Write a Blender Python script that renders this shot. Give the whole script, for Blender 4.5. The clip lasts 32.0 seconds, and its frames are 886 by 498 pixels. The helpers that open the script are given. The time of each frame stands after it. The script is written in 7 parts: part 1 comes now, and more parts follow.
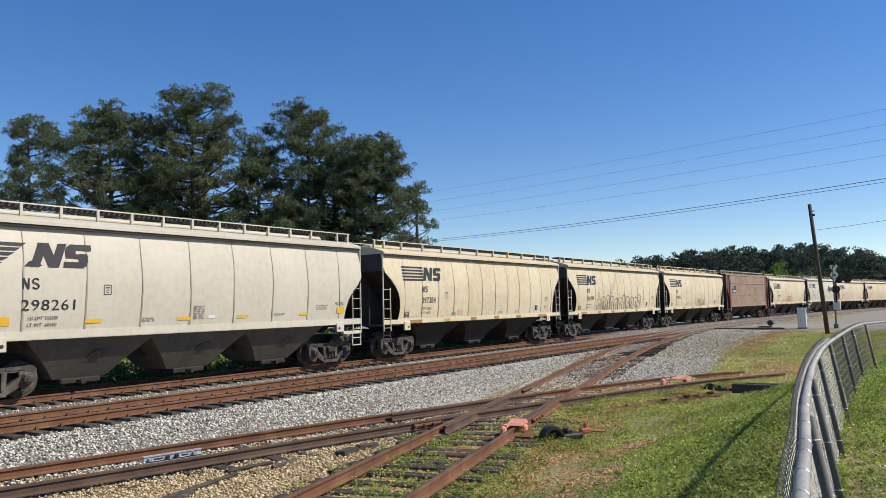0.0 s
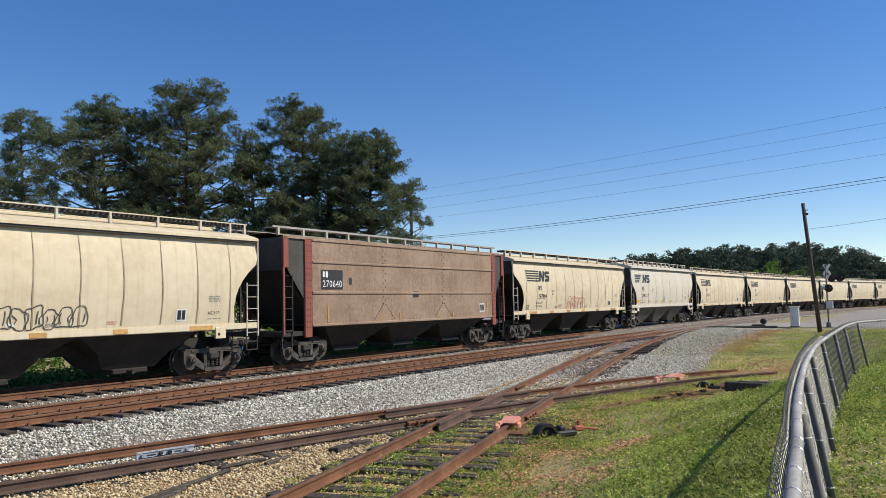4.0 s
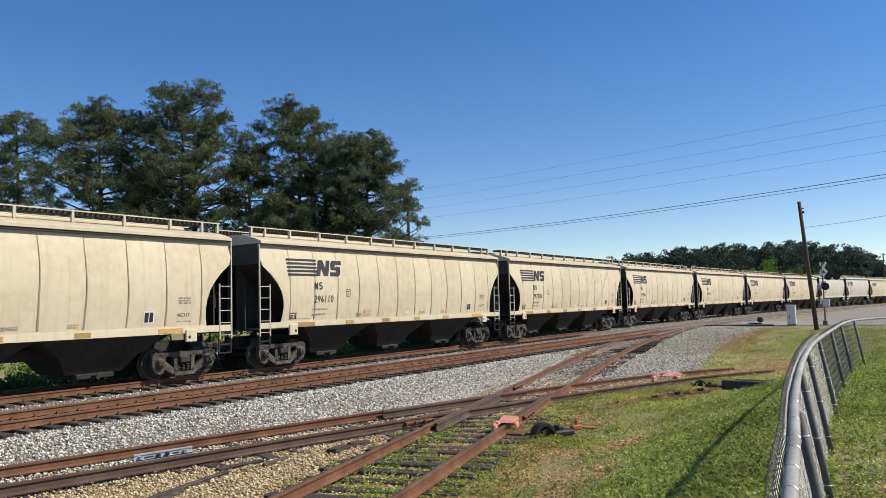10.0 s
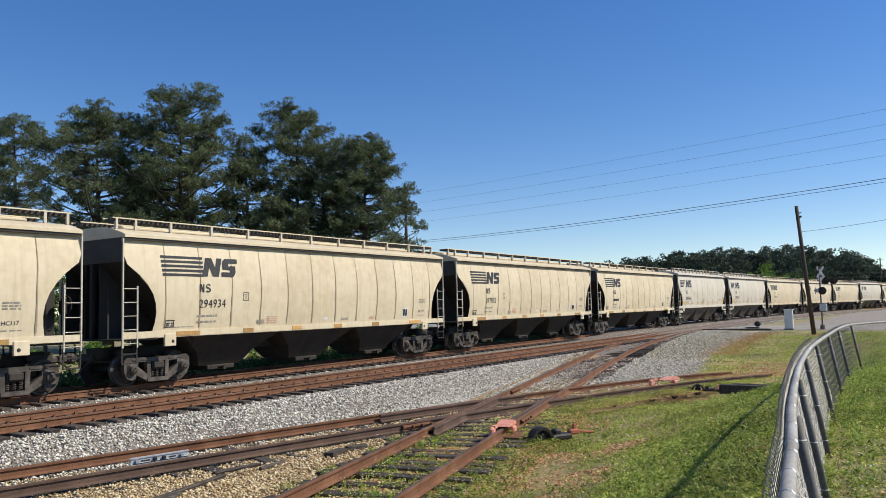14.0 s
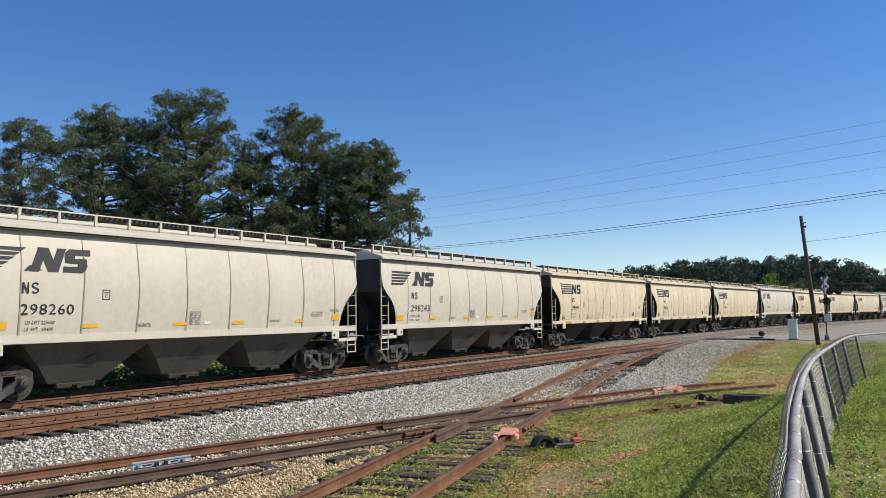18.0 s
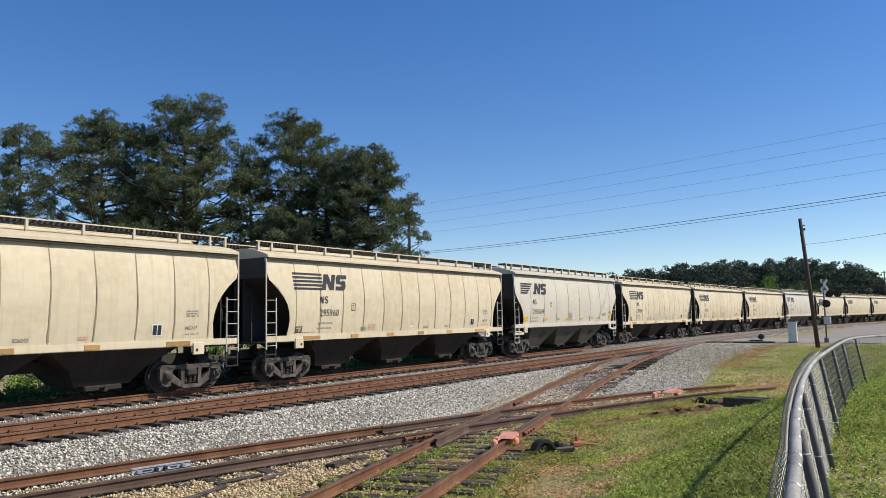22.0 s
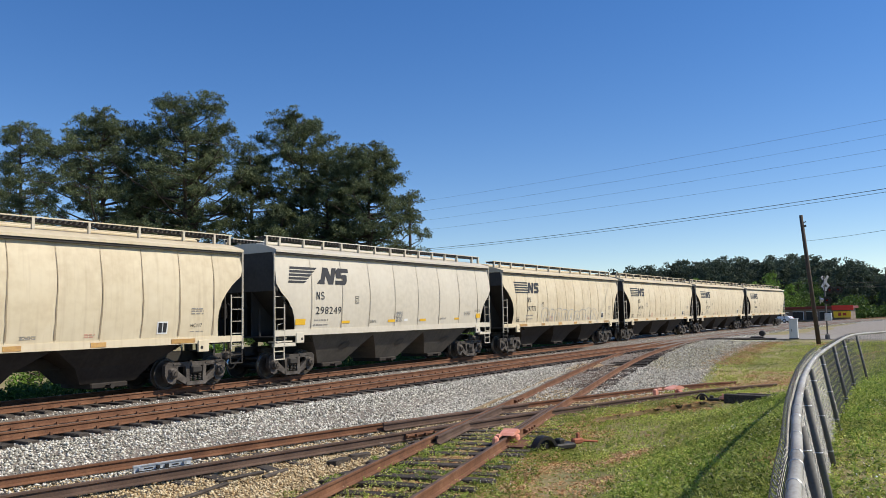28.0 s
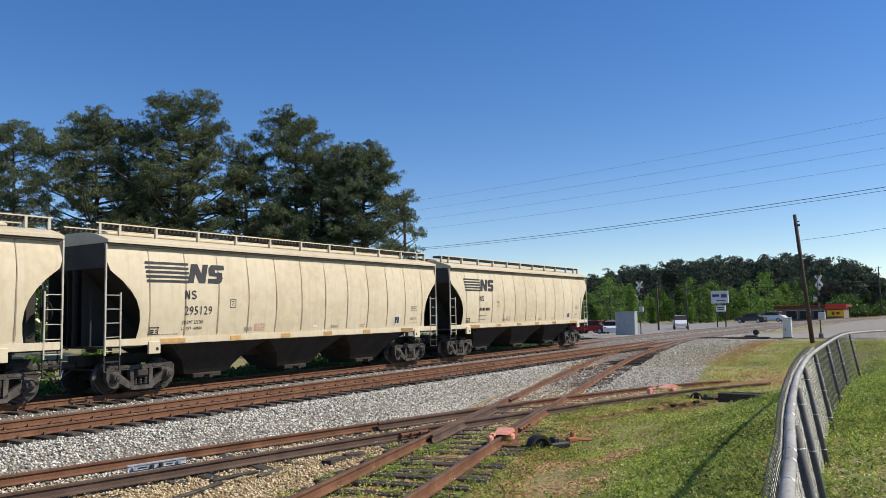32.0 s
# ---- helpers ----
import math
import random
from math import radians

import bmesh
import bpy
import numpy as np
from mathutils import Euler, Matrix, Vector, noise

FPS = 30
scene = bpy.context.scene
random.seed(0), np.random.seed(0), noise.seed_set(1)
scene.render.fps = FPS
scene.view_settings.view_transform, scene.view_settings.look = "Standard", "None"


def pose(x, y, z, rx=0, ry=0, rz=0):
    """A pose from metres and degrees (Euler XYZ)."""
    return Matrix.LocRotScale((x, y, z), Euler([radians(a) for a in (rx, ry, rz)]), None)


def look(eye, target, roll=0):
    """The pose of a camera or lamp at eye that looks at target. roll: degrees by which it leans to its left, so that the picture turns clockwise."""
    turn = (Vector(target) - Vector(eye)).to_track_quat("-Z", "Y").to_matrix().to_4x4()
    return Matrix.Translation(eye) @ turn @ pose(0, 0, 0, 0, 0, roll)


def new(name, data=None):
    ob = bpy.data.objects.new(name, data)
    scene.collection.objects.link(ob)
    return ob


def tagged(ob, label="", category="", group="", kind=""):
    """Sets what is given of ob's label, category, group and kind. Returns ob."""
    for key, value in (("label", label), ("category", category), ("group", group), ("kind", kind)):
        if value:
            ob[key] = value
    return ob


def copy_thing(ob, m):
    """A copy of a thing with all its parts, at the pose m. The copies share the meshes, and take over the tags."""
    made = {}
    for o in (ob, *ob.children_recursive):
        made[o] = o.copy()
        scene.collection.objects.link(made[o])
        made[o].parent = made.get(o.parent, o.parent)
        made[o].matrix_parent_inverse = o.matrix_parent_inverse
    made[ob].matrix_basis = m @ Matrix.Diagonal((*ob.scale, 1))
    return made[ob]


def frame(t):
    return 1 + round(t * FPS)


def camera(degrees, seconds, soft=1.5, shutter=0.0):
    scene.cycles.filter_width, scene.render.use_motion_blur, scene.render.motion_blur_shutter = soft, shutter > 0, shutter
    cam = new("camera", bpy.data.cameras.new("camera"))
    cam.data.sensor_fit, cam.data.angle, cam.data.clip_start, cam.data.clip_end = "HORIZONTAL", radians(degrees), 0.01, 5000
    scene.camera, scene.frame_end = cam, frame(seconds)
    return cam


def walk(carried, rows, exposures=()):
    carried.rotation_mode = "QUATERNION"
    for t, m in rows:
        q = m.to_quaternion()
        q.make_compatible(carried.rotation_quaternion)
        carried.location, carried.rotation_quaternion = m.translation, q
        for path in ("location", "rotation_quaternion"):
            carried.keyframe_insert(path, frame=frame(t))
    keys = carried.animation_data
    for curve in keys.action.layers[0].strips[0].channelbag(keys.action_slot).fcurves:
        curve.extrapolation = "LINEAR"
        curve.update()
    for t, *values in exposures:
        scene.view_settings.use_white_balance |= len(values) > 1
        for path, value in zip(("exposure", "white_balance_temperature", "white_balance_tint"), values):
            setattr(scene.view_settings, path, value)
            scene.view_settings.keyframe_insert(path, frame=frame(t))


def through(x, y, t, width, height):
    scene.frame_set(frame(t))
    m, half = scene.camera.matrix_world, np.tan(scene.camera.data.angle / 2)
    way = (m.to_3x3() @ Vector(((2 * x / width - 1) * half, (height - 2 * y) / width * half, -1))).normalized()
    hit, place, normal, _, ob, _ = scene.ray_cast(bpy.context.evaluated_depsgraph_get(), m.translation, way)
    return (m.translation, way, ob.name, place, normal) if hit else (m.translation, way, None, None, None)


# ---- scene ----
cam = camera(59.6, 32.0, soft=0.75, shutter=0.0)
EYE = (0.0, 0.0, 2.02)
TURNS = (
    (0, 94.303, 1.468, -55.177), (0.5, 94.236, 1.518, -55.479), (1, 94.214, 1.466, -55.536), (1.5, 93.836, 1.486, -55.402),
    (2, 93.542, 1.489, -55.211), (2.5, 93.738, 1.243, -55.023), (3, 94.002, 1.311, -55.144), (3.5, 94.015, 1.261, -55.526),
    (5.5, 94.313, 1.299, -55.725), (6, 94.349, 1.305, -55.880), (6.5, 94.319, 1.341, -56.034), (7, 94.355, 1.293, -56.053),
    (7.5, 94.392, 1.282, -56.079), (8, 94.384, 1.376, -56.040), (8.5, 94.375, 1.376, -55.935), (9, 94.303, 1.437, -55.884),
    (9.5, 94.198, 1.486, -55.758), (10, 94.093, 1.541, -55.813), (10.5, 94.120, 1.457, -56.037), (11, 94.201, 1.351, -56.108),
    (11.5, 94.122, 1.421, -56.051), (12, 94.241, 1.450, -55.931), (12.5, 94.386, 1.346, -55.854), (13, 94.421, 1.339, -55.812),
    (13.5, 94.423, 1.422, -55.942), (14, 94.355, 1.439, -55.989), (14.5, 94.260, 1.450, -55.847), (16.5, 94.235, 1.198, -55.854),
    (17, 94.291, 0.861, -55.925), (17.5, 94.673, 0.815, -56.021), (18, 94.883, 0.950, -55.752), (18.5, 95.034, 0.966, -55.642),
    (19, 95.029, 1.050, -55.634), (19.5, 94.909, 1.030, -55.618), (20, 94.938, 1.049, -55.688), (20.5, 95.058, 1.029, -55.766),
    (21, 95.050, 1.079, -55.816), (21.5, 95.101, 1.134, -55.776), (22, 95.181, 1.164, -55.782), (22.5, 95.131, 1.209, -55.668),
    (23, 95.045, 1.305, -55.619), (23.5, 94.984, 1.291, -55.782), (24, 94.988, 1.240, -55.896), (24.5, 95.045, 1.290, -55.840),
    (25, 95.043, 1.319, -55.793), (25.5, 94.996, 1.320, -55.813), (27.5, 94.912, 1.280, -55.717), (28, 94.977, 1.259, -55.717),
    (28.5, 95.016, 1.329, -55.777), (29, 94.956, 1.357, -55.816), (29.5, 94.900, 1.323, -55.899), (30, 94.879, 1.348, -55.915),
    (30.5, 94.809, 1.385, -55.896), (31, 94.809, 1.331, -55.924), (31.5, 94.865, 1.286, -56.029), (32, 94.903, 1.282, -56.102),)
walk(cam, [(t, pose(*EYE, a, b, c)) for t, a, b, c in TURNS])

# ---- light ----
SUN_TO = Vector((0.62, -0.87, 0.98)).normalized()
world = bpy.data.worlds.new("sky")
world.use_nodes = True
scene.world = world
sky = world.node_tree.nodes.new("ShaderNodeTexSky")
sky.sky_type, sky.sun_disc = "NISHITA", False
sky.sun_elevation = math.asin(SUN_TO.z)
sky.sun_rotation = math.atan2(SUN_TO.x, SUN_TO.y)
sky.altitude, sky.air_density, sky.dust_density, sky.ozone_density = 500, 0.88, 0.0, 1.7
bg = world.node_tree.nodes["Background"]
bg.inputs["Strength"].default_value = 0.15
tone = world.node_tree.nodes.new("ShaderNodeHueSaturation")
tone.inputs["Saturation"].default_value, tone.inputs["Hue"].default_value = 1.44, 0.512
tone.inputs["Value"].default_value = 1.17
lift = world.node_tree.nodes.new("ShaderNodeGamma")
lift.inputs["Gamma"].default_value = 0.84
world.node_tree.links.new(sky.outputs[0], lift.inputs["Color"])
world.node_tree.links.new(lift.outputs[0], tone.inputs["Color"])
world.node_tree.links.new(tone.outputs[0], bg.inputs["Color"])
sun_data = bpy.data.lights.new("sun", "SUN")
sun_data.energy, sun_data.angle, sun_data.color = 5.0, radians(0.5), (1.0, 0.92, 0.78)
sun = new("sun", sun_data)
sun.matrix_basis = look(SUN_TO * 50, (0, 0, 0))
scene.view_settings.exposure = 0.0


# ---- mesh helpers ----
def mesh_from(name, verts, faces, material, smooth=False):
    me = bpy.data.meshes.new(name)
    me.from_pydata(verts, [], faces)
    me.materials.append(material)
    if smooth:
        me.polygons.foreach_set("use_smooth", [True] * len(me.polygons))
    return me


class Shape:
    """Collects boxes, tubes, sheets and rounds of one part."""

    def __init__(self):
        self.v, self.f = [], []

    def add(self, verts, faces):
        n = len(self.v)
        self.v.extend([tuple(a) for a in verts])
        self.f.extend([tuple(i + n for i in q) for q in faces])
        return self

    def box(self, x, y, z, sx, sy, sz, m=None, chamfer=0.0):
        hx, hy, hz, c = sx / 2, sy / 2, sz / 2, min(chamfer, sx / 3, sy / 3)
        if c > 0:
            ring = [(-hx + c, -hy), (hx - c, -hy), (hx, -hy + c), (hx, hy - c), (hx - c, hy), (-hx + c, hy), (-hx, hy - c), (-hx, -hy + c)]
            inner = [(a * (1 - c / hx), b * (1 - c / hy)) for a, b in ring]
            rings = [(inner, -hz), (ring, -hz + c), (ring, hz - c), (inner, hz)]
            vs = [Vector((x + a, y + b, z + w)) for r, w in rings for a, b in r]
            fs = [tuple(range(7, -1, -1)), tuple(range(24, 32))]
            fs += [(k * 8 + i, k * 8 + (i + 1) % 8, k * 8 + 8 + (i + 1) % 8, k * 8 + 8 + i) for k in range(3) for i in range(8)]
        else:
            vs = [Vector((x + a * hx, y + b * hy, z + w * hz)) for w in (-1, 1) for b in (-1, 1) for a in (-1, 1)]
            fs = [(0, 2, 3, 1), (4, 5, 7, 6), (0, 1, 5, 4), (2, 6, 7, 3), (0, 4, 6, 2), (1, 3, 7, 5)]
        if m is not None:
            vs = [m @ a for a in vs]
        return self.add(vs, fs)

    def tube(self, points, r, n=6, closed=False, radii=None):
        pts = [Vector(q) for q in points]
        rings = []
        for i, q in enumerate(pts):
            d = (pts[min(i + 1, len(pts) - 1)] - pts[max(i - 1, 0)]).normalized()
            a = d.cross(Vector((0, 0, 1)) if abs(d.z) < 0.9 else Vector((1, 0, 0))).normalized()
            b = d.cross(a)
            rr = radii[i] if radii else r
            rings += [q + (a * math.cos(2 * math.pi * k / n) + b * math.sin(2 * math.pi * k / n)) * rr for k in range(n)]
        fs = [(i * n + k, i * n + (k + 1) % n, i * n + n + (k + 1) % n, i * n + n + k) for i in range(len(pts) - 1) for k in range(n)]
        fs += [tuple(range(n - 1, -1, -1)), tuple(range((len(pts) - 1) * n, len(pts) * n))]
        return self.add(rings, fs)

    def lathe(self, centre, axis, profile, n=16):
        """profile: (along, radius) round the axis through centre."""
        c, d = Vector(centre), Vector(axis).normalized()
        a = d.cross(Vector((0, 0, 1)) if abs(d.z) < 0.9 else Vector((1, 0, 0))).normalized()
        b = d.cross(a)
        vs = [c + d * h + (a * math.cos(2 * math.pi * k / n) + b * math.sin(2 * math.pi * k / n)) * r for h, r in profile for k in range(n)]
        fs = [(i * n + k, i * n + (k + 1) % n, i * n + n + (k + 1) % n, i * n + n + k) for i in range(len(profile) - 1) for k in range(n)]
        fs += [tuple(range(n - 1, -1, -1)), tuple(range((len(profile) - 1) * n, len(profile) * n))]
        return self.add(vs, fs)

    def grid(self, rows):
        """A sheet through rows of points, all rows equally long."""
        w = len(rows[0])
        return self.add([q for r in rows for q in r],
                        [(i * w + k, i * w + k + 1, i * w + w + k + 1, i * w + w + k) for i in range(len(rows) - 1) for k in range(w - 1)])

    def plate(self, outline, depth):
        """A flat plate: outline as points, thickness along the vector depth."""
        d, n = Vector(depth), len(outline)
        o = [Vector(q) for q in outline]
        return self.add(o + [q + d for q in o], [tuple(range(n - 1, -1, -1)), tuple(range(n, 2 * n))] +
                        [(i, (i + 1) % n, n + (i + 1) % n, n + i) for i in range(n)])

    def mesh(self, name, material, smooth=False):
        return mesh_from(name, self.v, self.f, material, smooth)


def part(name, shape, material, parent, label="", smooth=False, at=None):
    """One mesh object under a thing or under a part; shape is a Shape or a ready mesh."""
    me = shape.mesh(name, material, smooth) if isinstance(shape, Shape) else shape
    ob = new(name, me)
    ob.parent = parent
    if at is not None:
        ob.matrix_basis = at
    if label:
        ob["label"] = label
    return ob


def thing(name, label, category, group="", at=None, kind="", shape=None, material=None, smooth=False):
    ob = new(name, shape.mesh(name, material, smooth) if shape else None)
    if at is not None:
        ob.matrix_basis = at
    return tagged(ob, label, category, group, kind)


# ---- materials ----
def material(name, colours, rough=0.7, metal=0.0, scale=3.0, fine=40.0, bump=0.1, spread=0.5, random_tint=0.0, stretch=(1, 1, 1), spec=0.4,
             trans=0.0, streak=0.0, streak_colour=(0.1, 0.07, 0.05)):
    """Two scales of noise between two or three colours, with fine relief; random_tint varies object by object."""
    mat = bpy.data.materials.new(name)
    mat.use_nodes = True
    nt = mat.node_tree
    n, l = nt.nodes, nt.links
    bsdf = n["Principled BSDF"]
    co = n.new("ShaderNodeTexCoord")
    mp = n.new("ShaderNodeMapping")
    mp.inputs["Scale"].default_value = stretch
    l.new(co.outputs["Object"], mp.inputs[0])
    big = n.new("ShaderNodeTexNoise")
    big.inputs["Scale"].default_value, big.inputs["Detail"].default_value = scale, 5
    small = n.new("ShaderNodeTexNoise")
    small.inputs["Scale"].default_value, small.inputs["Detail"].default_value = fine, 3
    l.new(mp.outputs[0], big.inputs[0]), l.new(mp.outputs[0], small.inputs[0])
    mixf = n.new("ShaderNodeMix")
    mixf.inputs[0].default_value = 0.4
    l.new(big.outputs[0], mixf.inputs[2]), l.new(small.outputs[0], mixf.inputs[3])
    ramp = n.new("ShaderNodeValToRGB")
    el = ramp.color_ramp.elements
    el[0].position, el[1].position = 0.5 - spread * 0.35, 0.5 + spread * 0.35
    el[0].color, el[1].color = (*colours[0], 1), (*colours[-1], 1)
    if len(colours) == 3:
        el.new(0.5).color = (*colours[1], 1)
    l.new(mixf.outputs[0], ramp.inputs[0])
    colour = ramp.outputs[0]
    if streak > 0:
        wave = n.new("ShaderNodeTexNoise")
        wave.inputs["Scale"].default_value, wave.inputs["Detail"].default_value = 1.0, 6
        sm = n.new("ShaderNodeMapping")
        sm.inputs["Scale"].default_value = (9, 1, 0.6)
        l.new(co.outputs["Object"], sm.inputs[0]), l.new(sm.outputs[0], wave.inputs[0])
        sr = n.new("ShaderNodeMapRange")
        sr.inputs[1].default_value, sr.inputs[2].default_value, sr.inputs[4].default_value = 0.52, 0.75, streak
        l.new(wave.outputs[0], sr.inputs[0])
        mx = n.new("ShaderNodeMix")
        mx.data_type = "RGBA"
        mx.inputs[7].default_value = (*streak_colour, 1)
        l.new(sr.outputs[0], mx.inputs[0]), l.new(colour, mx.inputs[6])
        colour = mx.outputs[2]
    if random_tint > 0:
        info = n.new("ShaderNodeObjectInfo")
        hsv = n.new("ShaderNodeHueSaturation")
        mr = n.new("ShaderNodeMapRange")
        mr.inputs[3].default_value, mr.inputs[4].default_value = 1 - random_tint, 1 + random_tint
        l.new(info.outputs["Random"], mr.inputs[0]), l.new(mr.outputs[0], hsv.inputs["Value"]), l.new(colour, hsv.inputs["Color"])
        colour = hsv.outputs[0]
    l.new(colour, bsdf.inputs["Base Color"])
    bsdf.inputs["Roughness"].default_value, bsdf.inputs["Metallic"].default_value = rough, metal
    bsdf.inputs["Specular IOR Level"].default_value = spec
    if trans > 0:
        bsdf.inputs["Transmission Weight"].default_value = trans
    if bump > 0:
        bp = n.new("ShaderNodeBump")
        bp.inputs["Strength"].default_value, bp.inputs["Distance"].default_value = bump, 0.02
        l.new(mixf.outputs[0], bp.inputs["Height"]), l.new(bp.outputs[0], bsdf.inputs["Normal"])
    return mat


def islands(name, colours, rough=0.8, through=0.0, clump=0.0, clump_scale=0.7):
    """Colours that change from piece to piece of one mesh, and over wider clumps."""
    mat = bpy.data.materials.new(name)
    mat.use_nodes = True
    n, l = mat.node_tree.nodes, mat.node_tree.links
    geo = n.new("ShaderNodeNewGeometry")
    ramp = n.new("ShaderNodeValToRGB")
    el = ramp.color_ramp.elements
    for i, c in enumerate(colours):
        e = el[i] if i < 2 else el.new(i / (len(colours) - 1))
        e.position, e.color = i / (len(colours) - 1), (*c, 1)
    l.new(geo.outputs["Random Per Island"], ramp.inputs[0])
    colour = ramp.outputs[0]
    if clump > 0:
        co, wide, mr, hsv = n.new("ShaderNodeTexCoord"), n.new("ShaderNodeTexNoise"), n.new("ShaderNodeMapRange"), n.new("ShaderNodeHueSaturation")
        wide.inputs["Scale"].default_value, wide.inputs["Detail"].default_value = clump_scale, 2
        mr.inputs[1].default_value, mr.inputs[2].default_value, mr.inputs[3].default_value, mr.inputs[4].default_value = 0.3, 0.7, 1 - clump, 1 + clump
        l.new(co.outputs["Object"], wide.inputs[0]), l.new(wide.outputs[0], mr.inputs[0]), l.new(mr.outputs[0], hsv.inputs["Value"]), l.new(colour, hsv.inputs["Color"])
        colour = hsv.outputs[0]
    l.new(colour, n["Principled BSDF"].inputs["Base Color"])
    n["Principled BSDF"].inputs["Roughness"].default_value = rough
    n["Principled BSDF"].inputs["Specular IOR Level"].default_value = 0.25
    if through > 0:
        thin, mix = n.new("ShaderNodeBsdfTranslucent"), n.new("ShaderNodeMixShader")
        mix.inputs[0].default_value = through
        l.new(colour, thin.inputs[0])
        l.new(n["Principled BSDF"].outputs[0], mix.inputs[1]), l.new(thin.outputs[0], mix.inputs[2])
        l.new(mix.outputs[0], n["Material Output"].inputs[0])
    return mat


CREAM = material("cream_paint", [(0.575, 0.47, 0.305), (0.67, 0.57, 0.39), (0.72, 0.625, 0.445)], 0.55, scale=0.35, fine=4, bump=0.01, streak=0.3, streak_colour=(0.45, 0.345, 0.215), random_tint=0.025)
FAINT_INK = material("faint_grey_ink", [(0.26, 0.24, 0.21), (0.34, 0.32, 0.28)], 0.6, scale=3, fine=25, bump=0)
GRATING = material("dark_walkway_grating", [(0.05, 0.045, 0.04), (0.10, 0.09, 0.08)], 0.7, 0.3, scale=3, fine=30, bump=0.05)
CREAM_CLEAN = material("light_grey_paint", [(0.545, 0.49, 0.387), (0.62, 0.56, 0.447), (0.66, 0.605, 0.49)], 0.5, scale=0.5, fine=5, bump=0.008, streak=0.16, streak_colour=(0.46, 0.405, 0.33))
BROWN = material("brown_oxide_paint", [(0.21, 0.135, 0.09), (0.30, 0.205, 0.14), (0.37, 0.265, 0.185)], 0.7, scale=0.8, fine=8, bump=0.05, streak=0.3, streak_colour=(0.10, 0.06, 0.05))
RED_OXIDE = material("red_oxide_paint", [(0.22, 0.06, 0.045), (0.30, 0.09, 0.06)], 0.7, scale=2, fine=20, bump=0.1)
# Grimy steel; its black also paints the shade at car ends and eaves.
GRIME_SHADE = material("grimy_shaded_black_steel", [(0.028, 0.025, 0.022), (0.045, 0.040, 0.035)], 0.8, scale=2, fine=20, bump=0.1)
# Dark grey; on the end walls it stands for their shade.
DARK_PAINT = material("dark_grey_paint", [(0.05, 0.047, 0.043), (0.085, 0.08, 0.07)], 0.75, scale=1.2, fine=9, bump=0.05, streak=0.3, streak_colour=(0.03, 0.025, 0.02))
# Both hopper paints: dusty, and darkened to hold the shade under the car.
HOPPER_SHADE = material("shaded_dusty_hopper_paint", [(0.018, 0.0145, 0.012), (0.042, 0.034, 0.028)], 0.85, scale=1.2, fine=9, bump=0.05, streak=0.3, streak_colour=(0.055, 0.045, 0.036))
HOPPER_PALE_SHADE = material("shaded_pale_hopper_paint", [(0.08, 0.07, 0.057), (0.14, 0.122, 0.10)], 0.8, scale=1.0, fine=9, bump=0.05, streak=0.45, streak_colour=(0.17, 0.145, 0.115))
TRUCK = material("dusty_cast_steel", [(0.030, 0.025, 0.021), (0.070, 0.059, 0.050), (0.128, 0.110, 0.096)], 0.75, scale=5, fine=35, bump=0.2, random_tint=0.2)
WHEEL = material("worn_wheel_steel", [(0.05, 0.042, 0.036), (0.09, 0.075, 0.06)], 0.6, 0.3, scale=5, fine=30, bump=0.1)
TREAD = material("bright_wheel_tread", [(0.45, 0.43, 0.41), (0.55, 0.53, 0.5)], 0.3, 1.0, scale=8, fine=60, bump=0.02)
GALV_DARK = material("dull_zinc_pipe", [(0.09, 0.085, 0.076), (0.155, 0.148, 0.135)], 0.7, 0.0, scale=5, fine=60, bump=0.05)
GALV = material("weathered_zinc_pipe", [(0.22, 0.195, 0.16), (0.33, 0.315, 0.28), (0.42, 0.405, 0.37)], 0.6, 0.0, scale=6, fine=70, bump=0.06, stretch=(0.4, 1, 1))
STEEL = material("galvanised_steel", [(0.38, 0.40, 0.42), (0.50, 0.52, 0.54), (0.58, 0.60, 0.62)], 0.45, 0.6, scale=5, fine=70, bump=0.05)
LADDER = material("cream_painted_steel", [(0.48, 0.43, 0.34), (0.60, 0.55, 0.44)], 0.6, scale=4, fine=30, bump=0.05)
WALK_PAINT = material("walkway_grey_steel", [(0.30, 0.29, 0.27), (0.42, 0.40, 0.37)], 0.6, 0.3, scale=3, fine=30, bump=0.05)
BLACK_PAINT = material("black_stencil_paint", [(0.022, 0.022, 0.026), (0.035, 0.034, 0.036)], 0.6, scale=3, fine=25, bump=0.02)
ORANGE = material("reflective_orange_strip", [(0.40, 0.22, 0.09), (0.56, 0.34, 0.10)], 0.5, scale=6, fine=30, bump=0.02, random_tint=0.3)
YELLOW = material("reflective_yellow_strip", [(0.75, 0.42, 0.02), (0.83, 0.5, 0.04)], 0.5, scale=6, fine=30, bump=0.02)
SEAM_STAIN = material("brown_seam_stain", [(0.27, 0.20, 0.125), (0.45, 0.365, 0.24)], 0.7, scale=2.5, fine=14, bump=0, spread=0.9)
SEAM_RUST = material("rusty_brown_seam", [(0.11, 0.082, 0.055), (0.22, 0.17, 0.115)], 0.8, scale=2.0, fine=14, bump=0)
SEAM_GREY = material("grey_seam_stain", [(0.31, 0.27, 0.21), (0.43, 0.39, 0.31)], 0.7, scale=2.5, fine=14, bump=0, spread=0.9)
RED_INK = material("faded_red_paint", [(0.58, 0.30, 0.22), (0.64, 0.38, 0.28)], 0.7, scale=4, fine=30, bump=0)
WHITE_PAINT = material("white_paint", [(0.70, 0.69, 0.66), (0.80, 0.79, 0.77)], 0.5, scale=3, fine=30, bump=0.03)
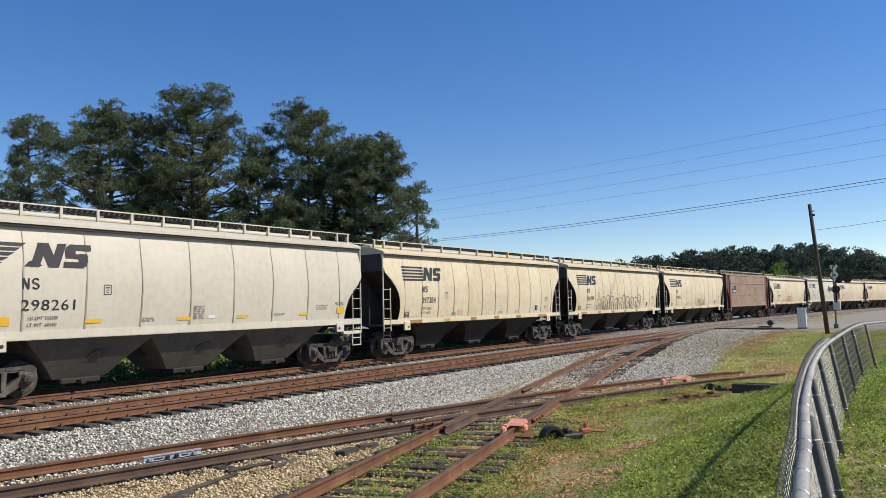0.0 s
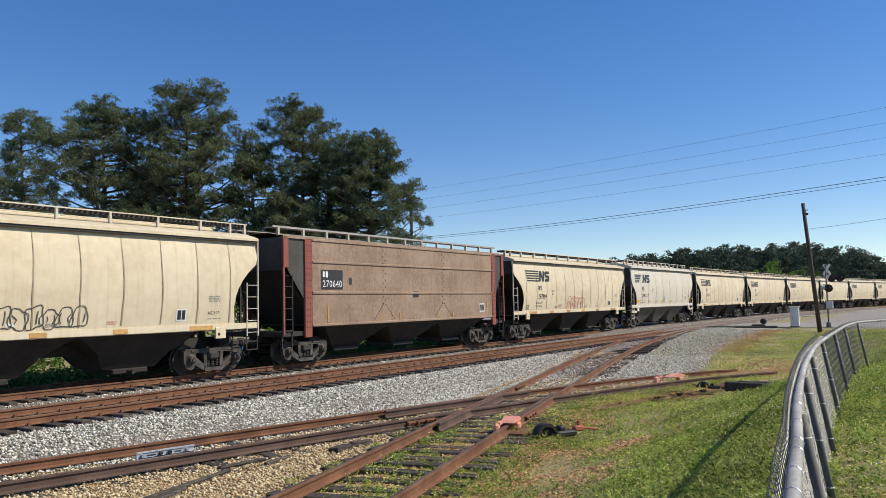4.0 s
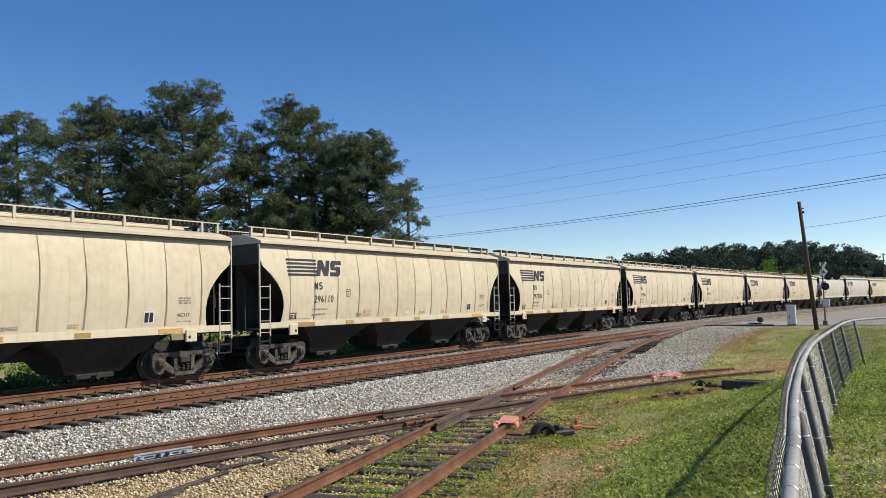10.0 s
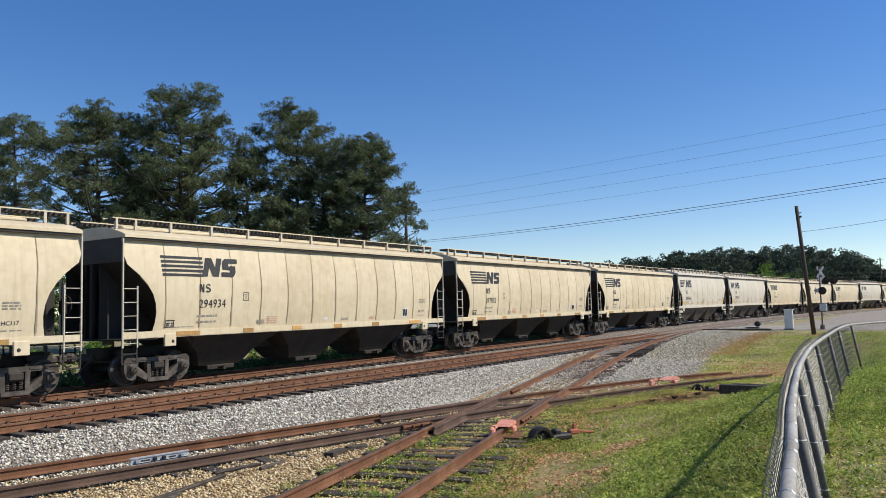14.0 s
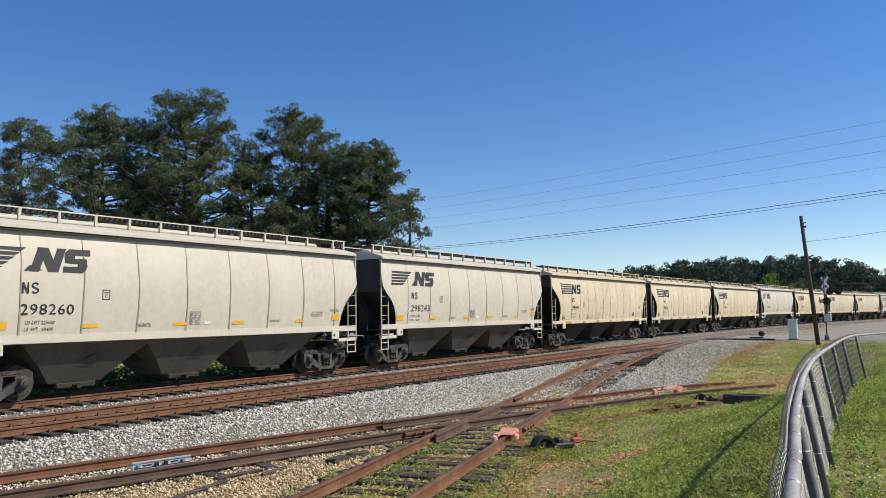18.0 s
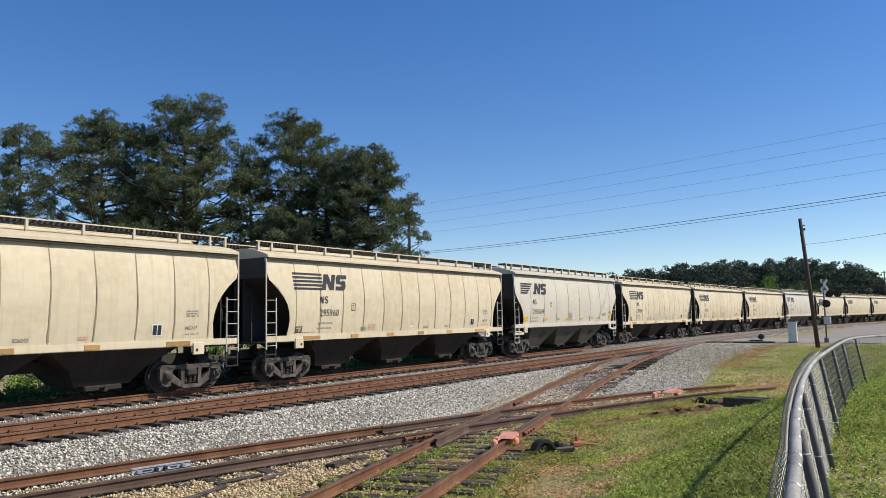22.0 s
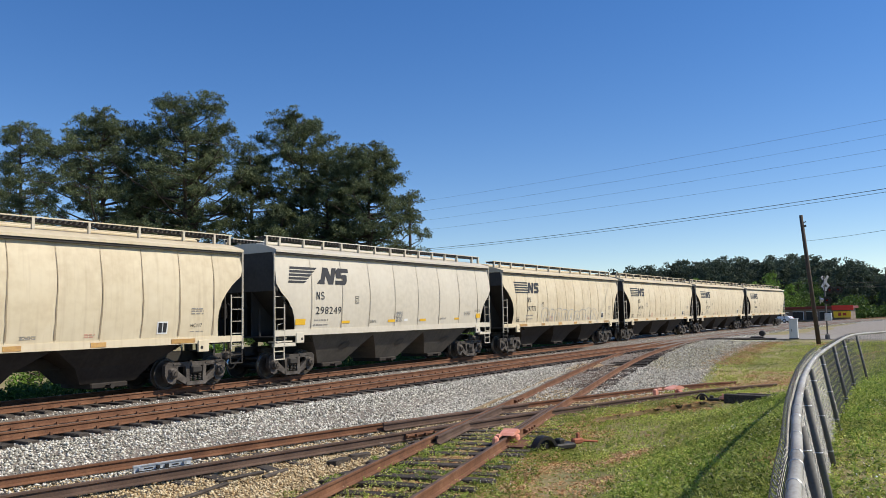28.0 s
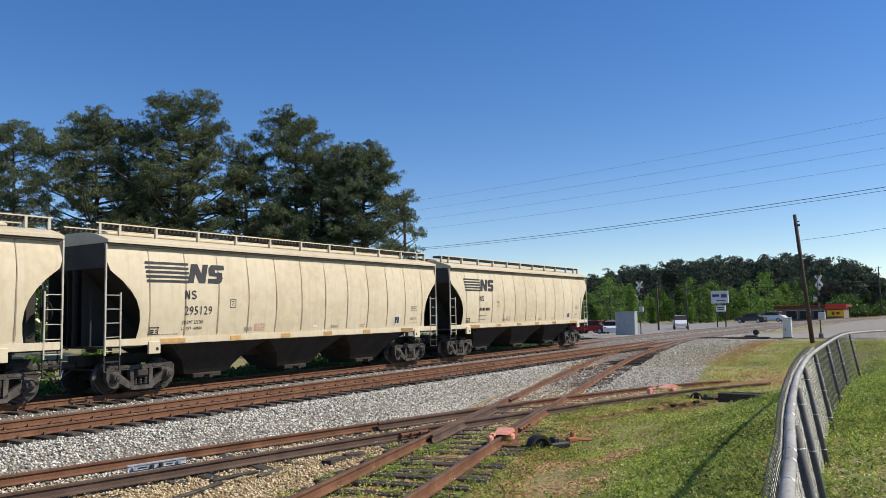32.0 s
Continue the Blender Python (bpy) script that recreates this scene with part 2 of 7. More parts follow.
RUST = material("rusty_rail_steel", [(0.10, 0.045, 0.024), (0.18, 0.082, 0.042), (0.25, 0.125, 0.066)], 0.85, 0.1, scale=2.5, fine=35, bump=0.15, streak=0.3, streak_colour=(0.09, 0.05, 0.035))
RUST_DULL = material("dull_brown_rail_steel", [(0.075, 0.046, 0.034), (0.115, 0.073, 0.053), (0.165, 0.105, 0.076)], 0.8, 0.15, scale=2.5, fine=35, bump=0.15)
RAIL_HEAD = material("worn_brown_rail_head", [(0.16, 0.105, 0.075), (0.25, 0.18, 0.14)], 0.5, 0.4, scale=2, fine=30, bump=0.03, stretch=(0.2, 1, 1))
TIE = material("weathered_creosote_tie", [(0.026, 0.021, 0.017), (0.062, 0.050, 0.040), (0.13, 0.11, 0.088)], 0.9, scale=4, fine=30, bump=0.5, stretch=(1, 6, 6), random_tint=0.35)
ORANGE_RED = material("sun_faded_red_paint", [(0.62, 0.22, 0.14), (0.80, 0.40, 0.30)], 0.55, scale=5, fine=30, bump=0.1)
BLACK_IRON = material("black_iron", [(0.02, 0.02, 0.02), (0.05, 0.045, 0.04)], 0.6, 0.2, scale=6, fine=40, bump=0.15)
ASPHALT = material("grey_asphalt", [(0.14, 0.13, 0.115), (0.21, 0.195, 0.175)], 0.9, scale=1.2, fine=60, bump=0.15)
ROAD = material("sun_bleached_road", [(0.25, 0.225, 0.185), (0.34, 0.305, 0.26)], 0.9, scale=0.6, fine=40, bump=0.15)
POLE_WOOD = material("dark_pole_wood", [(0.05, 0.036, 0.028), (0.10, 0.075, 0.055)], 0.85, scale=3, fine=25, bump=0.3, stretch=(3, 3, 0.3))
BARK = material("pine_bark", [(0.05, 0.037, 0.03), (0.11, 0.085, 0.068)], 0.9, scale=5, fine=25, bump=0.4, stretch=(1, 1, 0.35))
NEEDLES = islands("pine_needles", [(0.058, 0.080, 0.042), (0.12, 0.152, 0.075), (0.215, 0.24, 0.118)], 0.65, through=0.35, clump=0.35, clump_scale=0.55)
LEAVES_BRIGHT = islands("spring_leaves", [(0.08, 0.15, 0.022), (0.15, 0.26, 0.045), (0.24, 0.36, 0.075)], 0.6, through=0.35, clump=0.25, clump_scale=0.4)
LEAVES_MID = islands("green_leaves", [(0.04, 0.08, 0.018), (0.08, 0.145, 0.032), (0.14, 0.21, 0.052)], 0.6, through=0.3, clump=0.3, clump_scale=0.5)
# Far pine green, lightened so that the colour itself holds the haze.
FAR_HAZE_GREEN = islands("hazy_far_pine_green", [(0.050, 0.068, 0.050), (0.075, 0.100, 0.068), (0.105, 0.135, 0.085)], 0.8, through=0.2, clump=0.35, clump_scale=0.10)
STONE = islands("grey_ballast_stone", [(0.13, 0.12, 0.095), (0.52, 0.49, 0.405), (0.84, 0.80, 0.70)], 0.85)
STONE_RUST = islands("rust_stained_ballast_stone", [(0.09, 0.06, 0.045), (0.22, 0.155, 0.115), (0.42, 0.34, 0.28)], 0.9)
STONE_TAN = islands("tan_gravel_stone", [(0.20, 0.135, 0.07), (0.50, 0.375, 0.20), (0.78, 0.66, 0.43)], 0.85)
GRASS = islands("grass_blade_green", [(0.14, 0.19, 0.028), (0.42, 0.47, 0.09), (0.68, 0.65, 0.24)], 0.6, through=0.4, clump=0.25, clump_scale=0.5)
STRAW = islands("dry_straw", [(0.30, 0.22, 0.10), (0.50, 0.40, 0.20), (0.68, 0.58, 0.33)], 0.7, through=0.2)
WEED = islands("weed_leaf_green", [(0.08, 0.135, 0.018), (0.35, 0.43, 0.07), (0.68, 0.68, 0.21)], 0.55, through=0.4, clump=0.5, clump_scale=0.6)
TALL_WEED = islands("tall_weed_leaf_green", [(0.08, 0.14, 0.02), (0.26, 0.37, 0.06), (0.50, 0.55, 0.15)], 0.5, through=0.4, clump=0.35, clump_scale=1.2)


# ---- the line of the rails ----
SPAN = np.arange(-460.0, 620.5, 0.5)
_k = 0.0014637 + np.where(SPAN > 0, -5.6502e-05 * SPAN + 2.6373e-07 * SPAN ** 2, 0.0)
_k = np.where((SPAN < -60) | (SPAN > 170), 0.0, _k)
_th = np.concatenate([[0.0], np.cumsum((_k[1:] + _k[:-1]) * 0.25)])
_o = int(np.argmin(abs(SPAN)))
_th -= _th[_o]
_cx = np.concatenate([[0.0], np.cumsum((np.cos(_th[1:]) + np.cos(_th[:-1])) * 0.25)])
_cy = np.concatenate([[0.0], np.cumsum((np.sin(_th[1:]) + np.sin(_th[:-1])) * 0.25)])
_cx, _cy = _cx - _cx[_o], _cy - _cy[_o] + 20.961
B_OFF, GAUGE = 4.76, 0.7525


def line_at(s, off=0.0):
    """Place and heading on the main line; off: metres towards the camera's side."""
    x, y, th = np.interp(s, SPAN, _cx), np.interp(s, SPAN, _cy), np.interp(s, SPAN, _th)
    return x + math.sin(th) * off, y - math.cos(th) * off, th


def smooth_path(points, step):
    """Even points along a smooth line through the given ones (x, y, z)."""
    pts = [Vector(q) for q in points]
    dense = []
    for i in range(len(pts) - 1):
        a, b = pts[i], pts[i + 1]
        ta = (pts[i + 1] - pts[max(i - 1, 0)]) * (0.5 if i else 1.0)
        tb = (pts[min(i + 2, len(pts) - 1)] - pts[i]) * (0.5 if i + 2 < len(pts) else 1.0)
        for k in range(40):
            u = k / 40
            dense.append(a * (2 * u ** 3 - 3 * u ** 2 + 1) + ta * (u ** 3 - 2 * u ** 2 + u) + b * (3 * u ** 2 - 2 * u ** 3) + tb * (u ** 3 - u ** 2))
    dense.append(pts[-1])
    run = [0.0]
    for a, b in zip(dense, dense[1:]):
        run.append(run[-1] + (b - a).length)
    count = max(2, int(run[-1] / step) + 1)
    ts = np.linspace(0, run[-1], count)
    return [Vector(q) for q in zip(*(np.interp(ts, run, [d[i] for d in dense]) for i in range(3)))]


LINE_C = smooth_path([(-6, 14.6, -0.38), (0.5, 13.45, -0.38), (6.1, 12.3, -0.38), (11.8, 11.0, -0.36), (18, 9.42, -0.34), (23, 7.95, -0.35), (26.0, 7.0, -0.40), (28.2, 6.3, -0.47)], 0.25)
LINE_D = smooth_path([(-4, 3.55, -0.36), (2, 5.25, -0.35), (9, 7.2, -0.33), (20, 10.2, -0.3), (30, 12.75, -0.2), (38, 14.5, -0.1), (46, 15.85, -0.03), (54, 16.7, 0.0)], 0.25)
LINE_A = [Vector((*line_at(s)[:2], 0.0)) for s in np.arange(-30, 190, 0.5)]
LINE_B = [Vector((*line_at(s, B_OFF)[:2], 0.0)) for s in np.arange(-30, 190, 0.5)]


# ---- ground ----
_C = np.array([(q.x, q.y, q.z) for q in LINE_C[::4]])
_D = np.array([(q.x, q.y, q.z) for q in LINE_D[::4]])


_YB_X = np.array([-30.0, -4, 2, 9, 14.5, 18, 23, 27.5, 32, 40, 60])
_YB_Y = np.array([-4.5, 1.7, 3.4, 5.35, 6.9, 7.5, 6.1, 4.7, 4.2, 6.5, 8.0])


def ground_z(x, y):
    """Height of the earth: the ballast bank of the main lines, the lower siding, the rise to the fence."""
    off = np.interp(x, _cx, _cy) - y
    bank = -0.27
    side = -0.68 if x < 25 else -0.68 + 0.48 * min(1.0, (x - 25) / 22)
    if off < -2.2:
        z = bank + max(0.0, min(1.0, (-off - 2.2) / 2.5)) * -0.25
    elif off < B_OFF + 1.7:
        z = bank
    else:
        u = min(1.0, (off - B_OFF - 1.7) / 1.9)
        z = bank + (side - bank) * (u * u * (3 - 2 * u))
    yb = np.interp(x, _YB_X, _YB_Y)
    if y < yb:
        u = min(1.0, (yb - y) / max(2.0, yb - 1.4))
        z += (0.3 - side) * u * u * (3 - 2 * u)
    if x > 44:
        u = min(1.0, (x - 44) / 8)
        z += (-0.06 - z) * u if off > -2 else 0
    return z


def axis(lo, hi, near_lo, near_hi, step):
    mid = list(np.arange(near_lo, near_hi, step))
    left, right, d = [], [], step
    q = near_lo
    while q > lo:
        d *= 1.35
        q -= d
        left.append(q)
    q, d = mid[-1], step
    while q < hi:
        d *= 1.35
        q += d
        right.append(q)
    return left[::-1] + mid + right


GX, GY = axis(-1500, 1800, -12, 75, 0.6), axis(-1200, 1800, -6, 34, 0.4)
ground_me = mesh_from("ground", [(x, y, ground_z(x, y) + 0.03 * noise.noise((x * 0.6, y * 0.6, 0)) * (1 if abs(x) < 90 else 0)) for y in GY for x in GX],
                      [(j * len(GX) + i, j * len(GX) + i + 1, (j + 1) * len(GX) + i + 1, (j + 1) * len(GX) + i) for j in range(len(GY) - 1) for i in range(len(GX) - 1)],
                      material("grassy_earth", [(0.15, 0.165, 0.05), (0.26, 0.225, 0.095), (0.44, 0.30, 0.17)], 0.95, scale=0.9, fine=14, bump=0.4, spread=0.6), True)
ground = tagged(new("ground", ground_me), "grassy earth with patches of bare tan soil", "ground", kind="structure")
bed_mat = material("grey_ballast_bed", [(0.08, 0.065, 0.05), (0.19, 0.16, 0.13), (0.38, 0.34, 0.29)], 0.95, scale=14, fine=30, bump=0.9, spread=0.8)
rows = []
for s in np.arange(-28, 150, 1.0):
    w = 8.4 if s < 34 else max(6.6, 8.4 - (s - 34) * 0.1)
    rows.append([(*line_at(s, o)[:2], ground_z(*line_at(s, o)[:2]) + (0.03 if 0 < i < 21 else -0.04)) for i, o in enumerate(np.linspace(-3.2, w, 22))])
ballast = tagged(new("ballast_bed", Shape().grid(rows).mesh("ballast_bed", bed_mat, True)), "bed of crushed grey stone under the main tracks", "ballast", kind="structure")


_yc = lambda x: np.interp(x, _C[:, 0], _C[:, 1])
_yd = lambda x: np.interp(x, _D[:, 0], _D[:, 1])


def bed_z(x, y):
    """Top of the siding gravel: a little below the tops of the ties of the nearer track."""
    dc, dd = abs(y - _yc(x)), abs(y - _yd(x))
    zc, zd = np.interp(x, _C[:, 0], _C[:, 2]), np.interp(x, _D[:, 0], _D[:, 2])
    w = dd / max(dc + dd, 1e-6)
    return max(zc * w + zd * (1 - w) - np.interp(x, (13, 19), (0.245, 0.195)), ground_z(x, y) + 0.045)


siding_mat = material("tan_gravel_bed", [(0.17, 0.11, 0.055), (0.40, 0.28, 0.14), (0.60, 0.46, 0.26)], 0.95, scale=3, fine=30, bump=0.8, spread=0.8)
rows = []
for x in np.arange(-5, 34, 0.6):
    hi = max(_yc(x) + 0.95, _yd(x) + 1.5) if x < 16 else max(_yd(x) + 2.0, _yc(x) + 2.0)
    lo = min(_yd(x), _yc(x)) - 1.55
    rows.append([(x, y, (ground_z(x, y) - 0.08) if i in (0, 19) else bed_z(x, y) + 0.035 * noise.noise((x * 1.3, y * 1.3, 4))) for i, y in enumerate(np.linspace(lo, hi, 20))])
siding_bed = tagged(new("siding_bed", Shape().grid(rows).mesh("siding_bed", siding_mat, True)), "tan gravel and soil round the old siding tracks", "gravel", kind="structure")


# ---- rails and ties ----
RAIL_SECTION = ((-0.07, -0.17), (0.07, -0.17), (0.07, -0.157), (0.012, -0.135), (0.010, -0.05), (0.036, -0.038), (0.036, -0.006), (0.028, 0.0),
                (-0.028, 0.0), (-0.036, -0.006), (-0.036, -0.038), (-0.010, -0.05), (-0.012, -0.135), (-0.07, -0.157))


def rail_shape(path, off, section=RAIL_SECTION):
    rings = []
    for i, q in enumerate(path):
        d = path[min(i + 1, len(path) - 1)] - path[max(i - 1, 0)]
        nrm = Vector((d.y, -d.x, 0)).normalized()
        rings.append([(q.x + nrm.x * (off + a), q.y + nrm.y * (off + a), q.z + b) for a, b in section])
    sh = Shape()
    n = len(section)
    sh.add([v for r in rings for v in r], [(i * n + k, (i + 1) * n + k, (i + 1) * n + (k + 1) % n, i * n + (k + 1) % n) for i in range(len(rings) - 1) for k in range(n)]
           + [tuple(range(n)), tuple(range(len(rings) * n - 1, (len(rings) - 1) * n - 1, -1))])
    return sh


def rail_on(track, path, off, mat, head, label=""):
    sh = rail_shape(path, off)
    me = sh.mesh("rail", mat)
    me.materials.append(head)
    n = len(RAIL_SECTION)
    flags = [0] * len(me.polygons)
    for i in range(len(path) - 1):
        flags[i * n + 7] = 1
    me.polygons.foreach_set("material_index", flags)
    return part("rail", me, mat, track, label)


TIE_MESHES = []
for k in range(4):
    sh = Shape().box(0, 0, -0.09, 0.23, 2.6, 0.18, chamfer=0.012)
    rnd = random.Random(k)
    sh.v = [(x + rnd.uniform(-0.012, 0.012), y + rnd.uniform(-0.03, 0.03), z + rnd.uniform(-0.006, 0.006)) for x, y, z in sh.v]
    TIE_MESHES.append(sh.mesh("tie", TIE))


def ties_on(track, path, spacing, rnd, lo=-1e9, hi=1e9, skew=0.02, drop=0.172, length=1.0, sink=0.0):
    run, nxt = 0.0, 0.0
    for a, b in zip(path, path[1:]):
        seg = (b - a).length
        while nxt <= run + seg:
            q = a.lerp(b, (nxt - run) / seg)
            th = math.atan2(b.y - a.y, b.x - a.x) + rnd.gauss(0, skew)
            if lo < q.x < hi:
                m = Matrix.Translation((q.x, q.y, q.z - drop - abs(rnd.gauss(0, sink)))) @ Matrix.Rotation(th, 4, "Z") @ Matrix.Translation((0, rnd.gauss(0, 0.04), 0)) @ Matrix.Diagonal((1, length, 1, 1))
                tie = part("tie", rnd.choice(TIE_MESHES), TIE, track, at=m)
            nxt += spacing * (1 + rnd.gauss(0, 0.03))
        run += seg
    return track


track_a = thing("railway_track", "straight main railway track with rust-brown rails on grey ballast", "railway track", "railway tracks")
track_b = thing("railway_track", "main railway track beside the train with rusty rails and spikes", "railway track", "railway tracks")
track_c = thing("railway_track", "rusty siding track that ends in the grass", "railway track", "railway tracks")
track_d = thing("railway_track", "old overgrown rusty track with rotten ties crossing the siding", "railway track", "railway tracks")
for tr, path, mat, head in ((track_a, LINE_A, RUST, RAIL_HEAD), (track_b, LINE_B, RUST_DULL, RAIL_HEAD), (track_c, LINE_C, RUST_DULL, RUST_DULL), (track_d, LINE_D, RUST, RUST_DULL)):
    for side in (-1, 1):
        rail_on(tr, path, side * GAUGE, RUST if (tr in (track_a, track_b, track_d) or side < 0) else RUST_DULL, head)
rnd = random.Random(5)
ties_on(track_a, LINE_A, 0.5, rnd, lo=2, hi=120)
ties_on(track_b, LINE_B, 0.5, rnd, lo=2, hi=120)
ties_on(track_c, LINE_C, 0.55, rnd, skew=0.03, drop=0.185, sink=0.03)
ties_on(track_d, LINE_D, 0.56, rnd, skew=0.04, hi=45, drop=0.170, sink=0.026)


# ---- the train ----
CAR_S, CAR_H, CAR_B = 17.687, 16.358, 16.771
# kind, road number, load limit, light weight, code by the far end
ORDER = [("h", "298261", "225500", "60500", "HC122"), ("s", "297384", "222300", "63700", "HC117"), ("s", "296398", "", "", "HC117"), ("s", "294956", "", "", "HC117"),
         ("b", "270640", "", "", ""), ("s", "297809", "222200", "63900", "HC117"), ("h", "298157", "225700", "60300", "HC122"), ("s", "295107", "", "", "HC114"),
         ("s", "296593", "", "", "HC117"), ("s", "296110", "", "", "HC117"), ("s", "297320", "222200", "63600", "HC117"), ("s", "297546", "222200", "63300", "HC117"),
         ("s", "294934", "", "", "HC117"), ("s", "297052", "", "", "HC117"), ("s", "", "", "", "HC117"), ("h", "298260", "225600", "60400", "HC122"),
         ("h", "298243", "225400", "60600", "HC122"), ("s", "295909", "", "", "HC117"), ("s", "296532", "", "", "HC117"), ("s", "295960", "", "", "HC117"),
         ("h", "298269", "", "", "HC122"), ("s", "296284", "222200", "63800", "HC117"), ("s", "297273", "", "", "HC117"), ("s", "296498", "222200", "63800", "HC117"),
         ("h", "298249", "", "", "HC122"), ("s", "297770", "", "", "HC117"), ("s", "297539", "222200", "63700", "HC117"), ("s", "295129", "222200", "63800", "HC117"),
         ("s", "", "", "", "HC117")]
LENGTH = {"s": CAR_S, "h": CAR_H, "b": CAR_B}
S0 = 9.124  # where the left end of the twelfth car stands at 13 s


def run_at(t):
    """How far the train has gone since 13 s."""
    return 14.513 * (t - 13) - 0.00219 * (t - 13) ** 2


MID = {}
_at = S0 - sum(LENGTH[k[0]] for k in ORDER[:11])
for i, k in enumerate(ORDER):
    MID[i] = _at + LENGTH[k[0]] / 2
    _at += LENGTH[k[0]]


def car_pose(i, t):
    s, half = MID[i] - run_at(t), LENGTH[ORDER[i][0]] / 2 - 2.09
    x0, y0, _ = line_at(s - half)
    x1, y1, _ = line_at(s + half)
    return pose((x0 + x1) / 2, (y0 + y1) / 2, 0, 0, 0, math.degrees(math.atan2(y1 - y0, x1 - x0)))


# the rounded side of a hopper: half width by height
SIDE_Z = (1.36, 1.55, 1.8, 2.1, 2.45, 2.8, 3.15, 3.5, 3.85, 4.22)
SIDE_Y = (1.50, 1.52, 1.56, 1.60, 1.63, 1.64, 1.625, 1.59, 1.535, 1.45)
CUT = {"s": ((0.0, 4.3), (0.0, 3.55), (0.2, 3.38), (0.47, 3.18), (0.84, 2.79), (1.0, 2.45), (1.05, 2.1), (1.05, 1.9), (0.98, 1.65), (0.93, 1.3)),
       "h": ((0.0, 4.5), (0.0, 3.02), (0.22, 2.97), (0.52, 2.73), (0.75, 2.44), (0.88, 2.15), (0.95, 1.85), (0.97, 1.6), (0.97, 1.4))}
END = {"s": (0.62, 8.845), "h": (0.82, 8.179), "b": (0.5, 8.386)}  # body end from the coupling plane; half of the coupled length
EAVE = {"s": 4.22, "h": 4.34}
SILL = {"s": (1.36, 1.56), "h": (1.46, 1.68)}
SEAMS = {"s": [1.97 + 1.262 * k for k in range(12)], "h": [2.58 + 1.668 * k for k in range(8)]}


def side_y(z, kind="s"):
    return float(np.interp(z * (1.0 if kind == "s" else 4.22 / 4.34), SIDE_Z, SIDE_Y))


def inset(z, kind):
    c = CUT[kind]
    return float(np.interp(-z, [-b for a, b in c], [a for a, b in c]))


GLYPHS = {}


def glyphs(text):
    """Flat letters in the built-in font: corner points, faces and the box they fill."""
    if text not in GLYPHS:
        cu = bpy.data.curves.new("lettering", "FONT")
        cu.body, cu.resolution_u, cu.space_character = text, 2, 1.08
        ob = bpy.data.objects.new("lettering", cu)
        scene.collection.objects.link(ob)
        me = ob.to_mesh()
        GLYPHS[text] = ([tuple(v.co[:2]) for v in me.vertices], [tuple(f.vertices) for f in me.polygons])
        ob.to_mesh_clear()
        bpy.data.objects.remove(ob)
        bpy.data.curves.remove(cu)
    return GLYPHS[text]


class Stencil:
    """Paint on the near side of a car, in u (from the left coupling plane) and z."""

    def __init__(self, kind):
        self.kind, self.sh = kind, Shape()

    def poly(self, pts, proud=0.008):
        h = END[self.kind][1]
        y = (lambda z: 1.585) if self.kind == "b" else (lambda z: side_y(z, self.kind))
        self.sh.add([(u - h, -y(z) - proud, z) for u, z in pts], [tuple(range(len(pts)))])
        return self

    def rect(self, u0, z0, u1, z1, proud=0.008):
        n = max(1, round((z1 - z0) / 0.15))
        for k in range(n):
            a, b = z0 + (z1 - z0) * k / n, z0 + (z1 - z0) * (k + 1) / n
            self.poly([(u0, a), (u1, a), (u1, b), (u0, b)], proud)
        return self

    def text(self, string, u0, z0, u1, z1):
        vs, fs = glyphs(string)
        a, b = min(v[0] for v in vs), max(v[0] for v in vs)
        c, d = min(v[1] for v in vs), max(v[1] for v in vs)
        h = END[self.kind][1]
        y = (lambda z: 1.585) if self.kind == "b" else (lambda z: side_y(z, self.kind))
        pts = [(u0 + (q[0] - a) / (b - a) * (u1 - u0), z0 + (q[1] - c) / (d - c) * (z1 - z0)) for q in vs]
        self.sh.add([(u - h, -y(z) - 0.010, z) for u, z in pts], fs)
        return self

    def bars(self, u0, z0, u1, z1, lines, rnd, gaps=0.25):
        """Unreadable small print: rows of short bars."""
        dz = (z1 - z0) / (lines * 1.8)
        for k in range(lines):
            z, u = z1 - (k + 1) * (z1 - z0) / lines, u0
            while u < u1:
                w = rnd.uniform(0.05, 0.16)
                self.poly([(u, z), (min(u + w, u1), z), (min(u + w, u1), z + dz), (u, z + dz)])
                u += w + rnd.uniform(0.02, 0.06)
        return self

    def stroke(self, pts, width):
        """A sprayed line of the given width through the points."""
        for (u0, z0), (u1, z1) in zip(pts, pts[1:]):
            d = math.hypot(u1 - u0, z1 - z0) or 1
            a, b = -(z1 - z0) / d * width / 2, (u1 - u0) / d * width / 2
            e, f = (u1 - u0) / d * width * 0.3, (z1 - z0) / d * width * 0.3
            self.poly([(u0 + a - e, z0 + b - f), (u0 - a - e, z0 - b - f), (u1 - a + e, z1 - b + f), (u1 + a + e, z1 + b + f)], 0.012)
        return self


def shared(fn):
    """Builds a mesh once and hands out the same one afterwards."""
    store = {}

    def get(*key):
        if key not in store:
            store[key] = fn(*key)
        return store[key]
    return get


@shared
def wheel_mesh(_):
    prof = [(-0.07, 0.0), (-0.07, 0.13), (-0.03, 0.15), (-0.01, 0.38), (-0.06, 0.40), (-0.062, 0.452), (0.045, 0.46), (0.055, 0.486), (0.075, 0.486), (0.078, 0.40), (0.03, 0.38), (0.02, 0.15), (0.07, 0.13), (0.07, 0.0)]
    me = Shape().lathe((0, 0, 0), (0, 1, 0), prof, 28).mesh("wheel", WHEEL)
    me.materials.append(TREAD)
    for q in me.polygons:
        r = math.hypot(q.center.x, q.center.z)
        if 0.44 < r < 0.475 and abs(q.normal.y) < 0.4:
            q.material_index = 1
    return me


